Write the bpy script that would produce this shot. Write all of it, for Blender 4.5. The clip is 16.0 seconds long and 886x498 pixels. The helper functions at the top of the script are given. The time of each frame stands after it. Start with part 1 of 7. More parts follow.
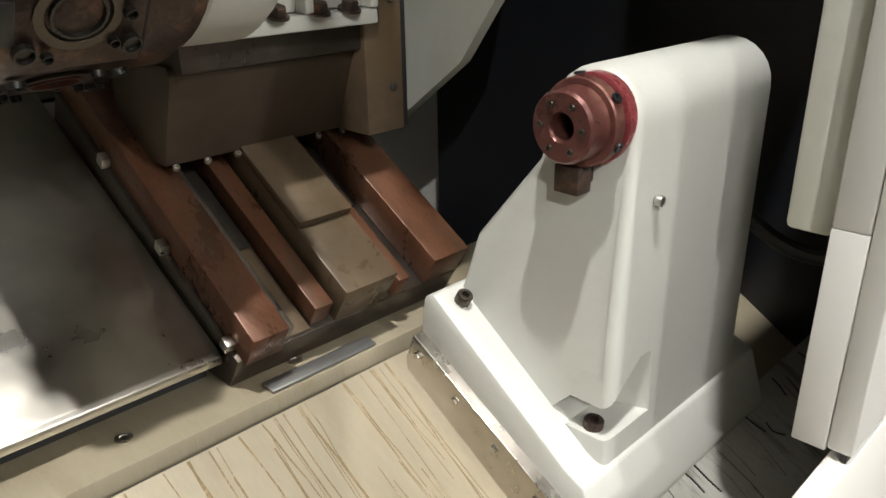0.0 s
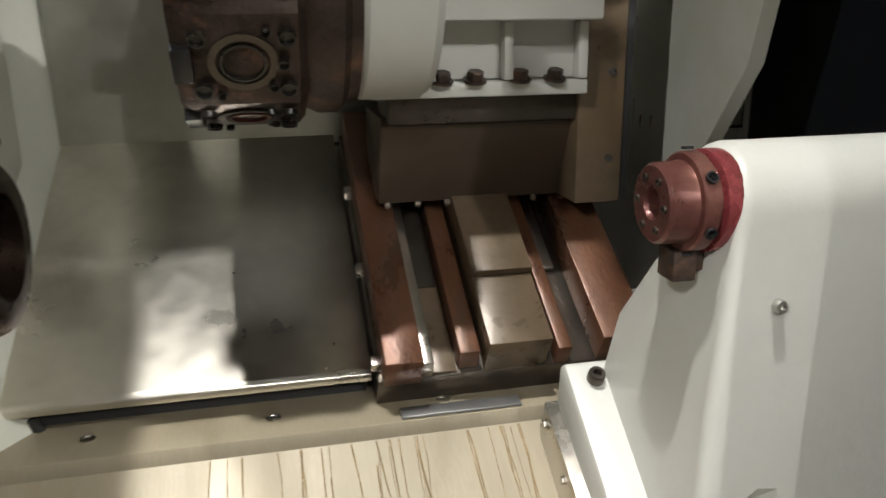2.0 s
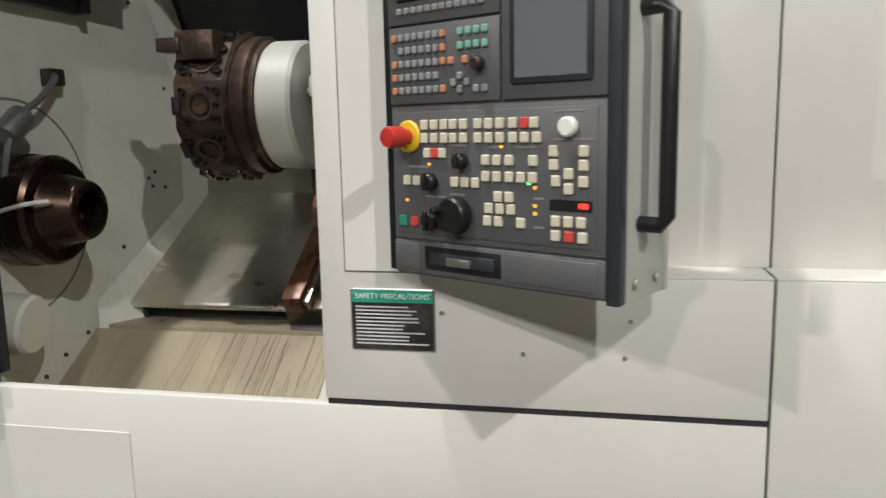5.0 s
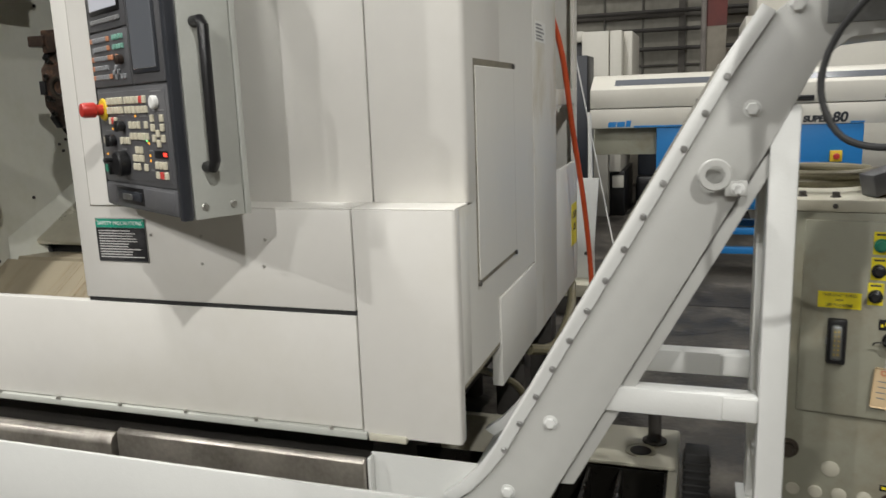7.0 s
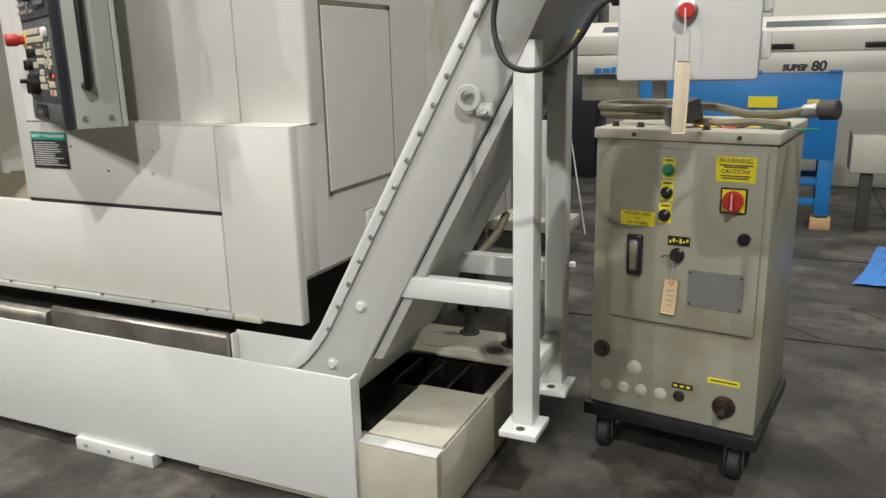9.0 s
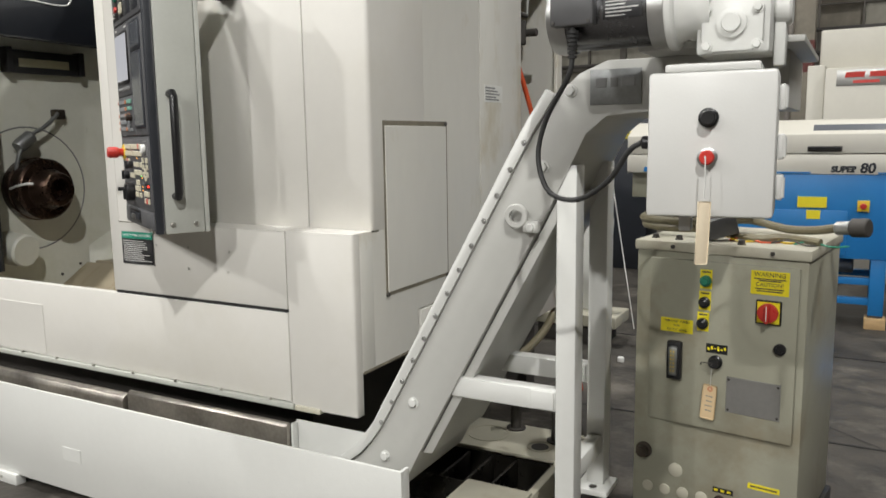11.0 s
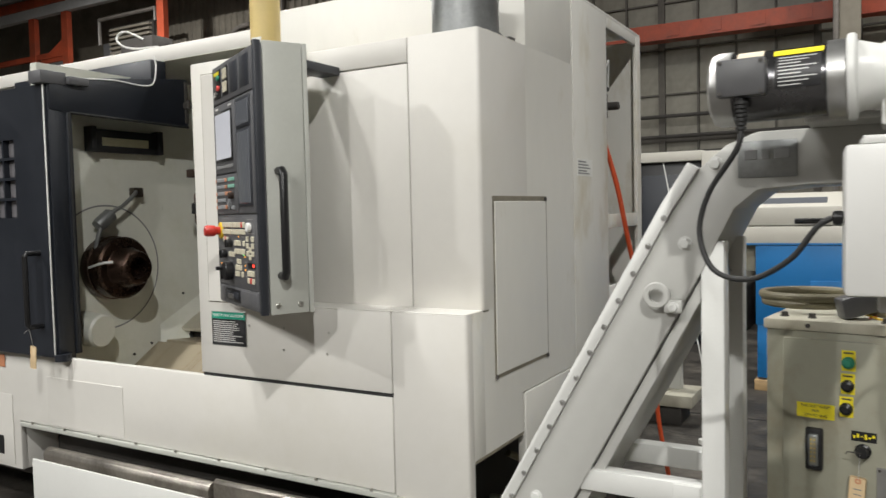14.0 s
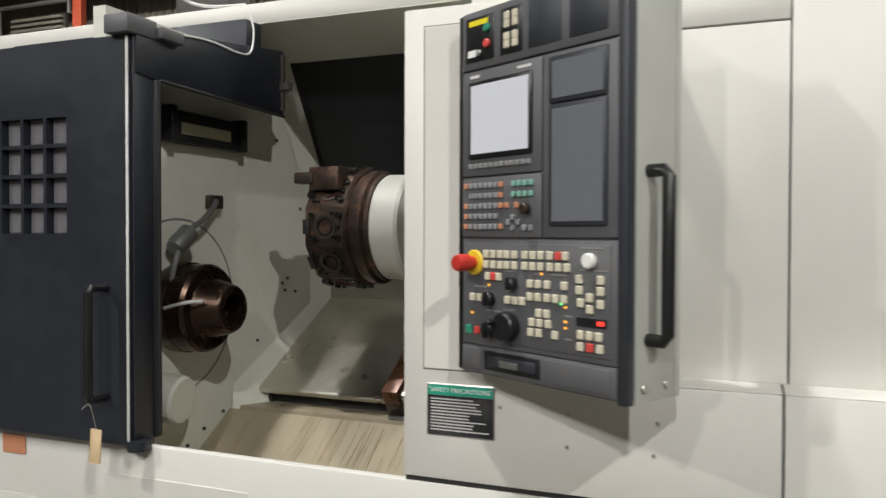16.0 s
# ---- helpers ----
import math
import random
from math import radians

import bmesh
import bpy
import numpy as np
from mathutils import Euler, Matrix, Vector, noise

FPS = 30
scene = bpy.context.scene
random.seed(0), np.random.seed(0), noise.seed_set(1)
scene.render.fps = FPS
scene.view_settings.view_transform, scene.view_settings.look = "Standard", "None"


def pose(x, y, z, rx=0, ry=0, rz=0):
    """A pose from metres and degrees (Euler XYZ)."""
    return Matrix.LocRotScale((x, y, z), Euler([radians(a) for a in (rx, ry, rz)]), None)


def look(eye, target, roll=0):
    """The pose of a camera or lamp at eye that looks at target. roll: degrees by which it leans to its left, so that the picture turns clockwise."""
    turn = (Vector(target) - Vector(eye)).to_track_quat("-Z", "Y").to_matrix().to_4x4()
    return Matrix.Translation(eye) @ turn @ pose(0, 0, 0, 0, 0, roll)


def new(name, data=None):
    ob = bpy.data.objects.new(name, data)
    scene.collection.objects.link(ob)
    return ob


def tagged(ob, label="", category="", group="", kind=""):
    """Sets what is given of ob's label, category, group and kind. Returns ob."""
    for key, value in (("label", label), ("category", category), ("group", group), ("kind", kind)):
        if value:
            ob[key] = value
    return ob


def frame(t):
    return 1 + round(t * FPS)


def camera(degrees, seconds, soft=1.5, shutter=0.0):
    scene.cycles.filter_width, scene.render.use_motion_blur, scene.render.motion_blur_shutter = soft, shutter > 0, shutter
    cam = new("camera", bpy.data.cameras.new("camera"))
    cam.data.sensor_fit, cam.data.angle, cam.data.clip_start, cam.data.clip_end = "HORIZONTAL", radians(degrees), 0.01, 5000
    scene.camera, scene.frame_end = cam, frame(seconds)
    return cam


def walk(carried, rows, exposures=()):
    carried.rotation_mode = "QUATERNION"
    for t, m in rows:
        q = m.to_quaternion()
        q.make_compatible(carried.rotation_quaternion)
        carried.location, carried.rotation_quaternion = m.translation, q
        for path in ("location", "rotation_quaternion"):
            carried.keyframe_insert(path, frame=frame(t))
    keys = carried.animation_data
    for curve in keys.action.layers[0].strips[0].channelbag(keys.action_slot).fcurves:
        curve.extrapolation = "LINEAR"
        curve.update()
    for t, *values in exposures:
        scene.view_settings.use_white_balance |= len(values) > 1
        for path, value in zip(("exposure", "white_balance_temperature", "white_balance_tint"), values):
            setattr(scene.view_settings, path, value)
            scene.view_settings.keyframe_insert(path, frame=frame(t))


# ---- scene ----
cam = camera(60.0, 16.0, shutter=0.3)
METRES, EYE, TILT, LEAN, TURN = 6.5, 1.33, 0.0, 0.0, -44.8
NEAR = [
    (0.0, (0.402, 0.022, 1.380), (1.700, 1.333, 0.607), -0.9),
    (0.5, (0.408, 0.047, 1.371), (1.698, 1.383, 0.629), -0.7),
    (1.0, (0.455, 0.064, 1.358), (1.622, 1.530, 0.659), -0.8),
    (1.5, (0.635, -0.029, 1.359), (1.418, 1.690, 0.702), -1.2),
    (2.0, (0.732, -0.199, 1.350), (1.143, 1.677, 0.789), -0.7),
    (2.5, (0.816, -0.406, 1.358), (0.903, 1.528, 0.857), -1.0),
    (3.0, (1.015, -0.603, 1.348), (0.869, 1.345, 0.921), -0.5),
]
ROWS = [
    (5.5, 0.3781, 0.0751, 0.0058, 58.24, -8.89, 1.74),
    (6.0, 0.4168, 0.1012, 0.0067, 60.91, -9.06, 2.35),
    (6.5, 0.4592, 0.1383, 0.0035, 62.37, -9.75, 2.46),
    (7.0, 0.502, 0.1539, 0.0012, 63.1, -11.04, 2.06),
    (7.5, 0.5307, 0.1731, -0.0019, 64.05, -12.54, 1.63),
    (8.0, 0.5604, 0.202, -0.0095, 65.76, -14.64, 1.66),
    (10.5, 0.6246, 0.2223, 0.0018, 72.42, -11.26, 0.97),
    (11.0, 0.6255, 0.2209, 0.0079, 73.13, -8.29, 0.82),
    (11.5, 0.6268, 0.2199, 0.0114, 73.72, -5.76, 0.87),
    (12.0, 0.6276, 0.2177, 0.0135, 74.31, -4.05, 1.11),
    (12.5, 0.6251, 0.2141, 0.0139, 74.84, -3.26, 1.45),
    (13.0, 0.6205, 0.2084, 0.0132, 75.01, -3.04, 1.7),
    (13.5, 0.6148, 0.2004, 0.0124, 74.99, -3.02, 1.71),
    (14.0, 0.5955, 0.1815, 0.0101, 74.71, -2.85, 1.34),
    (14.5, 0.5499, 0.1645, 0.0104, 74.32, -2.42, 0.88),
    (15.0, 0.5012, 0.1396, 0.0121, 73.1, -1.98, 0.52),
    (15.5, 0.4532, 0.0936, 0.0129, 69.81, -1.56, 0.13),
    (16.0, 0.3984, 0.0522, 0.012, 66.2, -1.07, -0.14),
]
EXPOSE = 0.0
walk(cam, [(t, look(e, g, r)) for t, e, g, r in NEAR] + [(t, pose(0, 0, EYE, TILT, LEAN, TURN) @ pose(METRES * x, METRES * y, METRES * z, 90 + pitch, roll, yaw)) for t, x, y, z, yaw, pitch, roll in ROWS],
     [(0.0, EXPOSE + 0.44), (1.0, EXPOSE + 0.46), (2.0, EXPOSE + 0.26), (3.0, EXPOSE + 0.02), (5.5, EXPOSE - 0.26), (7.0, EXPOSE - 0.30), (8.0, EXPOSE - 0.25), (10.5, EXPOSE - 0.14), (14.0, EXPOSE - 0.16), (16.0, EXPOSE - 0.24)])

FZ = -0.075      # hall floor

# ---- world and light ----
world = bpy.data.worlds.new("hall_air")
world.use_nodes = True
world.node_tree.nodes["Background"].inputs[0].default_value = (0.80, 0.90, 1.0, 1)
world.node_tree.nodes["Background"].inputs[1].default_value = 0.075
scene.world = world
# Lamps out of view: some set from shadows, rear ones added to brighten background
LAMPS = [(0.22, -0.40, 6.2, 270), (-0.4, -7.5, 6.2, 310), (-5.0, -6.0, 6.5, 630), (2.9, -8.0, 6.0, 530), (5.6, -4.2, 6.2, 490), (1.2, 4.2, 6.4, 200), (6.5, 3.2, 6.4, 200), (-8.5, 6.2, 6.4, 520), (4.5, 7.6, 6.4, 90)]



# ---- builders ----
BASES = {}


def empty(name, loc, label="", category="", group="", kind=""):
    ob = new(name)
    ob.empty_display_size = 0.05
    ob.location = loc
    BASES[ob.name] = Vector(loc)
    return tagged(ob, label, category, group, kind)


def finish(bm, smooth=35):
    bmesh.ops.remove_doubles(bm, verts=bm.verts, dist=1e-5)
    bmesh.ops.recalc_face_normals(bm, faces=bm.faces)
    for f in bm.faces:
        f.smooth = True
    for e in bm.edges:
        if len(e.link_faces) == 2 and e.calc_face_angle(0) > radians(smooth):
            e.smooth = False


def mesh_of(name, bm, material):
    finish(bm)
    me = bpy.data.meshes.new(name)
    bm.to_mesh(me)
    bm.free()
    for m in (material if isinstance(material, (list, tuple)) else [material]):
        me.materials.append(m)
    return me


def part(name, bm, material, parent=None, label=""):
    ob = new(name, mesh_of(name, bm, material))
    if parent is not None:
        ob.parent = parent
        ob.matrix_parent_inverse = Matrix.Translation(-BASES.get(parent.name, Vector((0, 0, 0))))
    if label:
        ob["label"] = label
    return ob


def solid(name, bm, material, label, category, group="", kind=""):
    ob = new(name, mesh_of(name, bm, material))
    return tagged(ob, label, category, group, kind)


def piece(name, me, m, parent, label=""):
    """One of many alike pieces on shared mesh data, at m in the world."""
    ob = new(name, me)
    ob.parent = parent
    ob.matrix_parent_inverse = Matrix.Translation(-BASES.get(parent.name, Vector((0, 0, 0))))
    ob.matrix_basis = m
    if label:
        ob["label"] = label
    return ob


def box(bm, a, b, bevel=0.0, m=None, seg=2):
    r = bmesh.ops.create_cube(bm, size=1.0)
    vs = r["verts"]
    a, b = Vector(a), Vector(b)
    for v in vs:
        v.co = Vector(((a + b) / 2)[i] + v.co[i] * (b - a)[i] for i in range(3))
    if bevel > 0:
        es = list({e for v in vs for e in v.link_edges})
        r2 = bmesh.ops.bevel(bm, geom=es, offset=bevel, segments=seg, affect="EDGES", profile=0.5)
        vs = list({v for f in r2["faces"] for v in f.verts} | {v for v in vs if v.is_valid})
    if m is not None:
        done = set()
        stack = list(vs)
        while stack:
            v = stack.pop()
            if v in done:
                continue
            done.add(v)
            stack += [e.other_vert(v) for e in v.link_edges]
        for v in done:
            v.co = m @ v.co
    return bm


def prism(bm, pts, axis, lo, hi, bevel=0.0):
    """pts: outline in the two other axes (in x, y, z order), drawn out from lo to hi along axis."""
    def at(p, d):
        return {"x": (d, p[0], p[1]), "y": (p[0], d, p[1]), "z": (p[0], p[1], d)}[axis]
    v0 = [bm.verts.new(at(p, lo)) for p in pts]
    v1 = [bm.verts.new(at(p, hi)) for p in pts]
    n = len(pts)
    fs = [bm.faces.new(v0), bm.faces.new(v1[::-1])]
    for i in range(n):
        fs.append(bm.faces.new((v0[i], v0[(i + 1) % n], v1[(i + 1) % n], v1[i])))
    if bevel > 0:
        bmesh.ops.recalc_face_normals(bm, faces=fs)
        es = list({e for f in fs for e in f.edges})
        bmesh.ops.bevel(bm, geom=es, offset=bevel, segments=2, affect="EDGES", profile=0.5)
    return bm


def lathe(bm, prof, origin, direction, n=32, start=0.0):
    """prof: (distance along, radius) rows turned about the axis through origin."""
    z = Vector(direction).normalized()
    q = z.to_track_quat("Z", "Y")
    o = Vector(origin)
    rings = []
    for d, r in prof:
        if r < 1e-6:
            rings.append([bm.verts.new(o + z * d)])
        else:
            rings.append([bm.verts.new(o + q @ Vector((r * math.cos(start + 2 * math.pi * i / n), r * math.sin(start + 2 * math.pi * i / n), d))) for i in range(n)])
    for a, b in zip(rings, rings[1:]):
        if len(a) == 1 and len(b) == 1:
            continue
        for i in range(n):
            j = (i + 1) % n
            if len(a) == 1:
                bm.faces.new((a[0], b[j], b[i]))
            elif len(b) == 1:
                bm.faces.new((a[i], a[j], b[0]))
            else:
                bm.faces.new((a[i], a[j], b[j], b[i]))
    return bm


def cyl(bm, p, q, r, n=20, c=0.0):
    """A closed cylinder from p to q, with its rims softened by c."""
    p, q = Vector(p), Vector(q)
    d = (q - p).length
    prof = [(0, 0), (0, r - c), (c, r), (d - c, r), (d, r - c), (d, 0)] if c else [(0, 0), (0, r), (d, r), (d, 0)]
    return lathe(bm, prof, p, q - p, n)


def smooth_path(pts, steps=6):
    pts = [Vector(p) for p in pts]
    out = []
    for i in range(len(pts) - 1):
        a, b, c, d = pts[max(i - 1, 0)], pts[i], pts[i + 1], pts[min(i + 2, len(pts) - 1)]
        for k in range(steps):
            t = k / steps
            out.append(0.5 * ((2 * b) + (c - a) * t + (2 * a - 5 * b + 4 * c - d) * t * t + (3 * b - a - 3 * c + d) * t ** 3))
    return out + [pts[-1]]


def tube(bm, pts, r, n=10, steps=6, straight=False):
    path = [Vector(p) for p in pts] if straight else smooth_path(pts, steps)
    rings = []
    up = None
    for i, p in enumerate(path):
        d = (path[min(i + 1, len(path) - 1)] - path[max(i - 1, 0)]).normalized()
        if up is None:
            up = d.orthogonal().normalized()
        up = (up - d * up.dot(d)).normalized()
        side = d.cross(up)
        rings.append([bm.verts.new(p + (up * math.cos(2 * math.pi * k / n) + side * math.sin(2 * math.pi * k / n)) * r) for k in range(n)])
    for a, b in zip(rings, rings[1:]):
        for k in range(n):
            bm.faces.new((a[k], a[(k + 1) % n], b[(k + 1) % n], b[k]))
    bm.faces.new(rings[0][::-1])
    bm.faces.new(rings[-1])
    return bm


def hexhead(bm, p, d, r, h):
    """A hexagon screw head with a washer, standing on p, pointing along d."""
    d = Vector(d).normalized()
    cyl(bm, p, Vector(p) + d * h * 0.25, r * 1.35, 16)
    lathe(bm, [(0, 0), (0, r), (h * 0.85, r), (h, r * 0.85), (h, 0)], Vector(p) + d * h * 0.25, d, 6)
    return bm


def capscrew(bm, p, d, r, h):
    """A socket screw with its sunk hexagon."""
    lathe(bm, [(0, 0), (0, r), (h * 0.85, r), (h, r * 0.9), (h, r * 0.5), (h * 0.45, r * 0.5), (h * 0.45, 0)], p, d, 14)
    return bm


B = bmesh.new


# ---- materials ----
def mat(name, color, rough=0.5, metal=0.0, vary=0.08, scale=6.0, bump=0.0, bump_scale=60.0, stain=None, stain_amt=0.0, stain_scale=1.5, rough_vary=0.1, stretch=(1, 1, 1), coat=0.0, spec=0.5):
    m = bpy.data.materials.new(name)
    m.use_nodes = True
    nt = m.node_tree
    N, L = nt.nodes, nt.links
    bsdf = N["Principled BSDF"]
    tc = N.new("ShaderNodeTexCoord")
    mp = N.new("ShaderNodeMapping")
    mp.inputs["Scale"].default_value = stretch
    L.new(tc.outputs["Object"], mp.inputs["Vector"])
    n1 = N.new("ShaderNodeTexNoise")
    n1.inputs["Scale"].default_value, n1.inputs["Detail"].default_value = scale, 6
    L.new(mp.outputs[0], n1.inputs["Vector"])
    n2 = N.new("ShaderNodeTexNoise")
    n2.inputs["Scale"].default_value, n2.inputs["Detail"].default_value = scale * 9, 4
    L.new(mp.outputs[0], n2.inputs["Vector"])
    add = N.new("ShaderNodeMath")
    add.operation = "MULTIPLY_ADD"
    L.new(n2.outputs[0], add.inputs[0])
    add.inputs[1].default_value = 0.5
    L.new(n1.outputs[0], add.inputs[2])
    rng = N.new("ShaderNodeMapRange")
    rng.inputs[1].default_value, rng.inputs[2].default_value = 0.45, 1.05
    rng.inputs[3].default_value, rng.inputs[4].default_value = 1 - vary, 1 + vary
    L.new(add.outputs[0], rng.inputs[0])
    mul = N.new("ShaderNodeMix")
    mul.data_type, mul.blend_type = "RGBA", "MULTIPLY"
    mul.inputs[0].default_value = 1
    mul.inputs[6].default_value = (*color, 1)
    L.new(rng.outputs[0], mul.inputs[7])
    last = mul.outputs[2]
    if stain is not None:
        n3 = N.new("ShaderNodeTexNoise")
        n3.inputs["Scale"].default_value, n3.inputs["Detail"].default_value = stain_scale, 8
        n3.inputs["Roughness"].default_value = 0.65
        L.new(mp.outputs[0], n3.inputs["Vector"])
        cr = N.new("ShaderNodeMapRange")
        cr.inputs[1].default_value, cr.inputs[2].default_value = 0.52, 0.72
        cr.inputs[3].default_value, cr.inputs[4].default_value = 0.0, stain_amt
        L.new(n3.outputs[0], cr.inputs[0])
        mx = N.new("ShaderNodeMix")
        mx.data_type = "RGBA"
        L.new(cr.outputs[0], mx.inputs[0])
        L.new(last, mx.inputs[6])
        mx.inputs[7].default_value = (*stain, 1)
        last = mx.outputs[2]
    L.new(last, bsdf.inputs["Base Color"])
    bsdf.inputs["Metallic"].default_value = metal
    bsdf.inputs["Specular IOR Level"].default_value = spec
    if coat:
        bsdf.inputs["Coat Weight"].default_value = coat
        bsdf.inputs["Coat Roughness"].default_value = 0.15
    rr = N.new("ShaderNodeMapRange")
    rr.inputs[1].default_value, rr.inputs[2].default_value = 0.4, 1.1
    rr.inputs[3].default_value, rr.inputs[4].default_value = max(rough - rough_vary, 0.02), min(rough + rough_vary, 1)
    L.new(add.outputs[0], rr.inputs[0])
    L.new(rr.outputs[0], bsdf.inputs["Roughness"])
    if bump:
        nb = N.new("ShaderNodeTexNoise")
        nb.inputs["Scale"].default_value, nb.inputs["Detail"].default_value = bump_scale, 3
        L.new(mp.outputs[0], nb.inputs["Vector"])
        bp = N.new("ShaderNodeBump")
        bp.inputs["Strength"].default_value, bp.inputs["Distance"].default_value = bump, 0.01
        L.new(nb.outputs[0], bp.inputs["Height"])
        L.new(bp.outputs[0], bsdf.inputs["Normal"])
    return m


def glow(name, color, strength):
    m = bpy.data.materials.new(name)
    m.use_nodes = True
    b = m.node_tree.nodes["Principled BSDF"]
    b.inputs["Base Color"].default_value = (*color, 1)
    b.inputs["Emission Color"].default_value = (*color, 1)
    b.inputs["Emission Strength"].default_value = strength
    return m


WHITE = mat("machine_white_paint", (0.665, 0.650, 0.61), 0.42, vary=0.03, scale=2.5, bump=0.04, bump_scale=380, stain=(0.50, 0.47, 0.36), stain_amt=0.22, stain_scale=1.3)
SIDEWHITE = mat("worn_white_paint", (0.665, 0.655, 0.61), 0.45, vary=0.05, scale=2.0, bump=0.04, bump_scale=300, stain=(0.41, 0.34, 0.19), stain_amt=1.0, stain_scale=1.9, stretch=(1, 1, 0.45))
INWHITE = mat("inner_white_paint", (0.655, 0.66, 0.585), 0.35, vary=0.05, scale=4, bump=0.05, bump_scale=160, stain=(0.42, 0.42, 0.25), stain_amt=0.35, stain_scale=2.2)
CASTWHITE = mat("cast_white_paint", (0.56, 0.56, 0.52), 0.38, vary=0.03, scale=5, bump=0.10, bump_scale=45, stain=(0.5, 0.48, 0.4), stain_amt=0.15, stain_scale=3)
CONVGREY = mat("conveyor_grey_paint", (0.47, 0.47, 0.445), 0.4, vary=0.04, scale=3, bump=0.05, bump_scale=200, stain=(0.36, 0.36, 0.34), stain_amt=0.3, stain_scale=2)
CONVTOP = mat("conveyor_upper_sheet", (0.20, 0.19, 0.16), 0.5, vary=0.15, scale=4, bump=0.05, bump_scale=120, stain=(0.10, 0.09, 0.07), stain_amt=0.6, stain_scale=3)
CONVWHITE = mat("fresh_white_paint", (0.66, 0.665, 0.64), 0.35, vary=0.03, scale=4, bump=0.06, bump_scale=150)
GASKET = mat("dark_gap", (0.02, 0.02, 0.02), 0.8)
STEEL = mat("bare_steel", (0.50, 0.47, 0.42), 0.32, 1.0, vary=0.2, scale=4, bump=0.06, bump_scale=90, rough_vary=0.18, stain=(0.25, 0.2, 0.13), stain_amt=0.45, stain_scale=2.5)
SHEET = mat("slide_cover_steel", (0.74, 0.70, 0.62), 0.36, 1.0, vary=0.14, scale=3, bump=0.22, bump_scale=7, rough_vary=0.14, stain=(0.26, 0.22, 0.14), stain_amt=0.35, stain_scale=3.5)
REARSTEEL = mat("dull_pale_rear_cover", (0.40, 0.40, 0.35), 0.36, 1.0, vary=0.15, scale=3, bump=0.06, bump_scale=14, stain=(0.24, 0.24, 0.15), stain_amt=0.45, stain_scale=3)
OILED = mat("oiled_pale_steel", (0.32, 0.275, 0.195), 0.46, 0.15, vary=0.12, scale=5, bump=0.06, bump_scale=60, rough_vary=0.2, stain=(0.22, 0.165, 0.09), stain_amt=0.5, stain_scale=3.0, stretch=(3.0, 0.8, 0.8))
DARKSTEEL = mat("dark_oily_steel", (0.10, 0.085, 0.07), 0.36, 0.8, vary=0.3, scale=7, bump=0.1, bump_scale=60, rough_vary=0.15)
BROWN = mat("rust_brown_steel", (0.060, 0.042, 0.034), 0.42, 0.6, vary=0.5, scale=14, bump=0.15, bump_scale=90, stain=(0.26, 0.14, 0.085), stain_amt=0.75, stain_scale=16, rough_vary=0.16)
WAYTAN = mat("oiled_tan_steel", (0.125, 0.09, 0.056), 0.36, 0.15, vary=0.3, scale=6, bump=0.06, bump_scale=70, stain=(0.15, 0.10, 0.055), stain_amt=0.7, stain_scale=5, rough_vary=0.16)
COVERBROWN = mat("brown_way_cover", (0.080, 0.060, 0.042), 0.42, 0.4, vary=0.2, scale=4, bump=0.06, bump_scale=60, stain=(0.07, 0.05, 0.035), stain_amt=0.5, stain_scale=4, rough_vary=0.14)
WAYRED = mat("greased_slideway", (0.12, 0.052, 0.028), 0.34, 0.3, vary=0.4, scale=9, bump=0.08, bump_scale=80, stain=(0.075, 0.055, 0.035), stain_amt=0.95, stain_scale=6, stretch=(2.2, 0.9, 0.9), rough_vary=0.16)
QUILLRED = mat("red_oiled_quill", (0.24, 0.045, 0.05), 0.28, 0.35, vary=0.3, scale=10, bump=0.1, bump_scale=60, stain=(0.14, 0.06, 0.045), stain_amt=0.6, stain_scale=9)
QUILLDARK = mat("worn_quill_nose", (0.125, 0.046, 0.038), 0.32, 0.45, vary=0.4, scale=14, bump=0.1, bump_scale=60, stain=(0.30, 0.15, 0.11), stain_amt=0.6, stain_scale=12)
CHUTE = mat("oil_smeared_chute", (0.34, 0.33, 0.30), 0.4, vary=0.2, scale=6, bump=0.05, bump_scale=80, stain=(0.03, 0.026, 0.022), stain_amt=1.0, stain_scale=7, stretch=(3, 0.7, 0.7))
DRIP = mat("dried_oil_drip", (0.27, 0.20, 0.115), 0.25, vary=0.3, scale=20)
NOSE = mat("bronze_chuck_steel", (0.060, 0.038, 0.028), 0.27, 0.9, vary=0.2, scale=9, bump=0.03, bump_scale=120, rough_vary=0.12)
NAVY = mat("navy_door_paint", (0.018, 0.021, 0.028), 0.38, vary=0.15, scale=3, bump=0.05, bump_scale=260)
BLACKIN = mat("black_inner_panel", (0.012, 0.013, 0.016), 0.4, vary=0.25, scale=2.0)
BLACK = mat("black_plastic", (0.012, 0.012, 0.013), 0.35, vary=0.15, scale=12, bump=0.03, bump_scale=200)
RUBBER = mat("black_rubber", (0.016, 0.016, 0.016), 0.6, vary=0.2, scale=12)
PANELGREY = mat("control_panel_grey", (0.098, 0.099, 0.105), 0.48, vary=0.06, scale=8, bump=0.03, bump_scale=300, stain=(0.16, 0.15, 0.14), stain_amt=0.25, stain_scale=7)
PANELDARK = mat("control_panel_dark", (0.028, 0.031, 0.038), 0.45, vary=0.06, scale=8)
PANELSIDE = mat("panel_side_grey_paint", (0.47, 0.48, 0.44), 0.45, vary=0.05, scale=9, bump=0.08, bump_scale=300)
KEYCREAM = mat("cream_key", (0.62, 0.58, 0.45), 0.45, vary=0.1, scale=30)
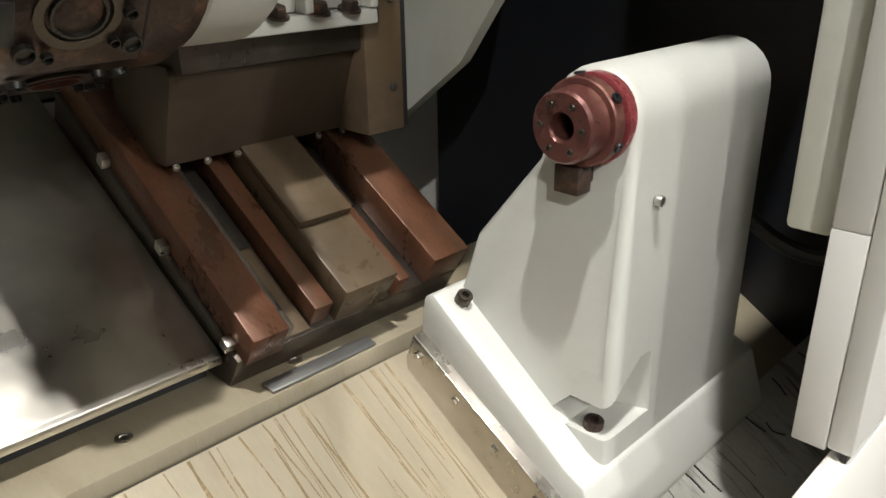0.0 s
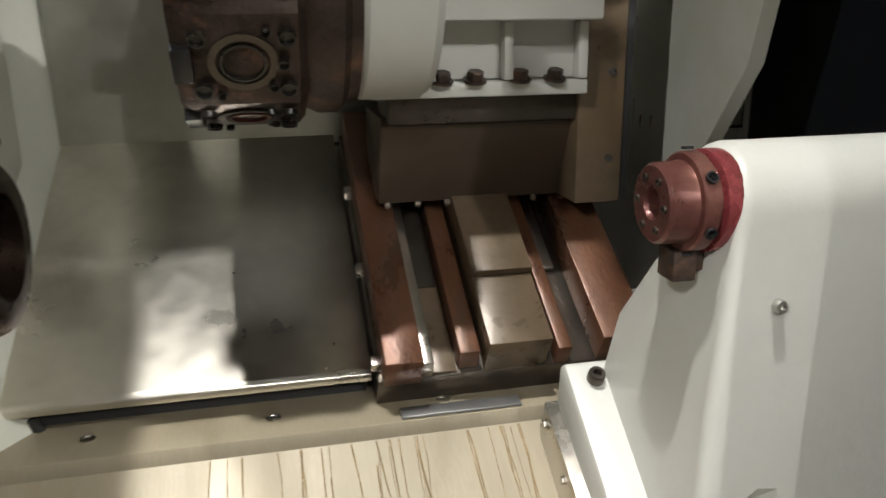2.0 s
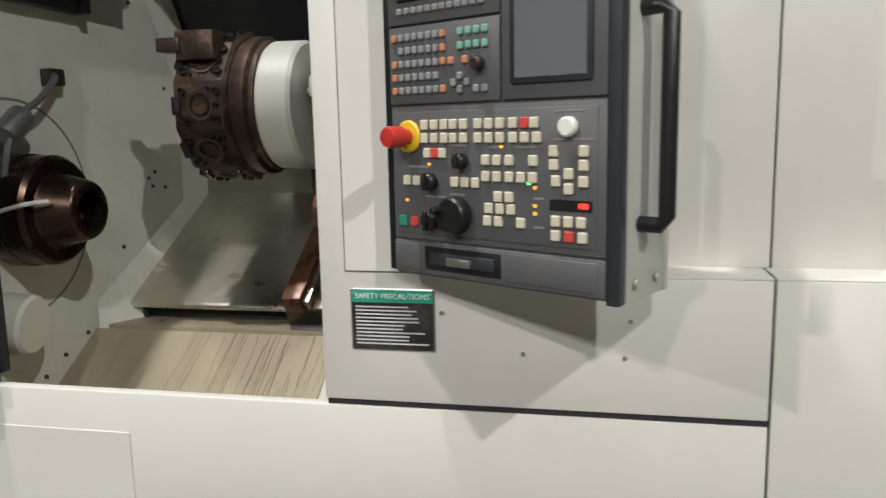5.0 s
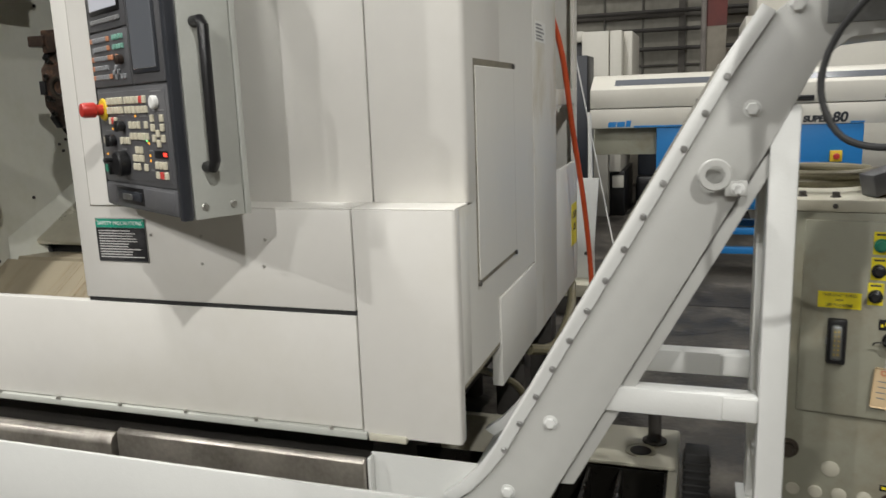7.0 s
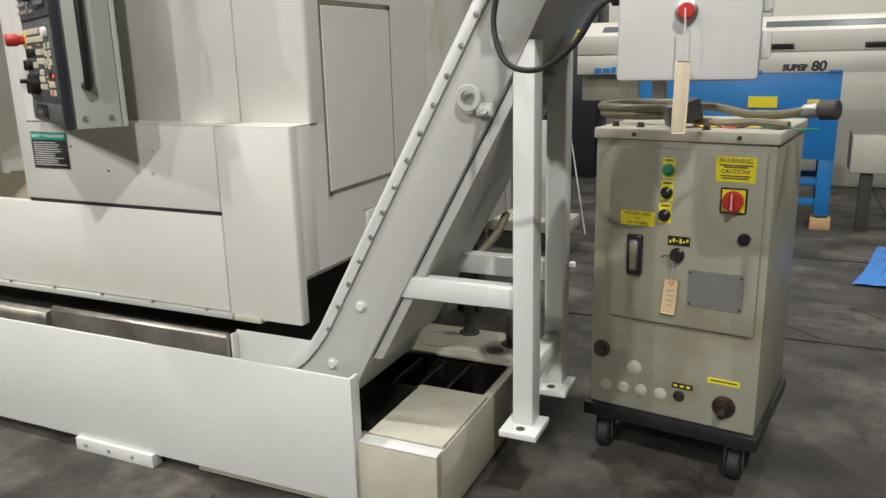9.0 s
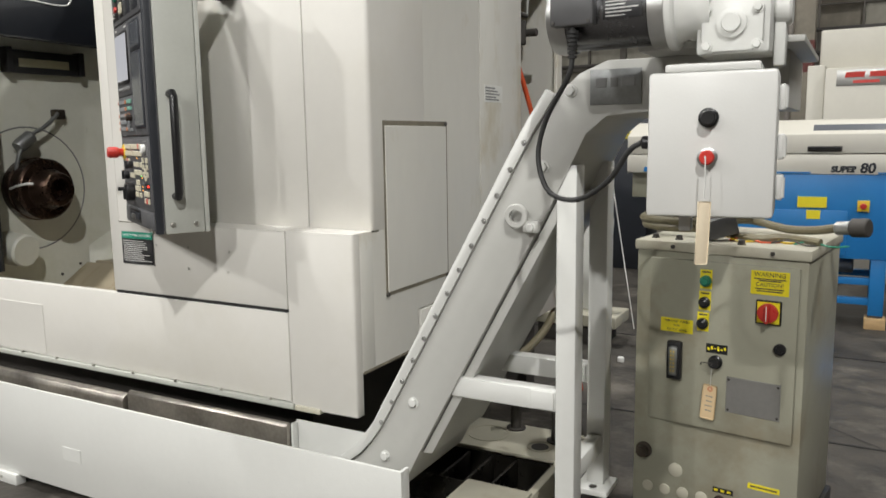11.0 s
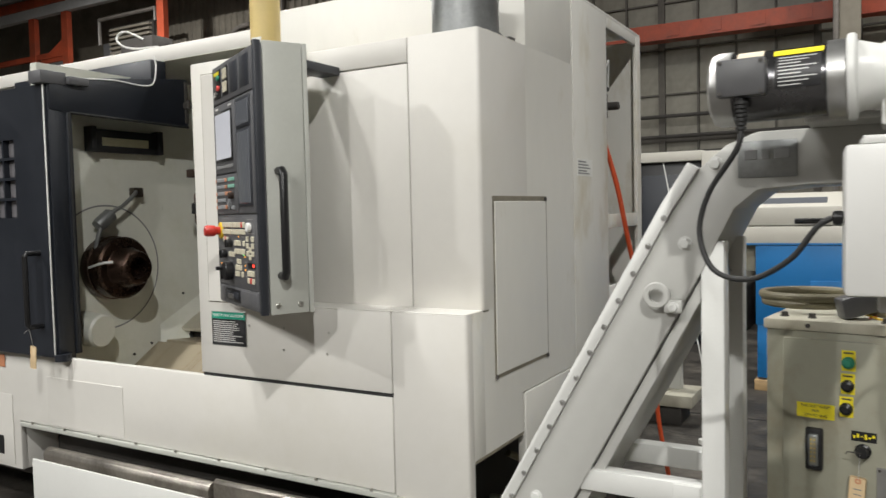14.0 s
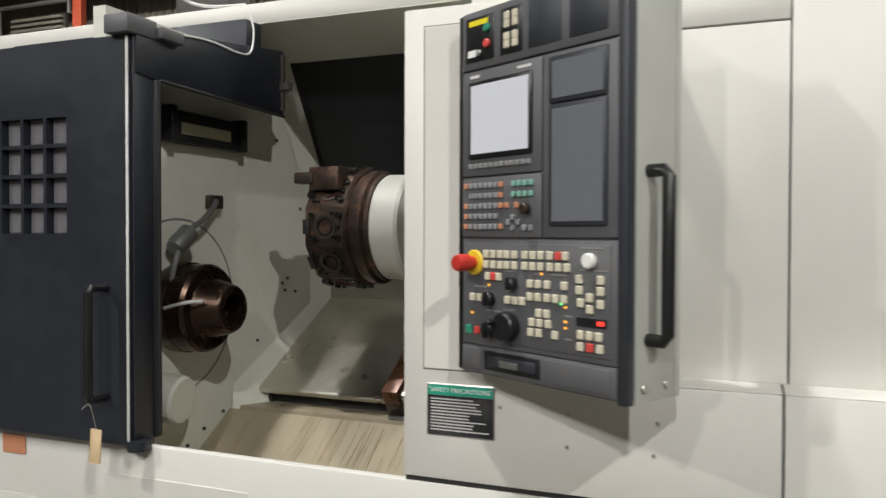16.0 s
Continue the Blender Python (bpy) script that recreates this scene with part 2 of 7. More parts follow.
KEYGREY = mat("grey_key", (0.26, 0.27, 0.28), 0.45, vary=0.1, scale=30)
KEYORANGE = mat("orange_key", (0.55, 0.24, 0.13), 0.45, vary=0.1, scale=30)
KEYGREEN = mat("green_key", (0.20, 0.42, 0.34), 0.45, vary=0.1, scale=30)
KEYRED = mat("red_key", (0.62, 0.07, 0.06), 0.4, vary=0.08, scale=30)
LEGEND = mat("pale_legend", (0.6, 0.6, 0.58), 0.5)
DIM = mat("dim_legend", (0.22, 0.22, 0.22), 0.5)
SCREEN = mat("screen_glass_reflection_glow", (0.50, 0.51, 0.55), 0.12, vary=0.03, scale=3, spec=0.8)
WINDOWPANE = mat("smoked_panel_window", (0.15, 0.16, 0.18), 0.08, vary=0.03, scale=3, spec=1.0, coat=1.0)
RED = mat("red_plastic", (0.50, 0.035, 0.025), 0.35, vary=0.08, scale=20)
YELLOW = mat("yellow_plastic", (0.75, 0.52, 0.03), 0.45, vary=0.05, scale=20)
YELLOWLABEL = mat("yellow_label", (0.78, 0.66, 0.02), 0.45, vary=0.05, scale=20)
GREEN = mat("green_plastic", (0.03, 0.24, 0.15), 0.35, vary=0.1, scale=20)
SIGNGREEN = mat("green_sign_band", (0.02, 0.33, 0.22), 0.45)
SIGNBLACK = mat("black_sign", (0.018, 0.018, 0.02), 0.4, vary=0.2, scale=12, stain=(0.2, 0.2, 0.2), stain_amt=0.25, stain_scale=9)
CABINET = mat("olive_grey_cabinet_paint", (0.33, 0.325, 0.255), 0.42, vary=0.05, scale=4, bump=0.05, bump_scale=160, stain=(0.20, 0.155, 0.09), stain_amt=0.6, stain_scale=3.2)
CABTOP = mat("dusty_cream_cabinet_paint", (0.50, 0.48, 0.39), 0.5, vary=0.06, scale=5, bump=0.05, bump_scale=160, stain=(0.3, 0.26, 0.17), stain_amt=0.5, stain_scale=4)
BOXWHITE = mat("control_box_white", (0.61, 0.61, 0.59), 0.36, vary=0.02, scale=4, bump=0.03, bump_scale=200)
ALU = mat("dull_aluminium", (0.45, 0.45, 0.44), 0.38, 0.9, vary=0.12, scale=6, bump=0.03, bump_scale=200)
ZINC = mat("zinc_screw", (0.55, 0.54, 0.5), 0.35, 0.9, vary=0.15, scale=20)
TRAY = mat("dirty_tray_steel", (0.40, 0.37, 0.33), 0.36, 0.85, vary=0.3, scale=7, stain=(0.05, 0.045, 0.04), stain_amt=0.6, stain_scale=3)
GRIME = mat("dirty_gasket", (0.20, 0.18, 0.135), 0.7, vary=0.4, scale=9)
GALV = mat("galvanised_duct", (0.30, 0.31, 0.31), 0.42, 0.8, vary=0.2, scale=9, stain=(0.14, 0.14, 0.14), stain_amt=0.5, stain_scale=4)
MOTORDARK = mat("dark_motor_paint", (0.13, 0.13, 0.135), 0.24, 0.9, vary=0.15, scale=6)
PLASTICGREY = mat("grey_terminal_box", (0.085, 0.085, 0.088), 0.45, vary=0.08, scale=10)
TAG = mat("manila_tag", (0.66, 0.50, 0.30), 0.7, vary=0.06, scale=15)
TAGPALE = mat("pale_card_tag", (0.72, 0.62, 0.46), 0.7, vary=0.05, scale=15)
HOSE = mat("orange_hose", (0.55, 0.08, 0.025), 0.4, vary=0.1, scale=20)
CONDUIT = mat("olive_flex_conduit", (0.18, 0.16, 0.10), 0.45, vary=0.2, scale=18, bump=0.3, bump_scale=110)
BLUE = mat("feeder_blue_paint", (0.012, 0.175, 0.46), 0.4, vary=0.06, scale=4, bump=0.04, bump_scale=120)
CREAM = mat("feeder_cream_paint", (0.58, 0.56, 0.495), 0.42, vary=0.04, scale=3)
PAPER = mat("white_paper_label", (0.75, 0.75, 0.72), 0.6)
BEACON = mat("amber_beacon_plastic", (0.62, 0.48, 0.20), 0.4, vary=0.06, scale=12)
LENSGREEN = mat("green_beacon_lens", (0.02, 0.42, 0.13), 0.2)
WOOD = mat("pine_block", (0.50, 0.34, 0.17), 0.65, vary=0.2, scale=9, stretch=(1, 4, 4))
CONCRETE = mat("worn_concrete", (0.042, 0.037, 0.031), 0.62, vary=0.95, scale=4.5, bump=0.5, bump_scale=26, stain=(0.145, 0.13, 0.108), stain_amt=1.0, stain_scale=2.7, rough_vary=0.2)
HALLWALL = mat("grimy_hall_wall", (0.26, 0.235, 0.19), 0.75, vary=0.25, scale=1.2, bump=0.1, bump_scale=30, stain=(0.10, 0.09, 0.075), stain_amt=0.6, stain_scale=0.8)
PANE = mat("dirty_window_pane", (0.27, 0.255, 0.21), 0.5, vary=0.3, scale=0.9, stain=(0.13, 0.12, 0.10), stain_amt=0.6, stain_scale=0.7)
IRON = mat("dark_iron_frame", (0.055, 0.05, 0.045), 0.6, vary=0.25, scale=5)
BANDRED = mat("dull_red_band", (0.13, 0.028, 0.022), 0.55, vary=0.3, scale=4)
RECESSBLACK = mat("black_recess_shade", (0.012, 0.011, 0.009), 0.3, vary=0.5, scale=6)
REDIRON = mat("red_painted_beam", (0.40, 0.07, 0.03), 0.5, vary=0.25, scale=3, stain=(0.16, 0.05, 0.03), stain_amt=0.6, stain_scale=2)
HALLROOF = mat("dark_hall_roof", (0.10, 0.10, 0.10), 0.8, vary=0.3, scale=0.6)
LEDOFF = mat("unlit_lamp_strip", (0.50, 0.48, 0.33), 0.35, vary=0.15, scale=25)
# the screen is off: this faint emission stands in for its pale reflection
SCREEN.node_tree.nodes["Principled BSDF"].inputs["Emission Color"].default_value = (0.80, 0.82, 0.92, 1)
SCREEN.node_tree.nodes["Principled BSDF"].inputs["Emission Strength"].default_value = 0.22
DIGIT = glow("red_digits", (1.0, 0.05, 0.03), 2.5)
LEDAMBER = glow("amber_pilot_light", (1.0, 0.42, 0.04), 1.0)
LEDGREEN = glow("green_pilot_light", (0.15, 1.0, 0.25), 2.0)


# ---- the hall ----
def hall():
    bm = B()
    box(bm, (-21, -14, -0.4), (16, 11, FZ))
    solid("floor", bm, CONCRETE, "worn grey concrete hall floor with dark oil stains and slab joints", "floor", kind="structure")
    for i, (a, b) in enumerate((((-21, 2.05), (16, 2.062)), ((-21, 3.62), (16, 3.632)), ((4.55, -14), (4.562, 11)), ((1.2, 2.5), (1.212, 11)))):
        bm = B()
        box(bm, (a[0], a[1], FZ + 0.001), (b[0], b[1], FZ + 0.004))
        solid("floor_joint", bm, GASKET, "dark joint between concrete floor slabs", "floor joint", "slab joints", "structure")
    rnd = random.Random(31)
    for x, y, a in ((3.9, -0.9, 0.4), (4.3, 0.6, 1.2), (2.9, 2.6, 0.1), (5.0, 1.6, 2.4), (3.4, 3.1, 2.9), (1.4, -0.7, 3.0), (2.4, -1.2, 0.2)):
        bm = B()
        last = None
        for k in range(26):
            w = 0.0035 * rnd.uniform(0.5, 1.4)
            n = Vector((-math.sin(a), math.cos(a), 0)) * w
            p = Vector((x, y, FZ + 0.0022))
            row = (bm.verts.new(p - n), bm.verts.new(p + n))
            if last:
                bm.faces.new((last[0], last[1], row[1], row[0]))
            last = row
            a += rnd.gauss(0, 0.28)
            x, y = x + 0.055 * math.cos(a), y + 0.055 * math.sin(a)
        solid("floor_crack", bm, GASKET, "thin dark crack in the concrete floor", "crack", "floor cracks", "structure")
    bm = B()
    box(bm, (-21, 10.7, FZ), (16, 11.0, 8.0))
    back = solid("wall_north", bm, HALLWALL, "grimy hall wall behind steel-framed window panes", "wall", kind="structure")
    for n, a, b in (("wall_west", (-21.3, -14, FZ), (-21, 11, 8)), ("wall_east", (16, -14, FZ), (16.3, 11, 8)), ("wall_south", (-21, -14.3, FZ), (16, -14, 8))):
        bm = B()
        box(bm, a, b)
        solid(n, bm, HALLWALL, "plain grimy hall wall closing the workshop", "wall", kind="structure")
    bm = B()
    box(bm, (-21, -14, 8.0), (16, 11, 8.3))
    solid("ceiling", bm, HALLROOF, "dark steel roof of the hall", "ceiling", kind="structure")
    # window wall: panes, glazing bars, girders
    bm = B()
    box(bm, (-0.268, -0.015, -0.348), (0.268, 0.015, 0.348), 0.006, seg=1)
    pane = mesh_of("pane", bm, PANE)
    k = 0
    for ix in range(24):
        for iz in range(7):
            x, z = -4.0 + ix * 0.56 + 0.28, 1.0 + iz * 0.72 + 0.36
            if 3.05 < x < 3.6 or (x > 3.6 and z < 2.2):
                continue
            if k < 290:
                piece("pane", pane, Matrix.Translation((x, 10.66 + 0.01 * math.sin(ix * 3.1 + iz * 1.7), z)), back)
                k += 1
    bm = B()
    for ix in range(25):
        w = 0.05 if ix % 4 == 0 else 0.013
        box(bm, (-4.0 + ix * 0.56 - w, 10.58, 1.0), (-4.0 + ix * 0.56 + w, 10.66, 6.05))
    for iz in range(8):
        w = 0.035 if iz % 4 == 2 else 0.012
        box(bm, (-4.0, 10.60, 1.0 + iz * 0.72 - w), (9.4, 10.66, 1.0 + iz * 0.72 + w))
    solid("window_frame", bm, mat("rusty_grey_glazing_bar", (0.11, 0.10, 0.085), 0.65, vary=0.3, scale=4), "rusty dark steel glazing bars of the hall windows", "window frame", kind="structure")
    bm = B()
    for z in (1.95, 2.22, 2.48, 2.80):
        tube(bm, [(-3, 10.45, z), (3.0, 10.45, z), (9, 10.45, z)], 0.03, 8, 1, True)
    solid("wall_pipes", bm, IRON, "dark pipes running along the window wall", "pipe", kind="structure")
    bm = B()
    prism(bm, [(9.98, 3.90), (10.25, 3.90), (10.25, 3.94), (10.12, 3.94), (10.12, 4.10), (10.25, 4.10), (10.25, 4.14), (9.98, 4.14)], "x", -1.6, 9.0)
    for i in range(16):
        box(bm, (-1.1 + i * 0.6, 9.965, 3.94), (-0.9 + i * 0.6, 9.98, 4.10))
        for k in range(5):
            cyl(bm, (-1.3 + i * 0.6 + k * 0.11, 9.972, 3.925 + 0.18 * (k % 2)), (-1.3 + i * 0.6 + k * 0.11, 9.96, 3.925 + 0.18 * (k % 2)), 0.014, 8)
    solid("red_girder", bm, REDIRON, "red-painted steel girder with bolted splice plates", "girder", kind="structure")
    bm = B()
    box(bm, (-20.5, 8.85, 6.22), (-3.0, 9.05, 6.42))
    for x in (-16.2, -13.5, -12.3, -9.2):
        box(bm, (x, 8.90, 3.2), (x + 0.2, 9.02, 6.0))
    box(bm, (-16.0, 8.92, 5.05), (-12.3, 9.0, 5.17))
    prism(bm, [(-13.3, 4.95), (-12.3, 4.95), (-12.3, 5.45)], "y", 8.94, 8.98)
    solid("red_frame", bm, REDIRON, "red-painted steel framework high along the hall wall", "girder", kind="structure")
    bm = B()
    box(bm, (-20.5, 8.88, 6.0), (-3.0, 9.02, 6.215))
    box(bm, (-20.5, 8.80, 6.46), (-3.0, 9.0, 6.62))
    solid("pale_beam", bm, mat("pale_grey_beam_paint", (0.42, 0.42, 0.42), 0.6, vary=0.2, scale=1.5), "pale grey painted beam beside the red framework", "girder", kind="structure")
    bm = B()
    for x0, x1 in ((-15.8, -14.6), (-13.2, -12.5), (-12.0, -11.7)):
        box(bm, (x0, 10.62, 4.6), (x1, 10.69, 5.7))
    solid("high_window", bm, mat("pale_dusty_glass", (0.45, 0.46, 0.48), 0.4, vary=0.3, scale=2), "pale dusty window panes high in the hall wall", "window", kind="structure")
    bm = B()
    tube(bm, [(-11.4, 9.2, 5.2), (-11.4, 9.2, 5.75), (-9.6, 9.2, 5.75), (-9.6, 9.2, 5.5)], 0.04, 8, 1, True)
    tube(bm, [(-8.6, 10.4, 4.4), (-8.6, 10.4, 5.3), (-8.1, 10.4, 5.45)], 0.05, 8)
    tube(bm, [(-7.2, 10.4, 4.2), (-7.2, 10.4, 6.2)], 0.06, 8, 1, True)
    tube(bm, [(3.02, 9.30, 1.2), (3.02, 9.30, 7.9)], 0.035, 8, 1, True)
    solid("hall_pipes", bm, mat("grey_pipe", (0.22, 0.20, 0.18), 0.5, vary=0.3, scale=5), "grey pipes fixed along the hall wall", "pipe", kind="structure")
    for x, label in ((3.0, "grey steel hall column with a dull red painted band"), (-3.4, "dark steel hall column beside the windows"), (-0.9, "dark steel hall column beside the windows")):
        e = empty("column", (x + 0.15, 9.5, 0), label, "column", "hall columns", "structure")
        bm = B()
        prism(bm, [(x, 9.35), (x + 0.3, 9.35), (x + 0.3, 9.4), (x + 0.18, 9.4), (x + 0.18, 9.6), (x + 0.3, 9.6), (x + 0.3, 9.65), (x, 9.65), (x, 9.6), (x + 0.12, 9.6), (x + 0.12, 9.4), (x, 9.4)], "z", FZ, 8)
        part("shaft", bm, HALLWALL, e)
        if x > 0:
            bm = B()
            box(bm, (x - 0.004, 9.345, 2.15), (x + 0.304, 9.655, 2.55))
            part("painted_band", bm, BANDRED, e, "worn red painted band")
    bm = B()
    for i in range(40):
        x = -11.2 + i * 0.18
        prism(bm, [(x, 10.55), (x + 0.045, 10.46), (x + 0.135, 10.46), (x + 0.18, 10.55), (x + 0.18, 10.58), (x, 10.58)], "z", 3.2, 8)
    solid("corrugated_sheeting", bm, HALLWALL, "dull corrugated metal sheeting high on the hall wall", "wall cladding", kind="structure")
    e = empty("louvre_vent", (-10.6, 9.4, 5.0), "weathered louvred vent in the hall wall", "vent", kind="structure")
    bm = B()
    prism(bm, [(-11.3, 4.85), (-9.9, 4.85), (-9.9, 5.60), (-11.3, 5.60)], "y", 9.40, 9.46)
    part("backing", bm, IRON, e)
    for i in range(7):
        bm = B()
        box(bm, (-11.25, 9.32, 4.90 + i * 0.1), (-9.95, 9.40, 4.95 + i * 0.1))
        part("slat", bm, HALLWALL, e)


def lamps():
    for x, y, z, p in LAMPS:
        e = empty("high_bay_lamp", (x, y, z + 0.35), "round metal high-bay lamp out of view, added to light the hall", "ceiling lamp", "high-bay lamps", "structure")
        bm = B()
        lathe(bm, [(0.0, 0.10), (-0.12, 0.12), (-0.34, 0.30), (-0.345, 0.30), (-0.12, 0.105), (0.0, 0.09)], (x, y, z + 0.35), (0, 0, 1), 28)
        part("reflector", bm, ALU, e)
        bm = B()
        cyl(bm, (x, y, z + 0.35), (x, y, 8.0), 0.02, 8)
        part("stem", bm, IRON, e)
        light = bpy.data.lights.new("high_bay_light", "AREA")
        light.shape, light.size, light.energy, light.color = "DISK", 0.18, p, (1.0, 0.985, 0.95)
        ob = new("high_bay_light", light)
        ob.location = (x, y, z - 0.02)


hall()
lamps()


# ---- the lathe ----
lathe_root = empty("cnc_lathe", (1.0, 1.0, 0.0), "large white CNC turning centre with dark sliding door and control panel", "lathe")
R = lathe_root
FY = 0.21      # lower front
UY = 0.33      # upper front
SX = 2.445     # side
AY, AZ = 0.558, 1.156   # spindle line


def lathe_covers():
    bm = B()
    prism(bm, [(-1.6, 0.215), (0.035, 0.215), (0.035, 0.452), (2.158, 0.452), (2.158, 0.777), (-1.6, 0.777)], "y", FY, FY + 0.03, 0.004)
    part("front_cover", bm, WHITE, R)
    bm = B()
    box(bm, (0.006, FY + 0.0305, 0.215), (0.034, 0.40, 0.445), 0.003)
    part("skirt_return", bm, WHITE, R)
    bm = B()
    box(bm, (0.265, FY - 0.003, 0.462), (0.787, FY, 0.682), 0.001, seg=1)
    part("access_panel", bm, WHITE, R)
    bm = B()
    box(bm, (-0.7, FY - 0.006, 0.234), (-0.016, FY, 0.572), 0.003)
    ap = part("access_panel", bm, WHITE, R)
    bm = B()
    box(bm, (-0.135, FY - 0.0075, 0.275), (-0.095, FY - 0.006, 0.365), 0.0006, seg=1)
    part("grip_slot", bm, BLACK, ap)
    bm = B()
    box(bm, (0.055, FY - 0.012, 0.430), (2.175, FY + 0.02, 0.450), 0.002)
    rail = part("sill_rail", bm, PANELSIDE, R, "pale grey sill rail with screws")
    bm = B()
    box(bm, (2.18, FY - 0.01, 0.428), (2.29, FY + 0.02, 0.446), 0.003)
    part("rail_end", bm, CABTOP, R)
    for i in range(9):
        bm = B()
        cyl(bm, (0.15 + i * 0.24, FY - 0.012, 0.452), (0.15 + i * 0.24, FY - 0.012, 0.460), 0.006, 8)
        part("screw", bm, ZINC, rail)
    bm = B()
    box(bm, (1.27, FY + 0.006, 0.777), (2.158, FY + 0.012, 0.790))
    part("gasket", bm, GASKET, R)
    bm = B()
    prism(bm, [(1.266, 0.790), (2.158, 0.790), (2.158, 1.064), (1.600, 1.064), (1.600, 1.978), (1.266, 1.978)], "y", FY, FY + 0.03, 0.004)
    part("middle_cover", bm, WHITE, R)
    # corner cover with the shelf above it
    bm = B()
    prism(bm, [(2.163, FY), (SX - 0.009, FY), (SX - 0.0025, FY + 0.0025), (SX, FY + 0.009), (SX, FY + 0.04), (2.163, FY + 0.04)], "z", 0.438, 1.064, 0.002)
    part("corner_cover", bm, WHITE, R)
    bm = B()
    box(bm, (2.163, FY + 0.0405, 0.585), (SX - 0.001, UY, 1.064), 0.002)
    part("corner_side", bm, SIDEWHITE, R)
    bm = B()
    box(bm, (1.60, FY + 0.002, 1.0645), (2.158, UY, 1.068), 0.001, seg=1)
    box(bm, (2.163, FY + 0.002, 1.0645), (SX - 0.002, UY, 1.068), 0.001, seg=1)
    part("shelf", bm, WHITE, R)
    bm = B()
    box(bm, (1.60, UY, 1.066), (2.172, UY + 0.04, 1.897), 0.004)
    part("upper_cover", bm, WHITE, R)
    bm = B()
    box(bm, (1.60, UY, 1.901), (2.172, UY + 0.04, 1.985), 0.004)
    part("upper_cap", bm, WHITE, R)
    bm = B()
    prism(bm, [(2.176, UY), (SX - 0.012, UY), (SX - 0.0035, UY + 0.0035), (SX, UY + 0.012), (SX, 0.70), (2.176, 0.70)], "z", 1.066, 1.985, 0.003)
    part("corner_pillar", bm, WHITE, R)
    # pillar beside the door opening
    bm = B()
    box(bm, (1.2662, FY + 0.0305, 1.066), (1.600, 0.282, 1.978), 0.004)
    part("pillar", bm, WHITE, R)
    bm = B()
    box(bm, (1.2665, FY + 0.031, 0.785), (1.600, 0.282, 1.066), 0.002)
    part("pillar_foot", bm, WHITE, R)
    bm = B()
    box(bm, (1.300, 0.290, 1.04), (1.60, 0.345, 1.97), 0.008)
    part("pillar_lining", bm, INWHITE, R)
    bm = B()
    box(bm, (1.321, FY - 0.0012, 1.067), (1.593, FY, 1.933))
    part("gasket", bm, GRIME, R)
    bm = B()
    box(bm, (1.324, FY - 0.004, 1.070), (1.590, FY - 0.0012, 1.930), 0.0015, seg=1)
    part("pillar_panel", bm, WHITE, R)
    bm = B()
    box(bm, (1.266, 0.40, 1.978), (SX - 0.004, 0.72, 1.990), 0.003)
    part("roof_panel", bm, WHITE, R)
    # lintel over the opening and roof behind
    bm = B()
    box(bm, (-1.6, 0.84, 2.195), (1.268, 0.92, 2.27), 0.006)
    part("lintel", bm, WHITE, R)
    bm = B()
    box(bm, (-1.6, 0.921, 2.24), (1.268, 2.20, 2.262), 0.003)
    part("roof_panel", bm, WHITE, R)
    bm = B()
    box(bm, (1.269, 1.184, 2.24), (1.899, 2.19, 2.262), 0.003)
    part("roof_panel", bm, WHITE, R)
    bm = B()
    prism(bm, [(0.842, 2.192), (1.215, 2.128), (1.24, 2.15), (0.842, 2.205)], "x", 0.25, 1.95)
    part("roof_lining", bm, INWHITE, R)
    bm = B()
    box(bm, (1.27, 0.71, 1.97), (SX - 0.002, 1.183, 2.285), 0.006)
    part("hood", bm, SIDEWHITE, R)
    # right side
    bm = B()
    prism(bm, [(0.26, 0.580), (0.63, 0.580), (0.63, 0.733), (1.182, 0.733), (1.182, 1.99), (UY + 0.04, 1.985), (UY + 0.04, 1.06), (0.26, 1.06)], "x", SX - 0.02, SX - 0.001)
    part("side_cover", bm, SIDEWHITE, R)
    bm = B()
    box(bm, (SX - 0.03, 0.645, 0.44), (SX + 0.004, 1.175, 0.728), 0.003)
    part("side_lower_cover", bm, SIDEWHITE, R)
    bm = B()
    box(bm, (SX - 0.0009, 0.255, 0.580), (SX + 0.0006, 0.63, 0.590))
    part("edge_grime", bm, GRIME, R, "brown grime along the lower edge")
    bm = B()
    box(bm, (SX - 0.004, 0.408, 0.824), (SX + 0.0005, 0.878, 1.442))
    part("gasket", bm, GRIME, R, "dirty brown frame groove")
    bm = B()
    box(bm, (SX - 0.002, 0.420, 0.836), (SX + 0.003, 0.868, 1.424), 0.002, seg=1)
    d = part("side_access_door", bm, SIDEWHITE, R, "stained cream side access door")
    for y, z in ((0.862, 1.432), (0.862, 0.83), (0.415, 0.83)):
        bm = B()
        cyl(bm, (SX, y, z), (SX + 0.007, y, z), 0.008, 10)
        part("hinge", bm, IRON, d)
    # rear cabinet with the open service bay
    x0, x1 = 1.9, SX
    bm = B()
    box(bm, (x1 - 0.02, 1.190, 0.43), (x1, 1.645, 2.288), 0.003)
    part("rear_cabinet", bm, SIDEWHITE, R)
    for n, a, b in (("bay_post", (x1 - 0.02, 2.145, 0.43), (x1, 2.22, 2.288)), ("bay_header", (x1 - 0.02, 1.646, 2.236), (x1 - 0.001, 2.144, 2.288)), ("bay_crossbar", (x1 - 0.02, 1.646, 1.295), (x1 - 0.001, 2.144, 1.362)),
                    ("bay_lower_panel", (x1 - 0.02, 1.646, 0.43), (x1 - 0.001, 2.144, 1.02)), ("rear_panel", (x0, 2.20, 0.43), (x1 - 0.021, 2.22, 2.268))):
        bm = B()
        box(bm, a, b, 0.003)
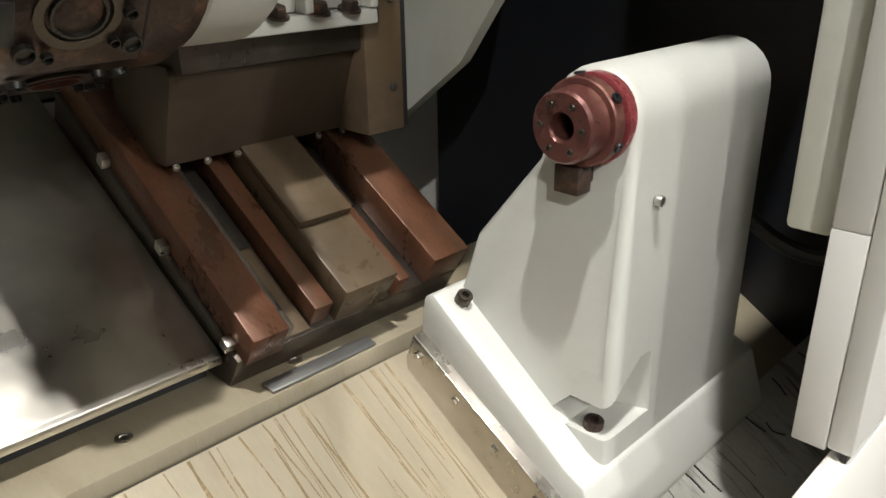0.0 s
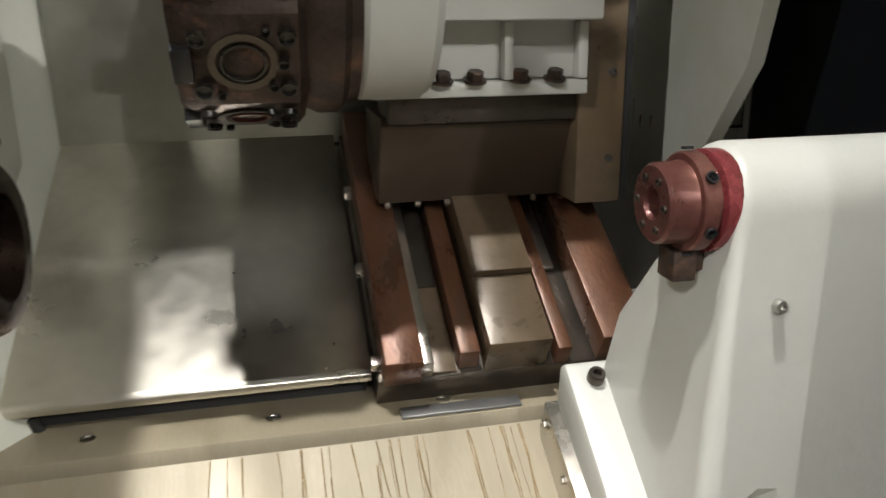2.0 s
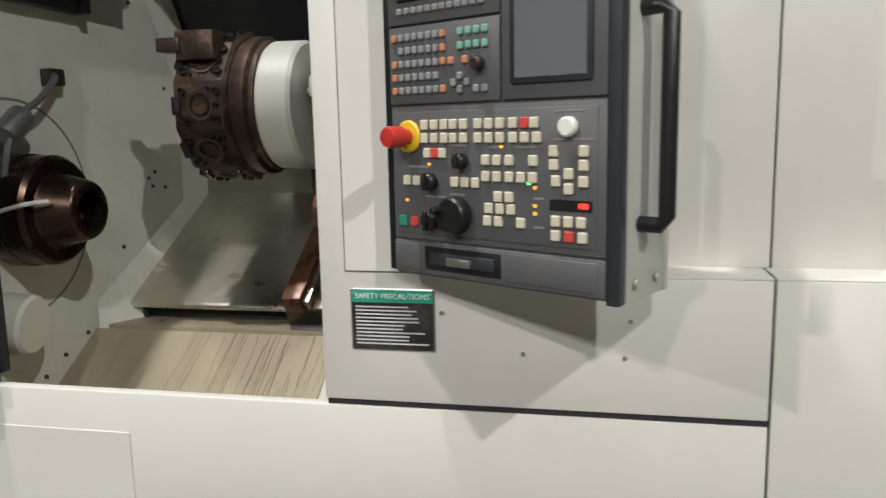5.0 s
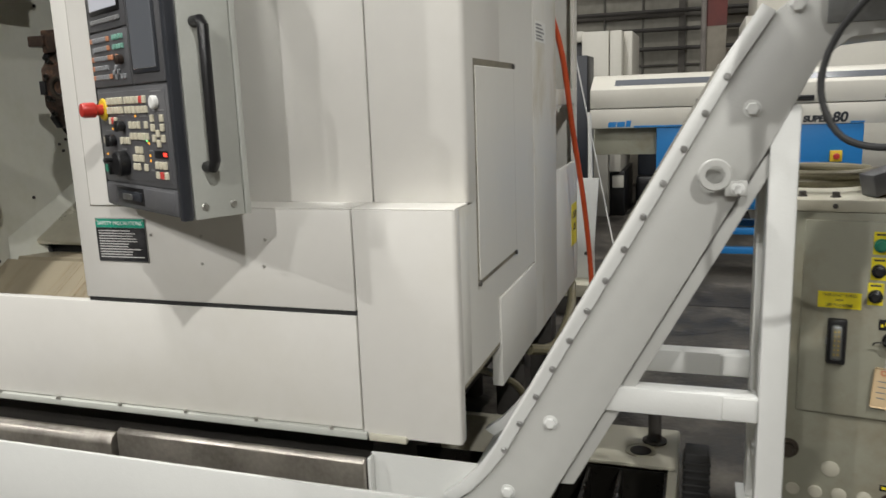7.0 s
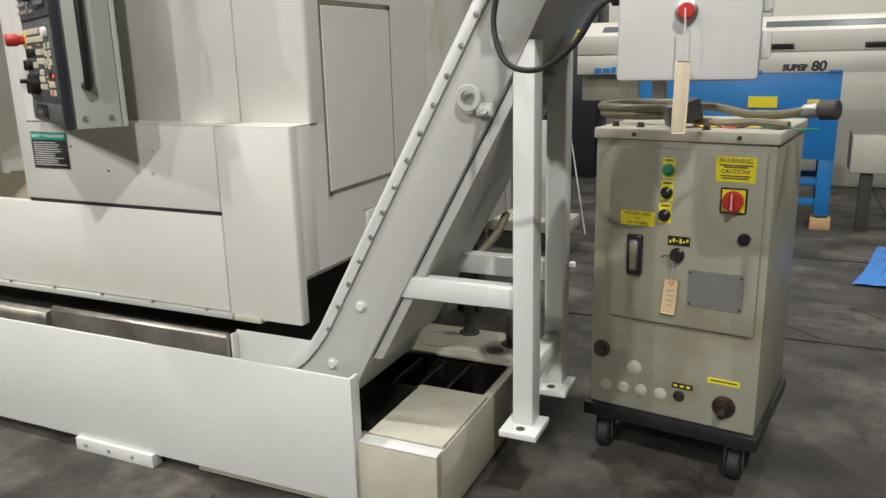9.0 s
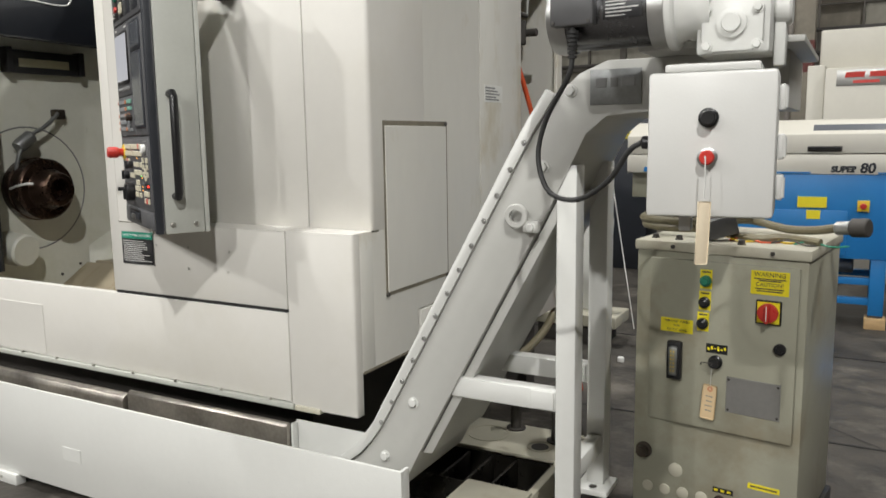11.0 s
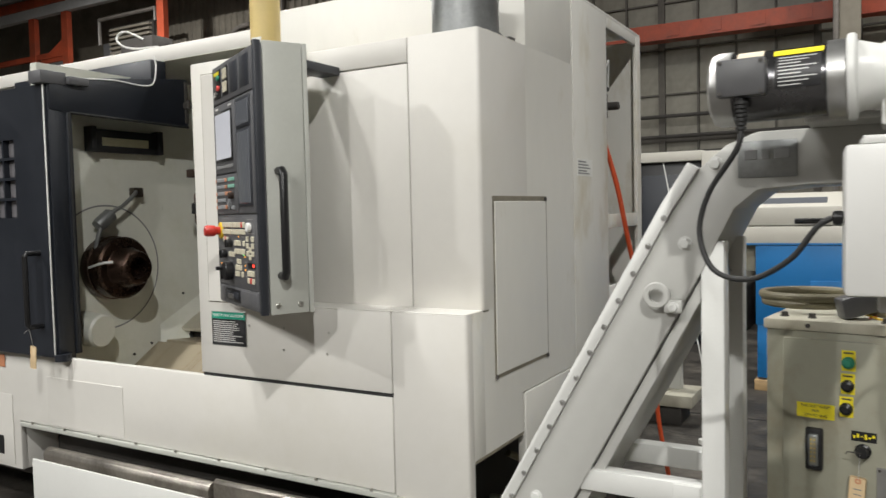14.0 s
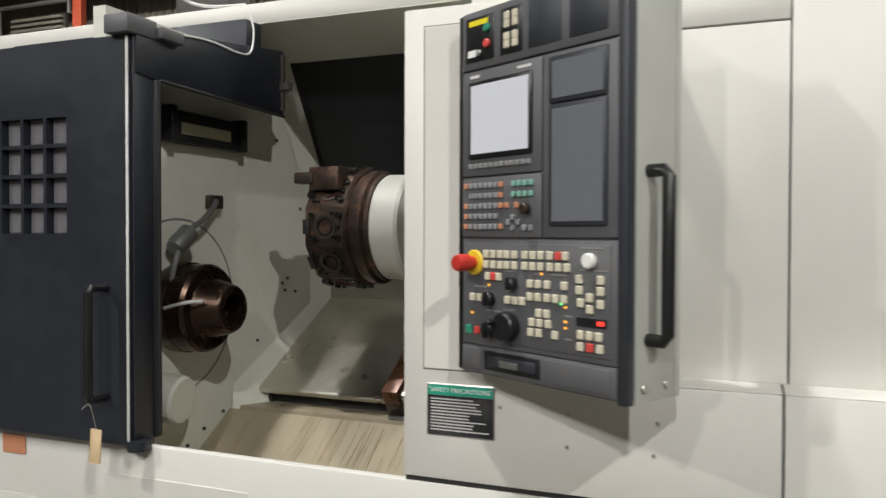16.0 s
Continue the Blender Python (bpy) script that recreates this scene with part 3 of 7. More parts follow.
        part(n, bm, SIDEWHITE, R)
    bm = B()
    box(bm, (x0, 1.190, 2.289), (x1 - 0.002, 2.22, 2.302), 0.003)
    part("cabinet_roof", bm, SIDEWHITE, R)
    bm = B()
    box(bm, (x1 - 0.30, 1.62, 0.45), (x1 - 0.28, 2.19, 2.26))
    box(bm, (x1 - 0.28, 1.62, 0.45), (x1 - 0.02, 1.64, 2.26))
    part("bay_lining", bm, SIDEWHITE, R)
    bm = B()
    box(bm, (x1 - 0.10, 1.655, 1.38), (x1 - 0.05, 1.70, 2.15), 0.004)
    box(bm, (x1 - 0.27, 1.70, 1.05), (x1 - 0.20, 2.1, 1.28), 0.004)
    part("air_unit", bm, BLACK, R, "dark air preparation unit inside the open bay")
    bm = B()
    cyl(bm, (x1 - 0.09, 1.78, 1.80), (x1 - 0.09, 1.78, 1.98), 0.022, 14, 0.004)
    cyl(bm, (x1 - 0.09, 1.88, 1.84), (x1 - 0.09, 1.88, 1.96), 0.018, 14, 0.004)
    cyl(bm, (x1 - 0.09, 1.76, 1.99), (x1 - 0.09, 1.93, 1.99), 0.012, 10)
    cyl(bm, (x1 - 0.09, 1.90, 1.90), (x1 - 0.02, 1.90, 1.90), 0.02, 14, 0.003)
    part("air_regulator", bm, IRON, R, "brass and dark metal air regulator")
    bm = B()
    tube(bm, [(x1 - 0.09, 1.80, 2.0), (x1 - 0.06, 1.84, 2.10), (x1 - 0.08, 1.92, 2.12), (x1 - 0.09, 1.94, 2.0)], 0.006, 8)
    part("air_line", bm, LEGEND, R, "thin pale air line")
    bm = B()
    box(bm, (SX - 0.001, 1.229, 1.532), (SX + 0.001, 1.422, 1.606))
    lab = part("paper_label", bm, PAPER, R)
    for i, (w, z) in enumerate(((0.10, 1.593), (0.13, 1.58), (0.15, 1.567), (0.11, 1.554), (0.14, 1.543))):
        bm = B()
        box(bm, (SX + 0.001, 1.24, z - 0.003), (SX + 0.0015, 1.24 + w, z + 0.003))
        part("text_bar", bm, DIM, lab)
    bm = B()
    box(bm, (SX - 0.001, 2.05, 0.62), (SX + 0.0015, 2.19, 0.82))
    OIL = part("used_oil_label", bm, YELLOWLABEL, R, "yellow label reading used oil")
    # hidden far walls
    bm = B()
    box(bm, (-1.6, 2.18, 0.43), (1.9, 2.199, 2.24))
    box(bm, (-1.62, 0.2, 0.43), (-1.6, 2.2, 2.24))
    part("back_cover", bm, SIDEWHITE, R)
    # dark colour of the casting carries the shade under the skirt
    bm = B()
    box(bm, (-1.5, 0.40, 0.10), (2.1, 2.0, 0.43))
    part("bed_casting", bm, IRON, R, "machine base casting, its dark colour standing in for shade")
    for x in (-1.2, 0.4, 2.0):
        bm = B()
        cyl(bm, (x, 0.6, FZ), (x, 0.6, 0.10), 0.05, 14)
        part("levelling_foot", bm, IRON, R)
        bm = B()
        cyl(bm, (x, 1.8, FZ), (x, 1.8, 0.10), 0.05, 14)
        part("levelling_foot", bm, IRON, R)
    for y0, y1 in ((1.3, 1.42), (1.9, 2.02)):
        bm = B()
        box(bm, (2.25, y0, FZ), (2.37, y1, 0.43), 0.004)
        part("machine_leg", bm, IRON, R)
    bm = B()
    tube(bm, [(2.40, 1.25, 0.36), (2.46, 1.5, 0.30), (2.46, 1.9, 0.34), (2.42, 2.2, 0.40)], 0.022, 10)
    tube(bm, [(2.3, 0.8, 0.44), (2.4, 1.1, 0.25), (2.42, 1.2, -0.03), (2.5, 1.5, -0.06)], 0.014, 8)
    part("drain_hose", bm, CONDUIT, R, "dark flexible hose hanging under the side")


def lathe_inside():
    # headstock wall with its folded border
    bm = B()
    prism(bm, [(0.24, 0.46), (0.53, 0.46), (0.95, 0.70), (0.95, 0.74), (1.43, 1.02), (1.43, 1.55), (1.09, 2.11), (0.24, 2.11)], "x", 0.20, 0.25)
    wl = part("headstock_wall", bm, INWHITE, R)
    inner = [(0.50, 0.50), (0.855, 0.715), (0.86, 0.83), (1.425, 1.10), (1.425, 1.543), (1.084, 2.112)]
    outer = [(0.60, 0.455), (1.0, 0.705), (0.99, 0.77), (1.552, 1.10), (1.557, 1.548), (1.21, 2.131)]
    bm = B()
    a = [bm.verts.new((0.252, *p)) for p in inner]
    out_x = [0.345, 0.345, 0.330, 0.300, 0.292, 0.292]
    b = [bm.verts.new((x, *p)) for x, p in zip(out_x, outer)]
    c = [bm.verts.new((0.20, *p)) for p in outer]
    for i in range(len(a) - 1):
        bm.faces.new((a[i], a[i + 1], b[i + 1], b[i]))
        bm.faces.new((b[i], b[i + 1], c[i + 1], c[i]))
    part("folded_border", bm, INWHITE, R, "pale folded sheet border of the headstock wall")
    bm = B()
    for i in range(len(outer) - 1):
        p, q = Vector((out_x[i] + 0.004, *outer[i])), Vector((out_x[i + 1] + 0.004, *outer[i + 1]))
        tube(bm, [p, q], 0.010, 6, 1, True)
    part("seal", bm, RUBBER, R)
    for y, z in ((0.60, 0.66), (0.66, 0.60), (0.69, 0.70), (0.80, 0.74), (0.72, 0.64), (1.20, 1.20), (1.24, 1.22), (1.22, 1.17), (1.30, 1.16), (1.02, 0.98), (1.34, 1.52), (1.16, 1.80)):
        bm = B()
        capscrew(bm, (0.25, y, z), (1, 0, 0), 0.0065, 0.007)
        part("screw", bm, IRON, wl)
    bm = B()
    lathe(bm, [(0, 0.30), (0.002, 0.302), (0.002, 0.306), (0, 0.308)], (0.25, AY, AZ), (1, 0, 0), 64)
    part("seam_ring", bm, DIM, wl)
    # spindle nose and chuck
    bm = B()
    lathe(bm, [(0.0, 0.0), (0.0, 0.150), (0.012, 0.155), (0.060, 0.155), (0.063, 0.150), (0.128, 0.150), (0.140, 0.140), (0.140, 0.0)], (0.25, AY, AZ), (1, 0, 0), 56)
    sp = part("spindle_flange", bm, NOSE, R, "dark bronze-toned spindle flange")
    bm = B()
    lathe(bm, [(0.0, 0.0), (0.0, 0.106), (0.008, 0.100), (0.083, 0.082), (0.090, 0.078), (0.093, 0.073), (0.093, 0.051), (0.03, 0.047), (0.03, 0.0)], (0.39, AY, AZ), (1, 0, 0), 56)
    part("collet_nose", bm, NOSE, sp, "shiny bronze-toned collet chuck nose")
    bm = B()
    tube(bm, [(0.32, AY - 0.150, AZ + 0.01), (0.40, AY - 0.142, AZ + 0.03), (0.445, AY - 0.112, AZ + 0.035)], 0.006, 8)
    part("index_pin", bm, LEGEND, sp)
    # parts catcher drum
    bm = B()
    lathe(bm, [(0, 0), (0, 0.075), (0.01, 0.08), (0.13, 0.08), (0.14, 0.072), (0.14, 0)], (0.25, 0.40, 0.88), (1, 0.15, -0.1), 32)
    part("coolant_housing", bm, INWHITE, R, "round white housing on the headstock wall")
    # work lamp
    bm = B()
    box(bm, (0.25, 0.47, 1.72), (0.29, 0.87, 1.83), 0.006)
    lamp = part("work_lamp", bm, BLACK, R, "unlit black strip work lamp")
    bm = B()
    box(bm, (0.288, 0.53, 1.750), (0.293, 0.80, 1.790), 0.002)
    part("lamp_strip", bm, LEDOFF, lamp)
    for y in (0.46, 0.85):
        bm = B()
        box(bm, (0.25, y, 1.72), (0.31, y + 0.03, 1.84), 0.004)
        part("lamp_bracket", bm, BLACK, lamp)
    # tool setter arm
    bm = B()
    tube(bm, [(0.26, 0.72, 1.53), (0.30, 0.70, 1.52), (0.31, 0.62, 1.46), (0.31, 0.55, 1.42), (0.32, 0.47, 1.33), (0.30, 0.44, 1.15)], 0.010, 10)
    arm = part("setter_arm", bm, GALV, R)
    bm = B()
    lathe(bm, [(0, 0), (0, 0.03), (0.02, 0.034), (0.09, 0.034), (0.10, 0.026), (0.10, 0)], (0.31, 0.47, 1.36), (0.0, 0.75, 0.55), 20)
    part("probe_body", bm, GALV, arm)
    bm = B()
    box(bm, (0.25, 0.70, 1.50), (0.29, 0.76, 1.55), 0.006)
    part("arm_bracket", bm, DARKSTEEL, arm)
    # back and roof lining
    bm = B()
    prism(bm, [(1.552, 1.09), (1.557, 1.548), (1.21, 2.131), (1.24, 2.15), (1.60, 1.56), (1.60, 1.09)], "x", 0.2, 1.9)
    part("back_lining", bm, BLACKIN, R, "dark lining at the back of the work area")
    bm = B()
    box(bm, (1.12, 0.72, 1.83), (1.268, 0.85, 1.93), 0.02)
    part("lamp_housing", bm, INWHITE, R)
    # lower trough
    bm = B()
    prism(bm, [(0.36, 0.4425), (0.845, 0.742), (0.845, 0.70), (0.36, 0.4375)], "x", 0.25, 1.95)
    part("trough_plate", bm, OILED, R, "pale oily steel trough plate with brown drip marks")
    rnd = random.Random(21)
    slope = (0.742 - 0.356) / (0.845 - 0.22)
    for i in range(40):
        x = 0.60 + 0.49 * rnd.random() ** 0.7
        y1 = 0.842 - (0.0 if rnd.random() < 0.7 else rnd.uniform(0, 0.2))
        y0 = max(0.365, y1 - rnd.uniform(0.12, 0.6))
        bm = B()
        n = 7
        w = rnd.uniform(0.0005, 0.0016)
        drift = rnd.uniform(-0.02, 0.02)
        rows = []
        for k in range(n):
            f = k / (n - 1)
            y = y1 + (y0 - y1) * f
            xx = x + drift * f + rnd.uniform(-0.002, 0.002)
            z = 0.742 + (y - 0.845) * slope + 0.0011
            ww = w * (1.0 - 0.4 * f) * rnd.uniform(0.7, 1.3)
            rows.append((bm.verts.new((xx - ww, y, z - 0.001)), bm.verts.new((xx, y, z)), bm.verts.new((xx + ww, y, z - 0.001))))
        for p, q in zip(rows, rows[1:]):
            bm.faces.new((p[0], p[1], q[1], q[0]))
            bm.faces.new((p[1], p[2], q[2], q[1]))
        part("drip_mark", bm, DRIP, bpy.data.objects["trough_plate"])
    bm = B()
    prism(bm, [(0.880, 0.720), (0.884, 0.746), (1.08, 0.744), (1.08, 0.62), (0.880, 0.62)], "x", 0.25, 1.95, 0.002)
    # black boxes fill both gaps and paint the shade in them
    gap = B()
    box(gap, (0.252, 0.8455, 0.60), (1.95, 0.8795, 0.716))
    part("ledge_gap_shade", gap, GASKET, R)
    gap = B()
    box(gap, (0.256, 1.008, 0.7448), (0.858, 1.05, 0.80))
    part("cover_gap_shade", gap, GASKET, R)
    led = part("ledge", bm, OILED, R, "oily steel ledge in front of the slide covers")
    for x in (0.42, 0.70, 0.98):
        bm = B()
        lathe(bm, [(0, 0), (0.0, 0.012), (0.002, 0.012), (0.003, 0.007), (0.001, 0.006), (0.001, 0)], (x, 0.945, 0.7452), (0, 0, 1), 14)
        part("screw", bm, STEEL, led)
    bm = B()
    prism(bm, [(0.886, 0.7465), (0.912, 0.7465), (0.912, 0.756), (0.886, 0.752)], "x", 0.90, 1.10, 0.002)
    part("wiper_strip", bm, ALU, led)
    # right side inside
    bm = B()
    prism(bm, [(0.99, 1.28), (1.10, 1.13), (1.30, 0.98), (1.54, 1.08), (1.54, 1.55), (1.20, 2.05), (0.80, 2.05)], "x", 1.525, 1.555)
    scr = part("inner_screen", bm, INWHITE, R, "white splash screen with red drip marks")
    rnd = random.Random(9)
    for i in range(16):
        y = 1.50 - abs(rnd.gauss(0, 0.10))
        z = 1.14 + 0.35 * rnd.random()
        bm = B()
        h = rnd.uniform(0.01, 0.07)
        w = rnd.uniform(0.0015, 0.004)
        prism(bm, [(y - w, z), (y + w * 0.3, z - h), (y + w, z)], "x", 1.5238, 1.5246)
        part("drip_mark", bm, QUILLRED, scr)
    # black wall closes this end, its colour standing in for the unlit void
    bm = B()
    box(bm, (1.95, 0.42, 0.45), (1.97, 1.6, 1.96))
    part("inner_dark_end", bm, BLACKIN, R)


def carriage():
    """Cross-slide saddle with its covers, slideways and the turret."""
    before = set(bpy.data.objects)
    C = R
    x1 = 0.838
    bm = B()
    prism(bm, [(0.957, 0.786), (0.957, 0.799), (0.964, 0.806), (1.55, 1.125), (1.55, 1.08), (1.00, 0.786)], "x", 0.272, x1, 0.002)
    sh = part("slide_cover", bm, SHEET, C, "shiny swirled steel slide cover")
    bm = B()
    box(bm, (0.272, 1.535, 1.10), (1.86, 1.552, 1.9))
    part("rear_slide_cover", bm, REARSTEEL, C, "dull steel cover standing behind the turret")
    U = Vector((0, 0.849, 0.528))
    W = Vector((0, -0.528, 0.849))

    def slant(a, b, bevel=0.003):
        """a, b: (x, along the slope, off the slope) corners in the tilted saddle frame."""
        bm2 = B()
        m = Matrix(((1, 0, 0, 0), (0, U.y, W.y, 0.92), (0, U.z, W.z, 0.80), (0, 0, 0, 1)))
        box(bm2, a, b, bevel, m)
        return bm2
    part("saddle", slant((x1 + 0.005, 0.0, -0.12), (1.30, 0.62, 0.0)), DARKSTEEL, C, "dark oily saddle casting")
    part("slideway", slant((0.850, -0.01, 0.0), (0.912, 0.62, 0.062)), WAYRED, C, "reddish greased slideway")
    part("slideway", slant((0.912, 0.0, 0.0), (0.932, 0.62, 0.040)), STEEL, C)
    part("slideway", slant((0.975, 0.01, 0.0), (1.010, 0.62, 0.045)), WAYRED, C, "reddish greased slideway")
    part("screw_cover", slant((1.018, 0.0, 0.0), (1.125, 0.62, 0.075)), WAYTAN, C, "tan oil-stained steel screw cover")
    part("screw_cover", slant((1.018, 0.14, 0.075), (1.125, 0.62, 0.090)), WAYTAN, C)
    part("channel_floor", slant((0.934, 0.004, 0.0), (0.973, 0.62, 0.006), 0.001), WAYTAN, C)
    part("channel_floor", slant((0.936, 0.18, 0.006), (0.971, 0.62, 0.012), 0.001), DARKSTEEL, C)
    part("slideway", slant((1.140, 0.0, 0.0), (1.165, 0.62, 0.045)), WAYRED, C)
    part("slideway", slant((1.215, 0.0, 0.0), (1.30, 0.62, 0.062)), WAYRED, C, "reddish greased slideway")
    part("wear_plate", slant((1.16, 0.20, 0.0), (1.20, 0.42, 0.01)), STEEL, C)
    for s in (0.02, 0.22, 0.42):
        bm = slant((x1 - 0.004, s, 0.0), (x1 + 0.012, s + 0.02, 0.02), 0.002)
        part("stop_screw", bm, STEEL, C)
    # cover below the turret housing
    bm = B()
    prism(bm, [(1.15, 1.04), (1.09, 1.185), (1.10, 1.20), (1.30, 1.20), (1.30, 1.04)], "x", 0.885, 1.265, 0.003)
    cov = part("way_cover", bm, COVERBROWN, C, "brown oily way cover under the turret")
    bm = B()
    box(bm, (0.895, 1.07, 1.19), (1.255, 1.2, 1.235), 0.003)
    part("cover_lip", bm, DARKSTEEL, cov)
    for x in (0.905, 1.235):
        bm = B()
        capscrew(bm, (x, 1.103, 1.17), (0, -0.92, -0.38), 0.007, 0.006)
        part("screw", bm, STEEL, cov)
    for i in range(7):
        bm = B()
        capscrew(bm, (0.90 + i * 0.055, 1.145, 1.035), (0, -0.6, 0.8), 0.006, 0.006)
        part("screw", bm, STEEL, cov)
    bm = B()
    box(bm, (1.225, 1.06, 1.04), (1.31, 1.3, 1.62), 0.003)
    wp = part("wiper_plate", bm, WAYTAN, C, "brown oil-stained wiper plate")
    for z in (1.12, 1.27, 1.40, 1.54):
        bm = B()
        capscrew(bm, (1.285, 1.06, z), (0, -1, 0), 0.007, 0.006)
        part("screw", bm, IRON, wp)
    bm = B()
    box(bm, (1.311, 1.07, 1.04), (1.330, 1.32, 1.66), 0.004)
    part("wiper_seal", bm, RUBBER, wp)
    # turret housing
    bm = B()
    box(bm, (0.90, 1.04, 1.263), (1.225, 1.40, 1.62), 0.008)
    hs = part("turret_housing", bm, CASTWHITE, C, "white painted turret housing")
    bm = B()
    box(bm, (0.86, 1.020, 1.237), (1.225, 1.30, 1.262), 0.004)
    part("housing_foot", bm, CASTWHITE, hs)
    for x in (0.958, 1.085, 1.212):
        bm = B()
        box(bm, (x - 0.008, 1.012, 1.263), (x + 0.008, 1.04, 1.354), 0.003)
        part("rib", bm, CASTWHITE, hs)
    bm = B()
    box(bm, (0.95, 0.965, 1.355), (1.225, 1.039, 1.62), 0.006)
    part("upper_housing", bm, CASTWHITE, hs)
    for x in (0.975, 1.03, 1.105, 1.165):
        bm = B()
        hexhead(bm, (x, 1.02, 1.262), (0, -0.3, 1), 0.014, 0.014)
        part("bolt", bm, BROWN, hs)
    bm = B()
    box(bm, (1.08, 0.953, 1.40), (1.20, 0.966, 1.60), 0.02)
    cp = part("inspection_cover", bm, CASTWHITE, hs)
    for x, z in ((1.095, 1.415), (1.185, 1.415), (1.095, 1.50), (1.185, 1.50), (1.095, 1.585), (1.185, 1.585)):
        bm = B()
        capscrew(bm, (x, 0.953, z), (0, -1, 0), 0.006, 0.006)
        part("screw", bm, BROWN, cp)
    bm = B()
    box(bm, (0.955, 0.925, 1.455), (1.065, 0.964, 1.52), 0.006)
    box(bm, (0.955, 0.945, 1.395), (0.985, 0.964, 1.453), 0.003)
    cyl(bm, (0.945, 0.945, 1.475), (0.955, 0.945, 1.475), 0.010, 14, 0.002)
    part("valve_block", bm, CASTWHITE, hs, "white painted valve block")
    ty, tz, tr = 1.00, 1.435, 0.215
    bm = B()
    lathe(bm, [(0, 0), (0, tr * 0.86), (0.012, tr * 0.90), (0.10, tr * 0.90), (0.112, tr * 0.86), (0.112, 0)], (0.828, ty, tz), (1, 0, 0), 48)
    part("turret_drum", bm, CASTWHITE, C, "round white turret drum")
    bm = B()
    lathe(bm, [(0, 0), (0, tr * 0.94), (0.02, tr * 0.98), (0.05, tr * 0.98), (0.06, tr * 0.92), (0.075, tr * 0.92), (0.075, 0)], (0.756, ty, tz), (1, 0, 0), 48)
    part("turret_ring", bm, BROWN, C)
    n = 10
    bm = B()
    lathe(bm, [(0, 0), (0, tr * 1.02), (0.012, tr * 1.05), (0.155, tr * 1.05), (0.165, tr * 1.0), (0.165, 0)], (0.592, ty, tz), (1, 0, 0), n, math.pi / n)
    td = part("turret_disc", bm, BROWN, C, "rust-brown many-sided tool turret")
    for i in range(n):
        a = math.pi * 2 * (i + 0.5) / n + math.pi / n
        d = Vector((0, math.cos(a), math.sin(a)))
        s = Vector((0, -math.sin(a), math.cos(a)))
        c = Vector((0.592 + 0.085, ty, tz)) + d * tr * 1.0
        bm = B()
        lathe(bm, [(0.001, 0.043), (0.004, 0.044), (0.004, 0.034), (-0.004, 0.030), (-0.03, 0.028), (-0.03, 0)], c, d, 22)
        st = part("tool_socket", bm, DARKSTEEL, td)
        # near-black liners and screw holes hold the shade of the bores in their colour
        bm = B()
        lathe(bm, [(-0.028, 0.0), (-0.028, 0.027), (0.0055, 0.029), (0.0055, 0.026), (-0.02, 0.024), (-0.02, 0.0)], c, d, 20)
        part("socket_liner", bm, RECESSBLACK if i % 3 else QUILLDARK, st)
        for u, v, r in ((-0.052, -0.040, 0.0095), (-0.052, 0.040, 0.0095), (0.055, -0.040, 0.0095), (0.055, 0.040, 0.0095), (-0.030, 0.048, 0.005), (0.030, -0.048, 0.005), (0.050, 0.0, 0.006), (0.036, 0.036, 0.005)):
            bm = B()
            lathe(bm, [(0.004, r * 1.25), (0.0112, r * 1.2), (0.0112, r), (0.006, r * 0.9), (0.006, 0)], c + Vector((u, 0, 0)) + s * v, d, 12)
            part("screw_hole", bm, RECESSBLACK, td)
        # proud black block painted for the shade of a deep notch
        bm = B()
        box(bm, (-0.002, -0.026, -0.02), (0.022, 0.026, 0.0105), 0.001, Matrix(((1, 0, 0, 0), (0, s.y, d.y, 0), (0, s.z, d.z, 0), (0, 0, 0, 1))))
        for v in bm.verts:
            v.co += c + Vector((-0.084, 0, 0))
        part("slot_shade", bm, BLACK, td)
    bm = B()
    box(bm, (0.60, 0.80, 1.565), (0.72, 0.88, 1.65), 0.006)
    box(bm, (0.545, 0.79, 1.59), (0.62, 0.85, 1.63), 0.004)
    part("tool_holder", bm, BROWN, td)
    for ob in set(bpy.data.objects) - before:
        ob.data.transform(Matrix.Translation((0.025, 0, 0)))


def carve(bm, cut):
    """bm less the solid cut."""
    obs = []
    for b in (bm, cut):
        bmesh.ops.recalc_face_normals(b, faces=b.faces)
        me = bpy.data.meshes.new("blank")
        b.to_mesh(me)
        b.free()
        obs.append(bpy.data.objects.new("blank", me))
        scene.collection.objects.link(obs[-1])
    mod = obs[0].modifiers.new("cut", "BOOLEAN")
    mod.object, mod.operation, mod.solver = obs[1], "DIFFERENCE", "EXACT"
    dg = bpy.context.evaluated_depsgraph_get()
    me = bpy.data.meshes.new_from_object(obs[0].evaluated_get(dg))
    out = B()
    out.from_mesh(me)
    for ob in obs:
        old = ob.data
        bpy.data.objects.remove(ob)
        bpy.data.meshes.remove(old)
    bpy.data.meshes.remove(me)
    return out


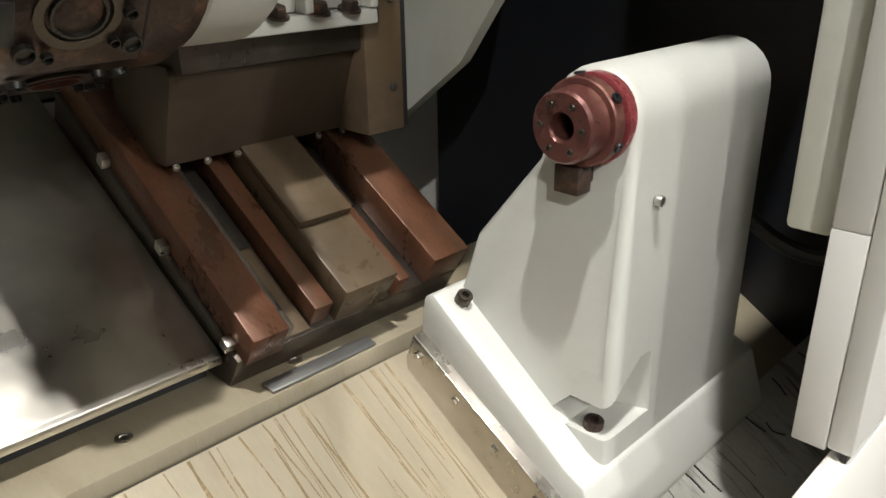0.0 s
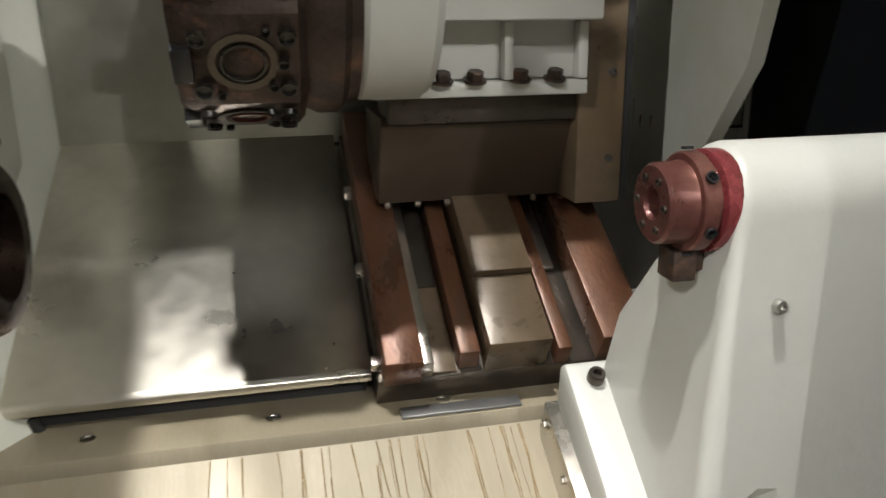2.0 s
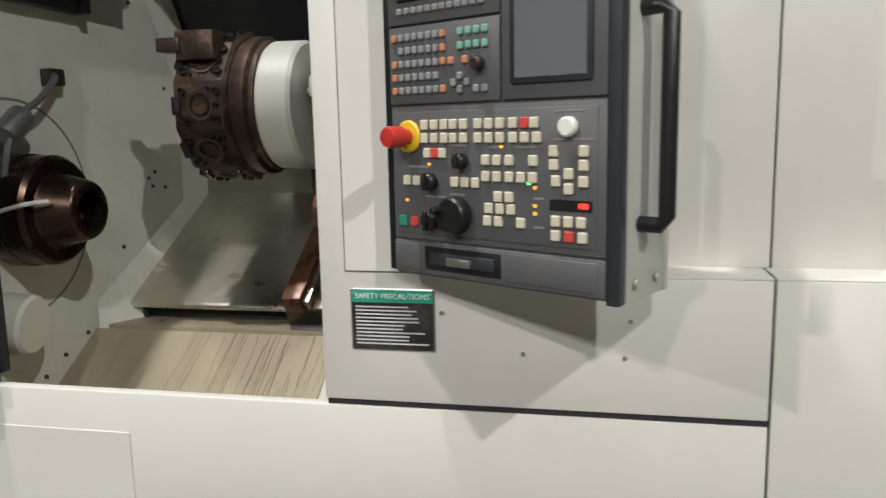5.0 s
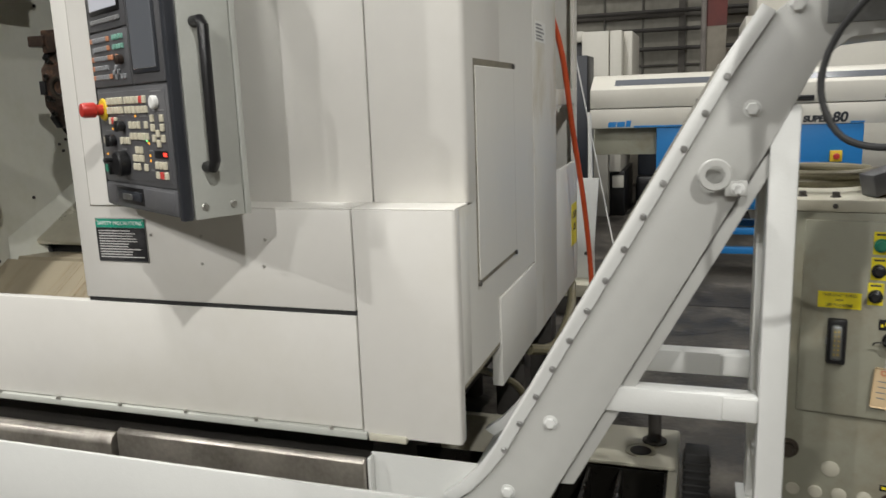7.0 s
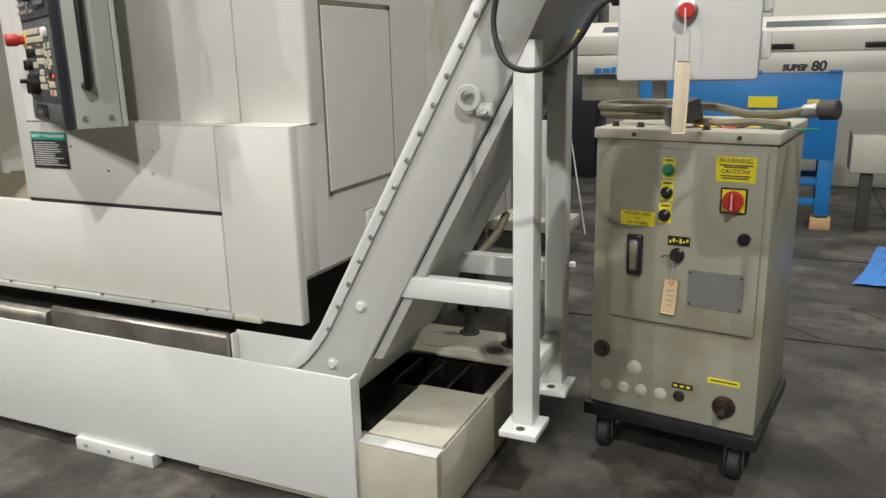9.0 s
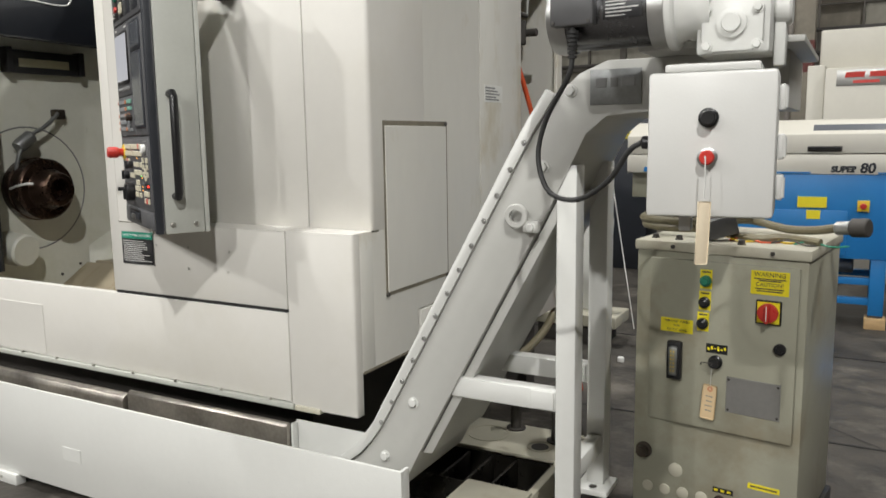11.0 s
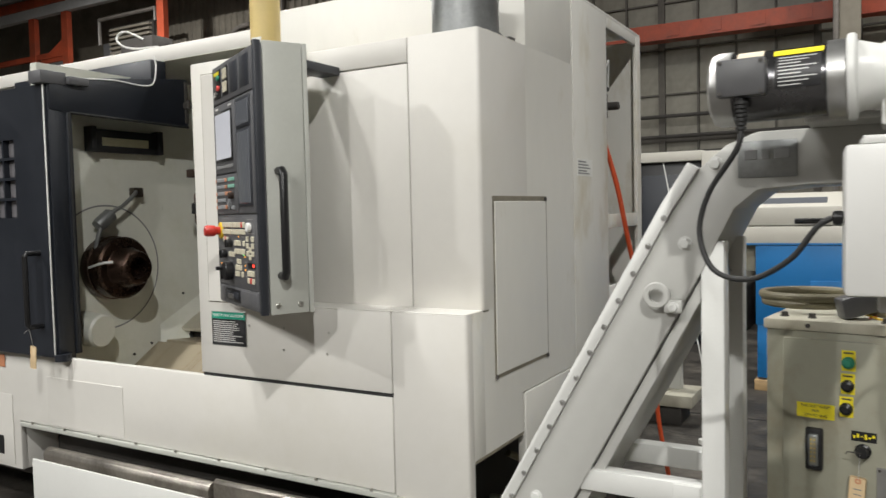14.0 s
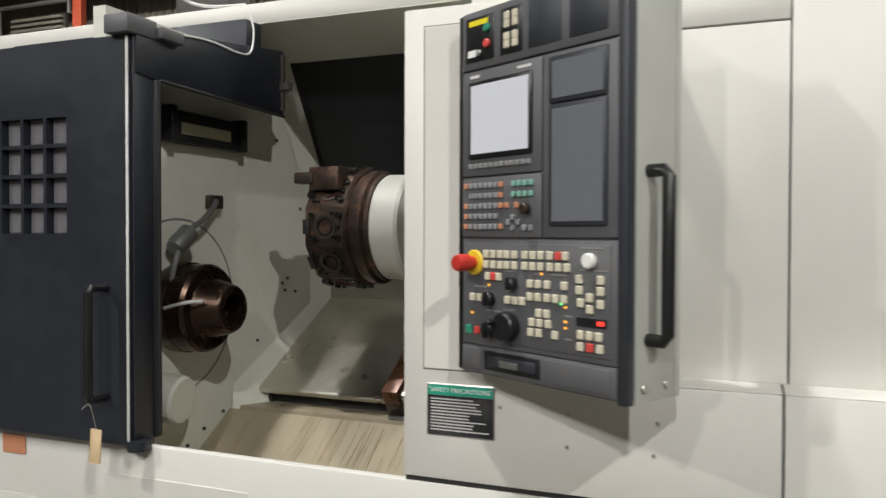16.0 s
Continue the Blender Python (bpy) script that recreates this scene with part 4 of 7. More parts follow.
def tailstock():
    T = R
    before = set(bpy.data.objects)
    AY, AZ = 0.605, 1.148
    bm = B()
    # body: pedestal and rounded column in one casting
    prof = [(0.540, 0.62), (0.5405, 0.90)] + [(0.611 + 0.0705 * math.cos(radians(180 - k * 14.5)), 1.142 + 0.0705 * math.sin(radians(180 - k * 14.5))) for k in range(12)] + [(0.690, 1.08), (0.795, 0.945), (0.818, 0.865), (0.838, 0.80), (0.80, 0.70)]
    v0 = [bm.verts.new((1.185 + max(0.0, (p[1] - 0.80)) * 0.07, *p)) for p in prof]
    v1 = [bm.verts.new((1.585, *p)) for p in prof]
    front = bm.faces.new(v0)
    back = bm.faces.new(v1[::-1])
    for i in range(len(prof)):
        j = (i + 1) % len(prof)
        bm.faces.new((v0[i], v0[j], v1[j], v1[i]))
    bmesh.ops.recalc_face_normals(bm, faces=bm.faces)
    bmesh.ops.bevel(bm, geom=list(front.edges) + list(back.edges), offset=0.014, segments=4, affect="EDGES", profile=0.5)
    cut = B()
    base = [cut.verts.new(p) for p in ((1.12, 0.500, 0.700), (1.315, 0.500, 0.700), (1.265, 0.640, 0.700), (1.12, 0.660, 0.700))]
    apex = cut.verts.new((1.300, 0.512, 0.835))
    cut.faces.new(base[::-1])
    for i in range(4):
        cut.faces.new((base[i], base[(i + 1) % 4], apex))
    body = part("tailstock_body", carve(bm, cut), CASTWHITE, T, "white painted cast tailstock")
    bm = B()
    prism(bm, [(0.50, 0.55), (0.535, 0.655), (0.565, 0.668), (0.825, 0.856), (0.846, 0.845), (0.855, 0.775)], "x", 1.132, 1.66, 0.006)
    part("tailstock_base", bm, CASTWHITE, T)
    bm = B()
    prism(bm, [(0.50, 0.40), (0.535, 0.600), (0.850, 0.785), (0.868, 0.740), (0.868, 0.60)], "x", 1.112, 1.66, 0.002)
    pl = part("base_wiper_plate", bm, STEEL, T)
    for y in (0.60, 0.68, 0.76, 0.84):
        bm = B()
        hexhead(bm, (1.112, y, 0.612 + (y - 0.60) * 0.585), (-1, 0, 0), 0.006, 0.005)
        part("bolt", bm, STEEL, pl)
    bm = B()
    capscrew(bm, (1.208, 0.575, 0.700), (0, -0.1, 1), 0.015, 0.014)
    part("base_bolt", bm, BROWN, body)
    bm = B()
    capscrew(bm, (1.170, 0.80, 0.84), (0, -0.5, 0.86), 0.013, 0.016)
    part("base_bolt", bm, DARKSTEEL, body)
    bm = B()
    capscrew(bm, (1.262, 0.5385, 1.041), (0, -1, 0), 0.008, 0.009)
    part("side_screw", bm, ZINC, body)
    ax = (1.25, AY, AZ)
    bm = B()
    lathe(bm, [(0.030, 0.0), (0.030, 0.058), (0.052, 0.058), (0.054, 0.054), (0.054, 0.0)], ax, (-1, 0, 0), 44)
    part("quill", bm, QUILLRED, body, "red oil-stained steel quill")
    bm = B()
    lathe(bm, [(0.0545, 0.0), (0.0545, 0.050), (0.060, 0.050), (0.0605, 0.056), (0.076, 0.056), (0.078, 0.054), (0.0785, 0.047), (0.084, 0.046), (0.108, 0.0455), (0.112, 0.042), (0.112, 0.019), (0.107, 0.016), (0.06, 0.014), (0.06, 0)], ax, (-1, 0, 0), 44)
    part("quill_nose", bm, QUILLDARK, body, "brown-red worn quill nose")
    for i in range(6):
        a = i * math.pi / 3
        bm = B()
        capscrew(bm, (ax[0] - 0.112, ax[1] + 0.031 * math.cos(a), ax[2] + 0.031 * math.sin(a)), (-1, 0, 0), 0.0045, 0.003)
        part("screw", bm, DARKSTEEL, body)
        bm = B()
        d = Vector((0, math.cos(a + 0.4), math.sin(a + 0.4)))
        lathe(bm, [(0, 0), (0, 0.007), (0.003, 0.007), (0.003, 0.005), (0, 0.004), (0, 0)], Vector(ax) + Vector((-0.069, 0, 0)) + d * 0.058, d, 12)
        part("socket", bm, BLACK, body)
    bm = B()
    box(bm, (1.165, AY - 0.01, AZ - 0.092), (1.195, AY + 0.028, AZ - 0.055), 0.003)
    part("quill_key", bm, BROWN, body)
    bm = B()
    box(bm, (1.195, AY - 0.005, AZ - 0.082), (1.215, AY + 0.020, AZ - 0.058), 0.003)
    part("quill_key", bm, BROWN, body)
    # chute beside the tailstock, streaked with oil
    bm = B()
    prism(bm, [(0.345, 0.463), (0.53, 0.575), (0.53, 0.555), (0.345, 0.443)], "x", 1.30, 1.94, 0.002)
    ch = part("chip_chute", bm, CHUTE, T, "white chute plate streaked with black oil")
    rnd = random.Random(4)
    for i in range(26):
        x = 1.33 + i * 0.022 + rnd.uniform(-0.009, 0.009)
        y1 = 0.527 - rnd.uniform(0, 0.05)
        y0 = y1 - rnd.uniform(0.03, 0.13)
        bm = B()
        tube(bm, [(x, y1, 0.573 + (y1 - 0.53) * 0.603), (x + rnd.uniform(-0.01, 0.01), (y0 + y1) / 2, 0.573 + ((y0 + y1) / 2 - 0.53) * 0.603), (x + rnd.uniform(-0.015, 0.015), y0, 0.573 + (y0 - 0.53) * 0.603)], rnd.uniform(0.0012, 0.0032), 6, 3)
        part("oil_streak", bm, BLACK, ch)
    bm = B()
    tube(bm, [(1.57, 0.60, 0.98), (1.60, 0.52, 0.90), (1.64, 0.44, 0.87), (1.66, 0.38, 0.92), (1.64, 0.36, 1.02)], 0.014, 10)
    part("hydraulic_hose", bm, RUBBER, T)
    for ob in set(bpy.data.objects) - before:
        ob.data.transform(Matrix.Translation((-0.004, -0.046, 0.010)))


def sliding_door():
    bm = B()
    y0, y1 = 0.165, 0.20
    cx = [-0.105, -0.010, 0.085]
    box(bm, (-1.1, y0, 0.786), (0.409, y1, 1.988))
    cut = B()
    for c in cx:
        for i in range(4):
            z = 1.402 + i * 0.0915
            box(cut, (c, y0 - 0.05, z + 0.006), (c + 0.083, y1 + 0.05, z + 0.0855))
    bm = carve(bm, cut)
    D = part("sliding_door", bm, NAVY, R, "dark navy sliding door slid open")
    bm = B()
    box(bm, (-0.04, -0.006, -0.04), (0.04, 0.0, 0.04), 0.004, seg=1)
    me = mesh_of("window_cell", bm, mat("grey_window_pane", (0.16, 0.155, 0.165), 0.18, vary=0.15, scale=14))
    for c in cx:
        for i in range(4):
            piece("window_pane", me, Matrix.Translation((c + 0.0415, 0.195, 1.402 + 0.0457 + i * 0.0915)), D)
    bm = B()
    box(bm, (0.400, y0 - 0.004, 0.80), (0.409, y0, 1.985), 0.001)
    part("edge_seal", bm, LEGEND, D, "pale worn seal along the door edge")
    bm = B()
    box(bm, (0.409, y0 + 0.01, 0.770), (0.418, 0.255, 2.0), 0.003)
    box(bm, (0.402, 0.255, 0.79), (0.424, 0.285, 1.875), 0.006)
    cyl(bm, (0.42, 0.19, 0.77), (0.42, 0.19, 0.80), 0.035, 16)
    prism(bm, [(0.18, 2.005), (0.30, 2.03), (0.95, 2.11), (0.95, 1.860), (0.255, 1.872), (0.18, 1.88)], "x", 0.405, 0.425, 0.003)
    part("door_return", bm, NAVY, D, "dark return frame of the sliding door")
    bm = B()
    tube(bm, [(0.424, 0.27, 0.80), (0.424, 0.27, 1.868), (0.424, 0.28, 1.872), (0.424, 0.95, 1.860)], 0.006, 8, 1, True)
    part("door_seal", bm, RUBBER, D)
    bm = B()
    box(bm, (-0.75, 0.74, 1.93), (0.404, 0.835, 2.185), 0.006)
    part("door_drive_box", bm, NAVY, D)
    # unseen top cover, added to keep lamp light off the left of the trough
    bm = B()
    box(bm, (-1.05, 0.201, 1.965), (0.404, 0.739, 1.980), 0.003)
    part("door_light_block", bm, NAVY, D)
    bm = B()
    box(bm, (0.425, 0.925, 1.88), (0.435, 0.945, 2.09), 0.002)
    box(bm, (0.425, 0.915, 1.955), (0.465, 0.950, 1.985), 0.003)
    cyl(bm, (0.45, 0.93, 1.945), (0.45, 0.93, 1.995), 0.008, 10)
    part("door_latch", bm, IRON, D)
    bm = B()
    box(bm, (0.34, 0.14, 1.990), (0.43, 0.26, 2.045), 0.004)
    box(bm, (0.36, 0.26, 1.995), (0.45, 0.36, 2.03), 0.004)
    part("door_switch", bm, PANELGREY, D)
    bm = B()
    tube(bm, [(0.428, 0.30, 2.025), (0.430, 0.50, 2.045), (0.430, 0.66, 2.040), (0.430, 0.73, 2.060), (0.425, 0.755, 2.14), (0.405, 0.76, 2.20)], 0.004, 6)
    part("switch_cable", bm, LEGEND, D)
    bm = B()
    tube(bm, [(0.322, 0.165, 1.250), (0.322, 0.105, 1.250), (0.322, 0.095, 1.24), (0.322, 0.095, 0.935), (0.322, 0.105, 0.925), (0.322, 0.165, 0.925)], 0.012, 12, 1, True)
    part("door_handle", bm, BLACK, D)
    # cluster on the roof edge
    bm = B()
    box(bm, (-0.10, 0.96, 2.263), (0.16, 1.10, 2.38), 0.005)
    part("door_motor", bm, IRON, R, "dark door drive box on the roof edge")
    bm = B()
    box(bm, (-0.60, 0.30, 1.995), (-0.38, 0.42, 2.06), 0.004)
    part("door_bracket", bm, IRON, R)
    bm = B()
    cyl(bm, (-0.62, 0.34, 2.085), (-0.52, 0.34, 2.085), 0.025, 14)
    part("door_cylinder", bm, IRON, R)
    bm = B()
    tube(bm, [(0.10, 0.95, 2.36), (0.02, 0.90, 2.40), (0.00, 0.86, 2.36), (0.06, 0.85, 2.31), (0.16, 0.86, 2.285), (0.30, 0.88, 2.282)], 0.006, 6)
    part("drive_cable", bm, LEGEND, R)


lathe_covers()
lathe_inside()
carriage()
tailstock()
sliding_door()


# ---- operator panel, built in its own frame: u along the face, w out of it, z up ----
PU = Vector((0.875, -0.484, 0))
PW = Vector((-0.484, -0.875, 0))
P0 = Vector((1.446, 0.155, 0))
PM = Matrix(((PU.x, PW.x, 0, P0.x), (PU.y, PW.y, 0, P0.y), (0, 0, 1, 0), (0, 0, 0, 1)))
PWID = 0.485


def pbox(a, b, bevel=0.0, seg=2):
    return box(B(), a, b, bevel, PM, seg)


def words(text, size, m, material, name, parent, depth=0.0006, bold=0.0):
    cu = bpy.data.curves.new(name, "FONT")
    cu.body, cu.size, cu.extrude, cu.align_x, cu.align_y = text, size, depth, "CENTER", "CENTER"
    cu.offset = bold
    ob = bpy.data.objects.new(name, cu)
    scene.collection.objects.link(ob)
    dg = bpy.context.evaluated_depsgraph_get()
    me = bpy.data.meshes.new_from_object(ob.evaluated_get(dg))
    bpy.data.objects.remove(ob)
    me.materials.clear()
    me.materials.append(material)
    me.transform(m)
    t = new(name, me)
    t.parent = parent
    t.matrix_parent_inverse = Matrix.Translation(-BASES.get(parent.name, Vector((0, 0, 0))))
    return t


def face_matrix(origin, right, up):
    r, u = Vector(right).normalized(), Vector(up).normalized()
    n = r.cross(u)
    return Matrix(((r.x, u.x, n.x, origin[0]), (r.y, u.y, n.y, origin[1]), (r.z, u.z, n.z, origin[2]), (0, 0, 0, 1)))


def control_panel():
    W = PWID
    CP = part("control_panel", pbox((0.0, -0.025, 1.08), (W, 0.0, 1.935), 0.006), PANELGREY, R, "tall grey operator panel turned towards the user")
    part("panel_side", pbox((W - 0.028, -0.155, 1.075), (W, -0.026, 1.945), 0.003), PANELSIDE, CP, "pale grey painted side plate")
    part("panel_back", pbox((0.02, -0.155, 1.085), (W - 0.029, -0.026, 1.935), 0.003), PANELSIDE, CP)
    part("side_edge", pbox((W - 0.02, -0.172, 1.075), (W + 0.002, -0.157, 1.945), 0.002), PANELSIDE, CP)
    part("front_rim", pbox((W - 0.022, -0.02, 1.075), (W + 0.001, 0.004, 1.945), 0.003), PANELDARK, CP, "black rim of the panel")
    part("front_rim", pbox((-0.012, -0.02, 1.085), (0.004, 0.002, 1.930), 0.003), BLACK, CP)
    # three fields
    def field(u0, u1, z0, z1, material=PANELGREY, t=0.006, bevel=0.003):
        return part("field", pbox((u0, -0.001, z0), (u1, t, z1), bevel), material, CP)
    field(0.006, W - 0.022, 1.795, 1.930)
    field(0.006, 0.262, 1.545, 1.790)
    field(0.006, 0.262, 1.402, 1.541)
    field(0.266, W - 0.022, 1.402, 1.790)
    field(0.006, W - 0.022, 1.150, 1.398, PANELGREY, 0.004)
    field(0.006, W - 0.022, 1.085, 1.147)
    # top row
    part("switch_plate", pbox((0.018, 0.004, 1.812), (0.115, 0.0075, 1.916), 0.002), BLACK, CP)
    part("yellow_strip", pbox((0.030, 0.0075, 1.896), (0.095, 0.0085, 1.908)), YELLOWLABEL, CP)
    for u, z, r, m in ((0.094, 1.884, 0.010, GREEN), (0.094, 1.848, 0.010, KEYRED), (0.068, 1.83, 0.007, ALU)):
        bm = B()
        cyl(bm, PM @ Vector((u, 0.007, z)), PM @ Vector((u, 0.016, z)), r, 18, 0.002)
        part("push_button", bm, m, CP)
    part("small_display", pbox((0.028, 0.007, 1.824), (0.055, 0.009, 1.840)), PAPER, CP)
    part("key_plate", pbox((0.135, 0.004, 1.812), (0.205, 0.0075, 1.916), 0.002), BLACK, CP)
    for u0, u1 in ((0.222, 0.318), (0.338, 0.440)):
        part("blank_window", pbox((u0, 0.003, 1.812), (u1, 0.0075, 1.916), 0.003), PANELDARK, CP)
    # screen
    part("screen_frame", pbox((0.030, 0.004, 1.585), (0.236, 0.010, 1.765), 0.004), BLACK, CP)
    part("screen", pbox((0.040, 0.008, 1.596), (0.226, 0.0115, 1.756), 0.001, 1), SCREEN, CP, "unlit display screen with a faint glow put in for its reflection")
    for i in range(12):
        part("soft_key", pbox((0.030 + i * 0.0172, 0.005, 1.562), (0.043 + i * 0.0172, 0.011, 1.574), 0.002, 1), DIM, CP)
    part("maker_bar", pbox((0.034, 0.006, 1.774), (0.064, 0.0068, 1.781)), LEGEND, CP)
    part("maker_bar", pbox((0.190, 0.006, 1.774), (0.232, 0.0068, 1.780)), LEGEND, CP)
    # windows
    for z0, z1 in ((1.690, 1.776), (1.432, 1.676)):
        part("window_rim", pbox((0.285, 0.004, z0 - 0.006), (0.440, 0.010, z1 + 0.006), 0.004), PANELDARK, CP)
        part("window_pane", pbox((0.295, 0.008, z0 + 0.004), (0.430, 0.0112, z1 - 0.004), 0.001, 1), WINDOWPANE, CP)
    # keys, alike ones on shared meshes
    def key_mesh(name, w, h, m):
        return mesh_of(name, box(B(), (-w / 2, 0, -h / 2), (w / 2, 0.007, h / 2), 0.0018, None, 1), m)
    small = {m.name: key_mesh("key_cap", 0.0115, 0.013, m) for m in (KEYGREY, KEYORANGE, KEYGREEN)}
    big = {m.name: key_mesh("key_cap", 0.0165, 0.018, m) for m in (KEYCREAM, KEYRED)}

    def put(me, u, z, w=0.005):
        piece("key", me, PM @ Matrix.Translation((u, w, z)), CP)
    for r in range(5):
        for c in range(8):
            m = KEYORANGE if (c == 7 and r != 3) or (c == 0 and r in (0, 2, 3, 4)) else KEYGREY
            if r == 1 and c == 0 or (r == 3 and c == 7):
                continue
            put(small[m.name], 0.022 + c * 0.0168, 1.522 - r * 0.0238)
    for r in range(2):
        for c in range(4):
            put(small[KEYGREEN.name], 0.180 + c * 0.0178, 1.522 - r * 0.0238)
    for u, z, m in ((0.158, 1.474, KEYORANGE), (0.190, 1.474, KEYORANGE), (0.178, 1.447, KEYGREY), (0.194, 1.436, KEYGREY), (0.164, 1.436, KEYGREY), (0.178, 1.424, KEYGREY), (0.214, 1.424, KEYGREY), (0.232, 1.424, KEYGREY)):
        put(small[m.name], u, z)
    bm = B()
    cyl(bm, PM @ Vector((0.222, 0.006, 1.465)), PM @ Vector((0.222, 0.026, 1.465)), 0.012, 20, 0.003)
    part("key_switch", bm, BROWN, CP)
    # lower field with keys and switches
    part("lower_plate", pbox((0.022, 0.002, 1.162), (0.448, 0.0062, 1.388), 0.002), PANELGREY, CP)
    rows = [(1.364, [(0.092, 3), (0.160, 2), (0.216, 3), (0.290, 1), (0.332, 1)]), (1.340, [(0.092, 3), (0.160, 2), (0.216, 3), (0.290, 3)]),
            (1.313, [(0.098, 1), (0.134, 1)]), (1.302, [(0.232, 2), (0.282, 1), (0.330, 1)]), (1.274, [(0.232, 2), (0.282, 3)]),
            (1.262, [(0.046, 2)]), (1.262, [(0.162, 3)]), (1.240, [(0.258, 2)]), (1.219, [(0.238, 3)]), (1.197, [(0.235, 2), (0.305, 1)]),
            (1.318, [(0.370, 1), (0.425, 1)]), (1.296, [(0.370, 1), (0.425, 1)]), (1.282, [(0.398, 1)]), (1.270, [(0.374, 1), (0.425, 1)]), (1.258, [(0.398, 1)]),
            (1.205, [(0.374, 3)]), (1.181, [(0.374, 1), (0.424, 1)])]
    for z, runs in rows:
        for u, n in runs:
            for i in range(n):
                put(big[KEYCREAM.name], u + i * 0.0235, z)
    for u, z in ((0.313, 1.364), (0.116, 1.313), (0.399, 1.181)):
        put(big[KEYRED.name], u, z)
    put(big[KEYRED.name], 0.062, 1.185)
    put(key_mesh("key_cap", 0.020, 0.020, GREEN), 0.034, 1.185)
    for r in range(2):
        for c in range(2):
            put(big[KEYCREAM.name], 0.157 + c * 0.026, 1.898 - r * 0.018)
            put(big[KEYCREAM.name], 0.157 + c * 0.026, 1.852 - r * 0.018)
    for u, z, r, h in ((0.106, 1.262, 0.016, 0.020), (0.180, 1.300, 0.014, 0.022), (0.106, 1.190, 0.018, 0.020), (0.168, 1.203, 0.033, 0.030)):
        bm = B()
        cyl(bm, PM @ Vector((u, 0.005, z)), PM @ Vector((u, 0.005 + h, z)), r, 26, 0.004)
        k = part("rotary_knob", bm, BLACK, CP)
        if r > 0.03:
            bm = B()
            cyl(bm, PM @ Vector((u - 0.022, 0.03, z + 0.010)), PM @ Vector((u - 0.022, 0.056, z + 0.010)), 0.007, 12, 0.002)
            part("crank", bm, BLACK, CP)
        else:
            part("pointer", pbox((u - 0.004, 0.02, z - r), (u + 0.004, 0.032, z + r), 0.002), BLACK, CP)
    bm = B()
    cyl(bm, PM @ Vector((0.398, 0.005, 1.356)), PM @ Vector((0.398, 0.020, 1.356)), 0.016, 22, 0.003)
    part("white_button", bm, PAPER, CP)
    for u, z in ((0.262, 1.322), (0.098, 1.290), (0.040, 1.222), (0.330, 1.255), (0.330, 1.225), (0.330, 1.212)):
        part("pilot_light", pbox((u, 0.006, z), (u + 0.006, 0.0078, z + 0.005)), LEDAMBER, CP)
    part("pilot_light", pbox((0.318, 0.006, 1.262), (0.324, 0.0078, 1.267)), LEDGREEN, CP)
    part("digit_window", pbox((0.362, 0.006, 1.222), (0.440, 0.0075, 1.240)), BLACK, CP)
    words("100", 0.013, face_matrix(PM @ Vector((0.424, 0.0082, 1.231)), PU, (0, 0, 1)), DIGIT, "digits", CP)
    for u, z, w in ((0.05, 1.286, 0.05), (0.15, 1.325, 0.04), (0.09, 1.232, 0.05), (0.15, 1.238, 0.035), (0.37, 1.335, 0.07), (0.33, 1.238, 0.02), (0.33, 1.190, 0.02), (0.24, 1.322, 0.03), (0.29, 1.322, 0.045), (0.37, 1.380, 0.06)):
        part("text_bar", pbox((u, 0.0062, z), (u + w, 0.0068, z + 0.0035)), DIM, CP)
    # emergency stop
    bm = B()
    cyl(bm, PM @ Vector((0.052, 0.004, 1.343)), PM @ Vector((0.052, 0.012, 1.343)), 0.030, 30, 0.003)
    part("yellow_collar", bm, YELLOW, CP)
    bm = B()
    lathe(bm, [(0, 0), (0, 0.014), (0.018, 0.015), (0.022, 0.020), (0.048, 0.0205), (0.056, 0.017), (0.058, 0)], PM @ Vector((0.052, 0.010, 1.343)), PW, 28)
    part("emergency_stop", bm, RED, CP, "red emergency stop mushroom button")
    # bottom strip: drive slot and lids
    part("drive_recess", pbox((0.085, 0.004, 1.095), (0.262, 0.0075, 1.140), 0.002), BLACK, CP)
    part("drive_body", pbox((0.100, 0.006, 1.106), (0.250, 0.012, 1.130), 0.002), PANELDARK, CP)
    part("connector", pbox((0.145, 0.010, 1.108), (0.200, 0.018, 1.124), 0.003), ALU, CP)
    part("lid", pbox((0.272, 0.004, 1.092), (0.450, 0.008, 1.142), 0.002), PANELGREY, CP)
    part("lid", pbox((0.012, 0.004, 1.092), (0.075, 0.008, 1.142), 0.002), PANELGREY, CP)
    # side handle and screws
    h = [Vector((W, -0.065, 1.535)), Vector((W + 0.034, -0.065, 1.535)), Vector((W + 0.046, -0.065, 1.523)), Vector((W + 0.046, -0.065, 1.213)), Vector((W + 0.034, -0.065, 1.200)), Vector((W, -0.065, 1.200))]
    part("side_handle", tube(B(), [PM @ v for v in h], 0.0135, 14, 1, True), BLACK, CP, "long black grab handle")
    for w in (-0.05, -0.125):
        bm = B()
        cyl(bm, PM @ Vector((W, w, 1.105)), PM @ Vector((W + 0.006, w, 1.105)), 0.009, 14, 0.002)
        part("screw", bm, ZINC, CP)
    bm = B()
    box(bm, (1.80, 0.10, 1.885), (1.89, UY, 1.915), 0.004)
    part("panel_arm", bm, PANELDARK, CP, "dark support arm of the panel")


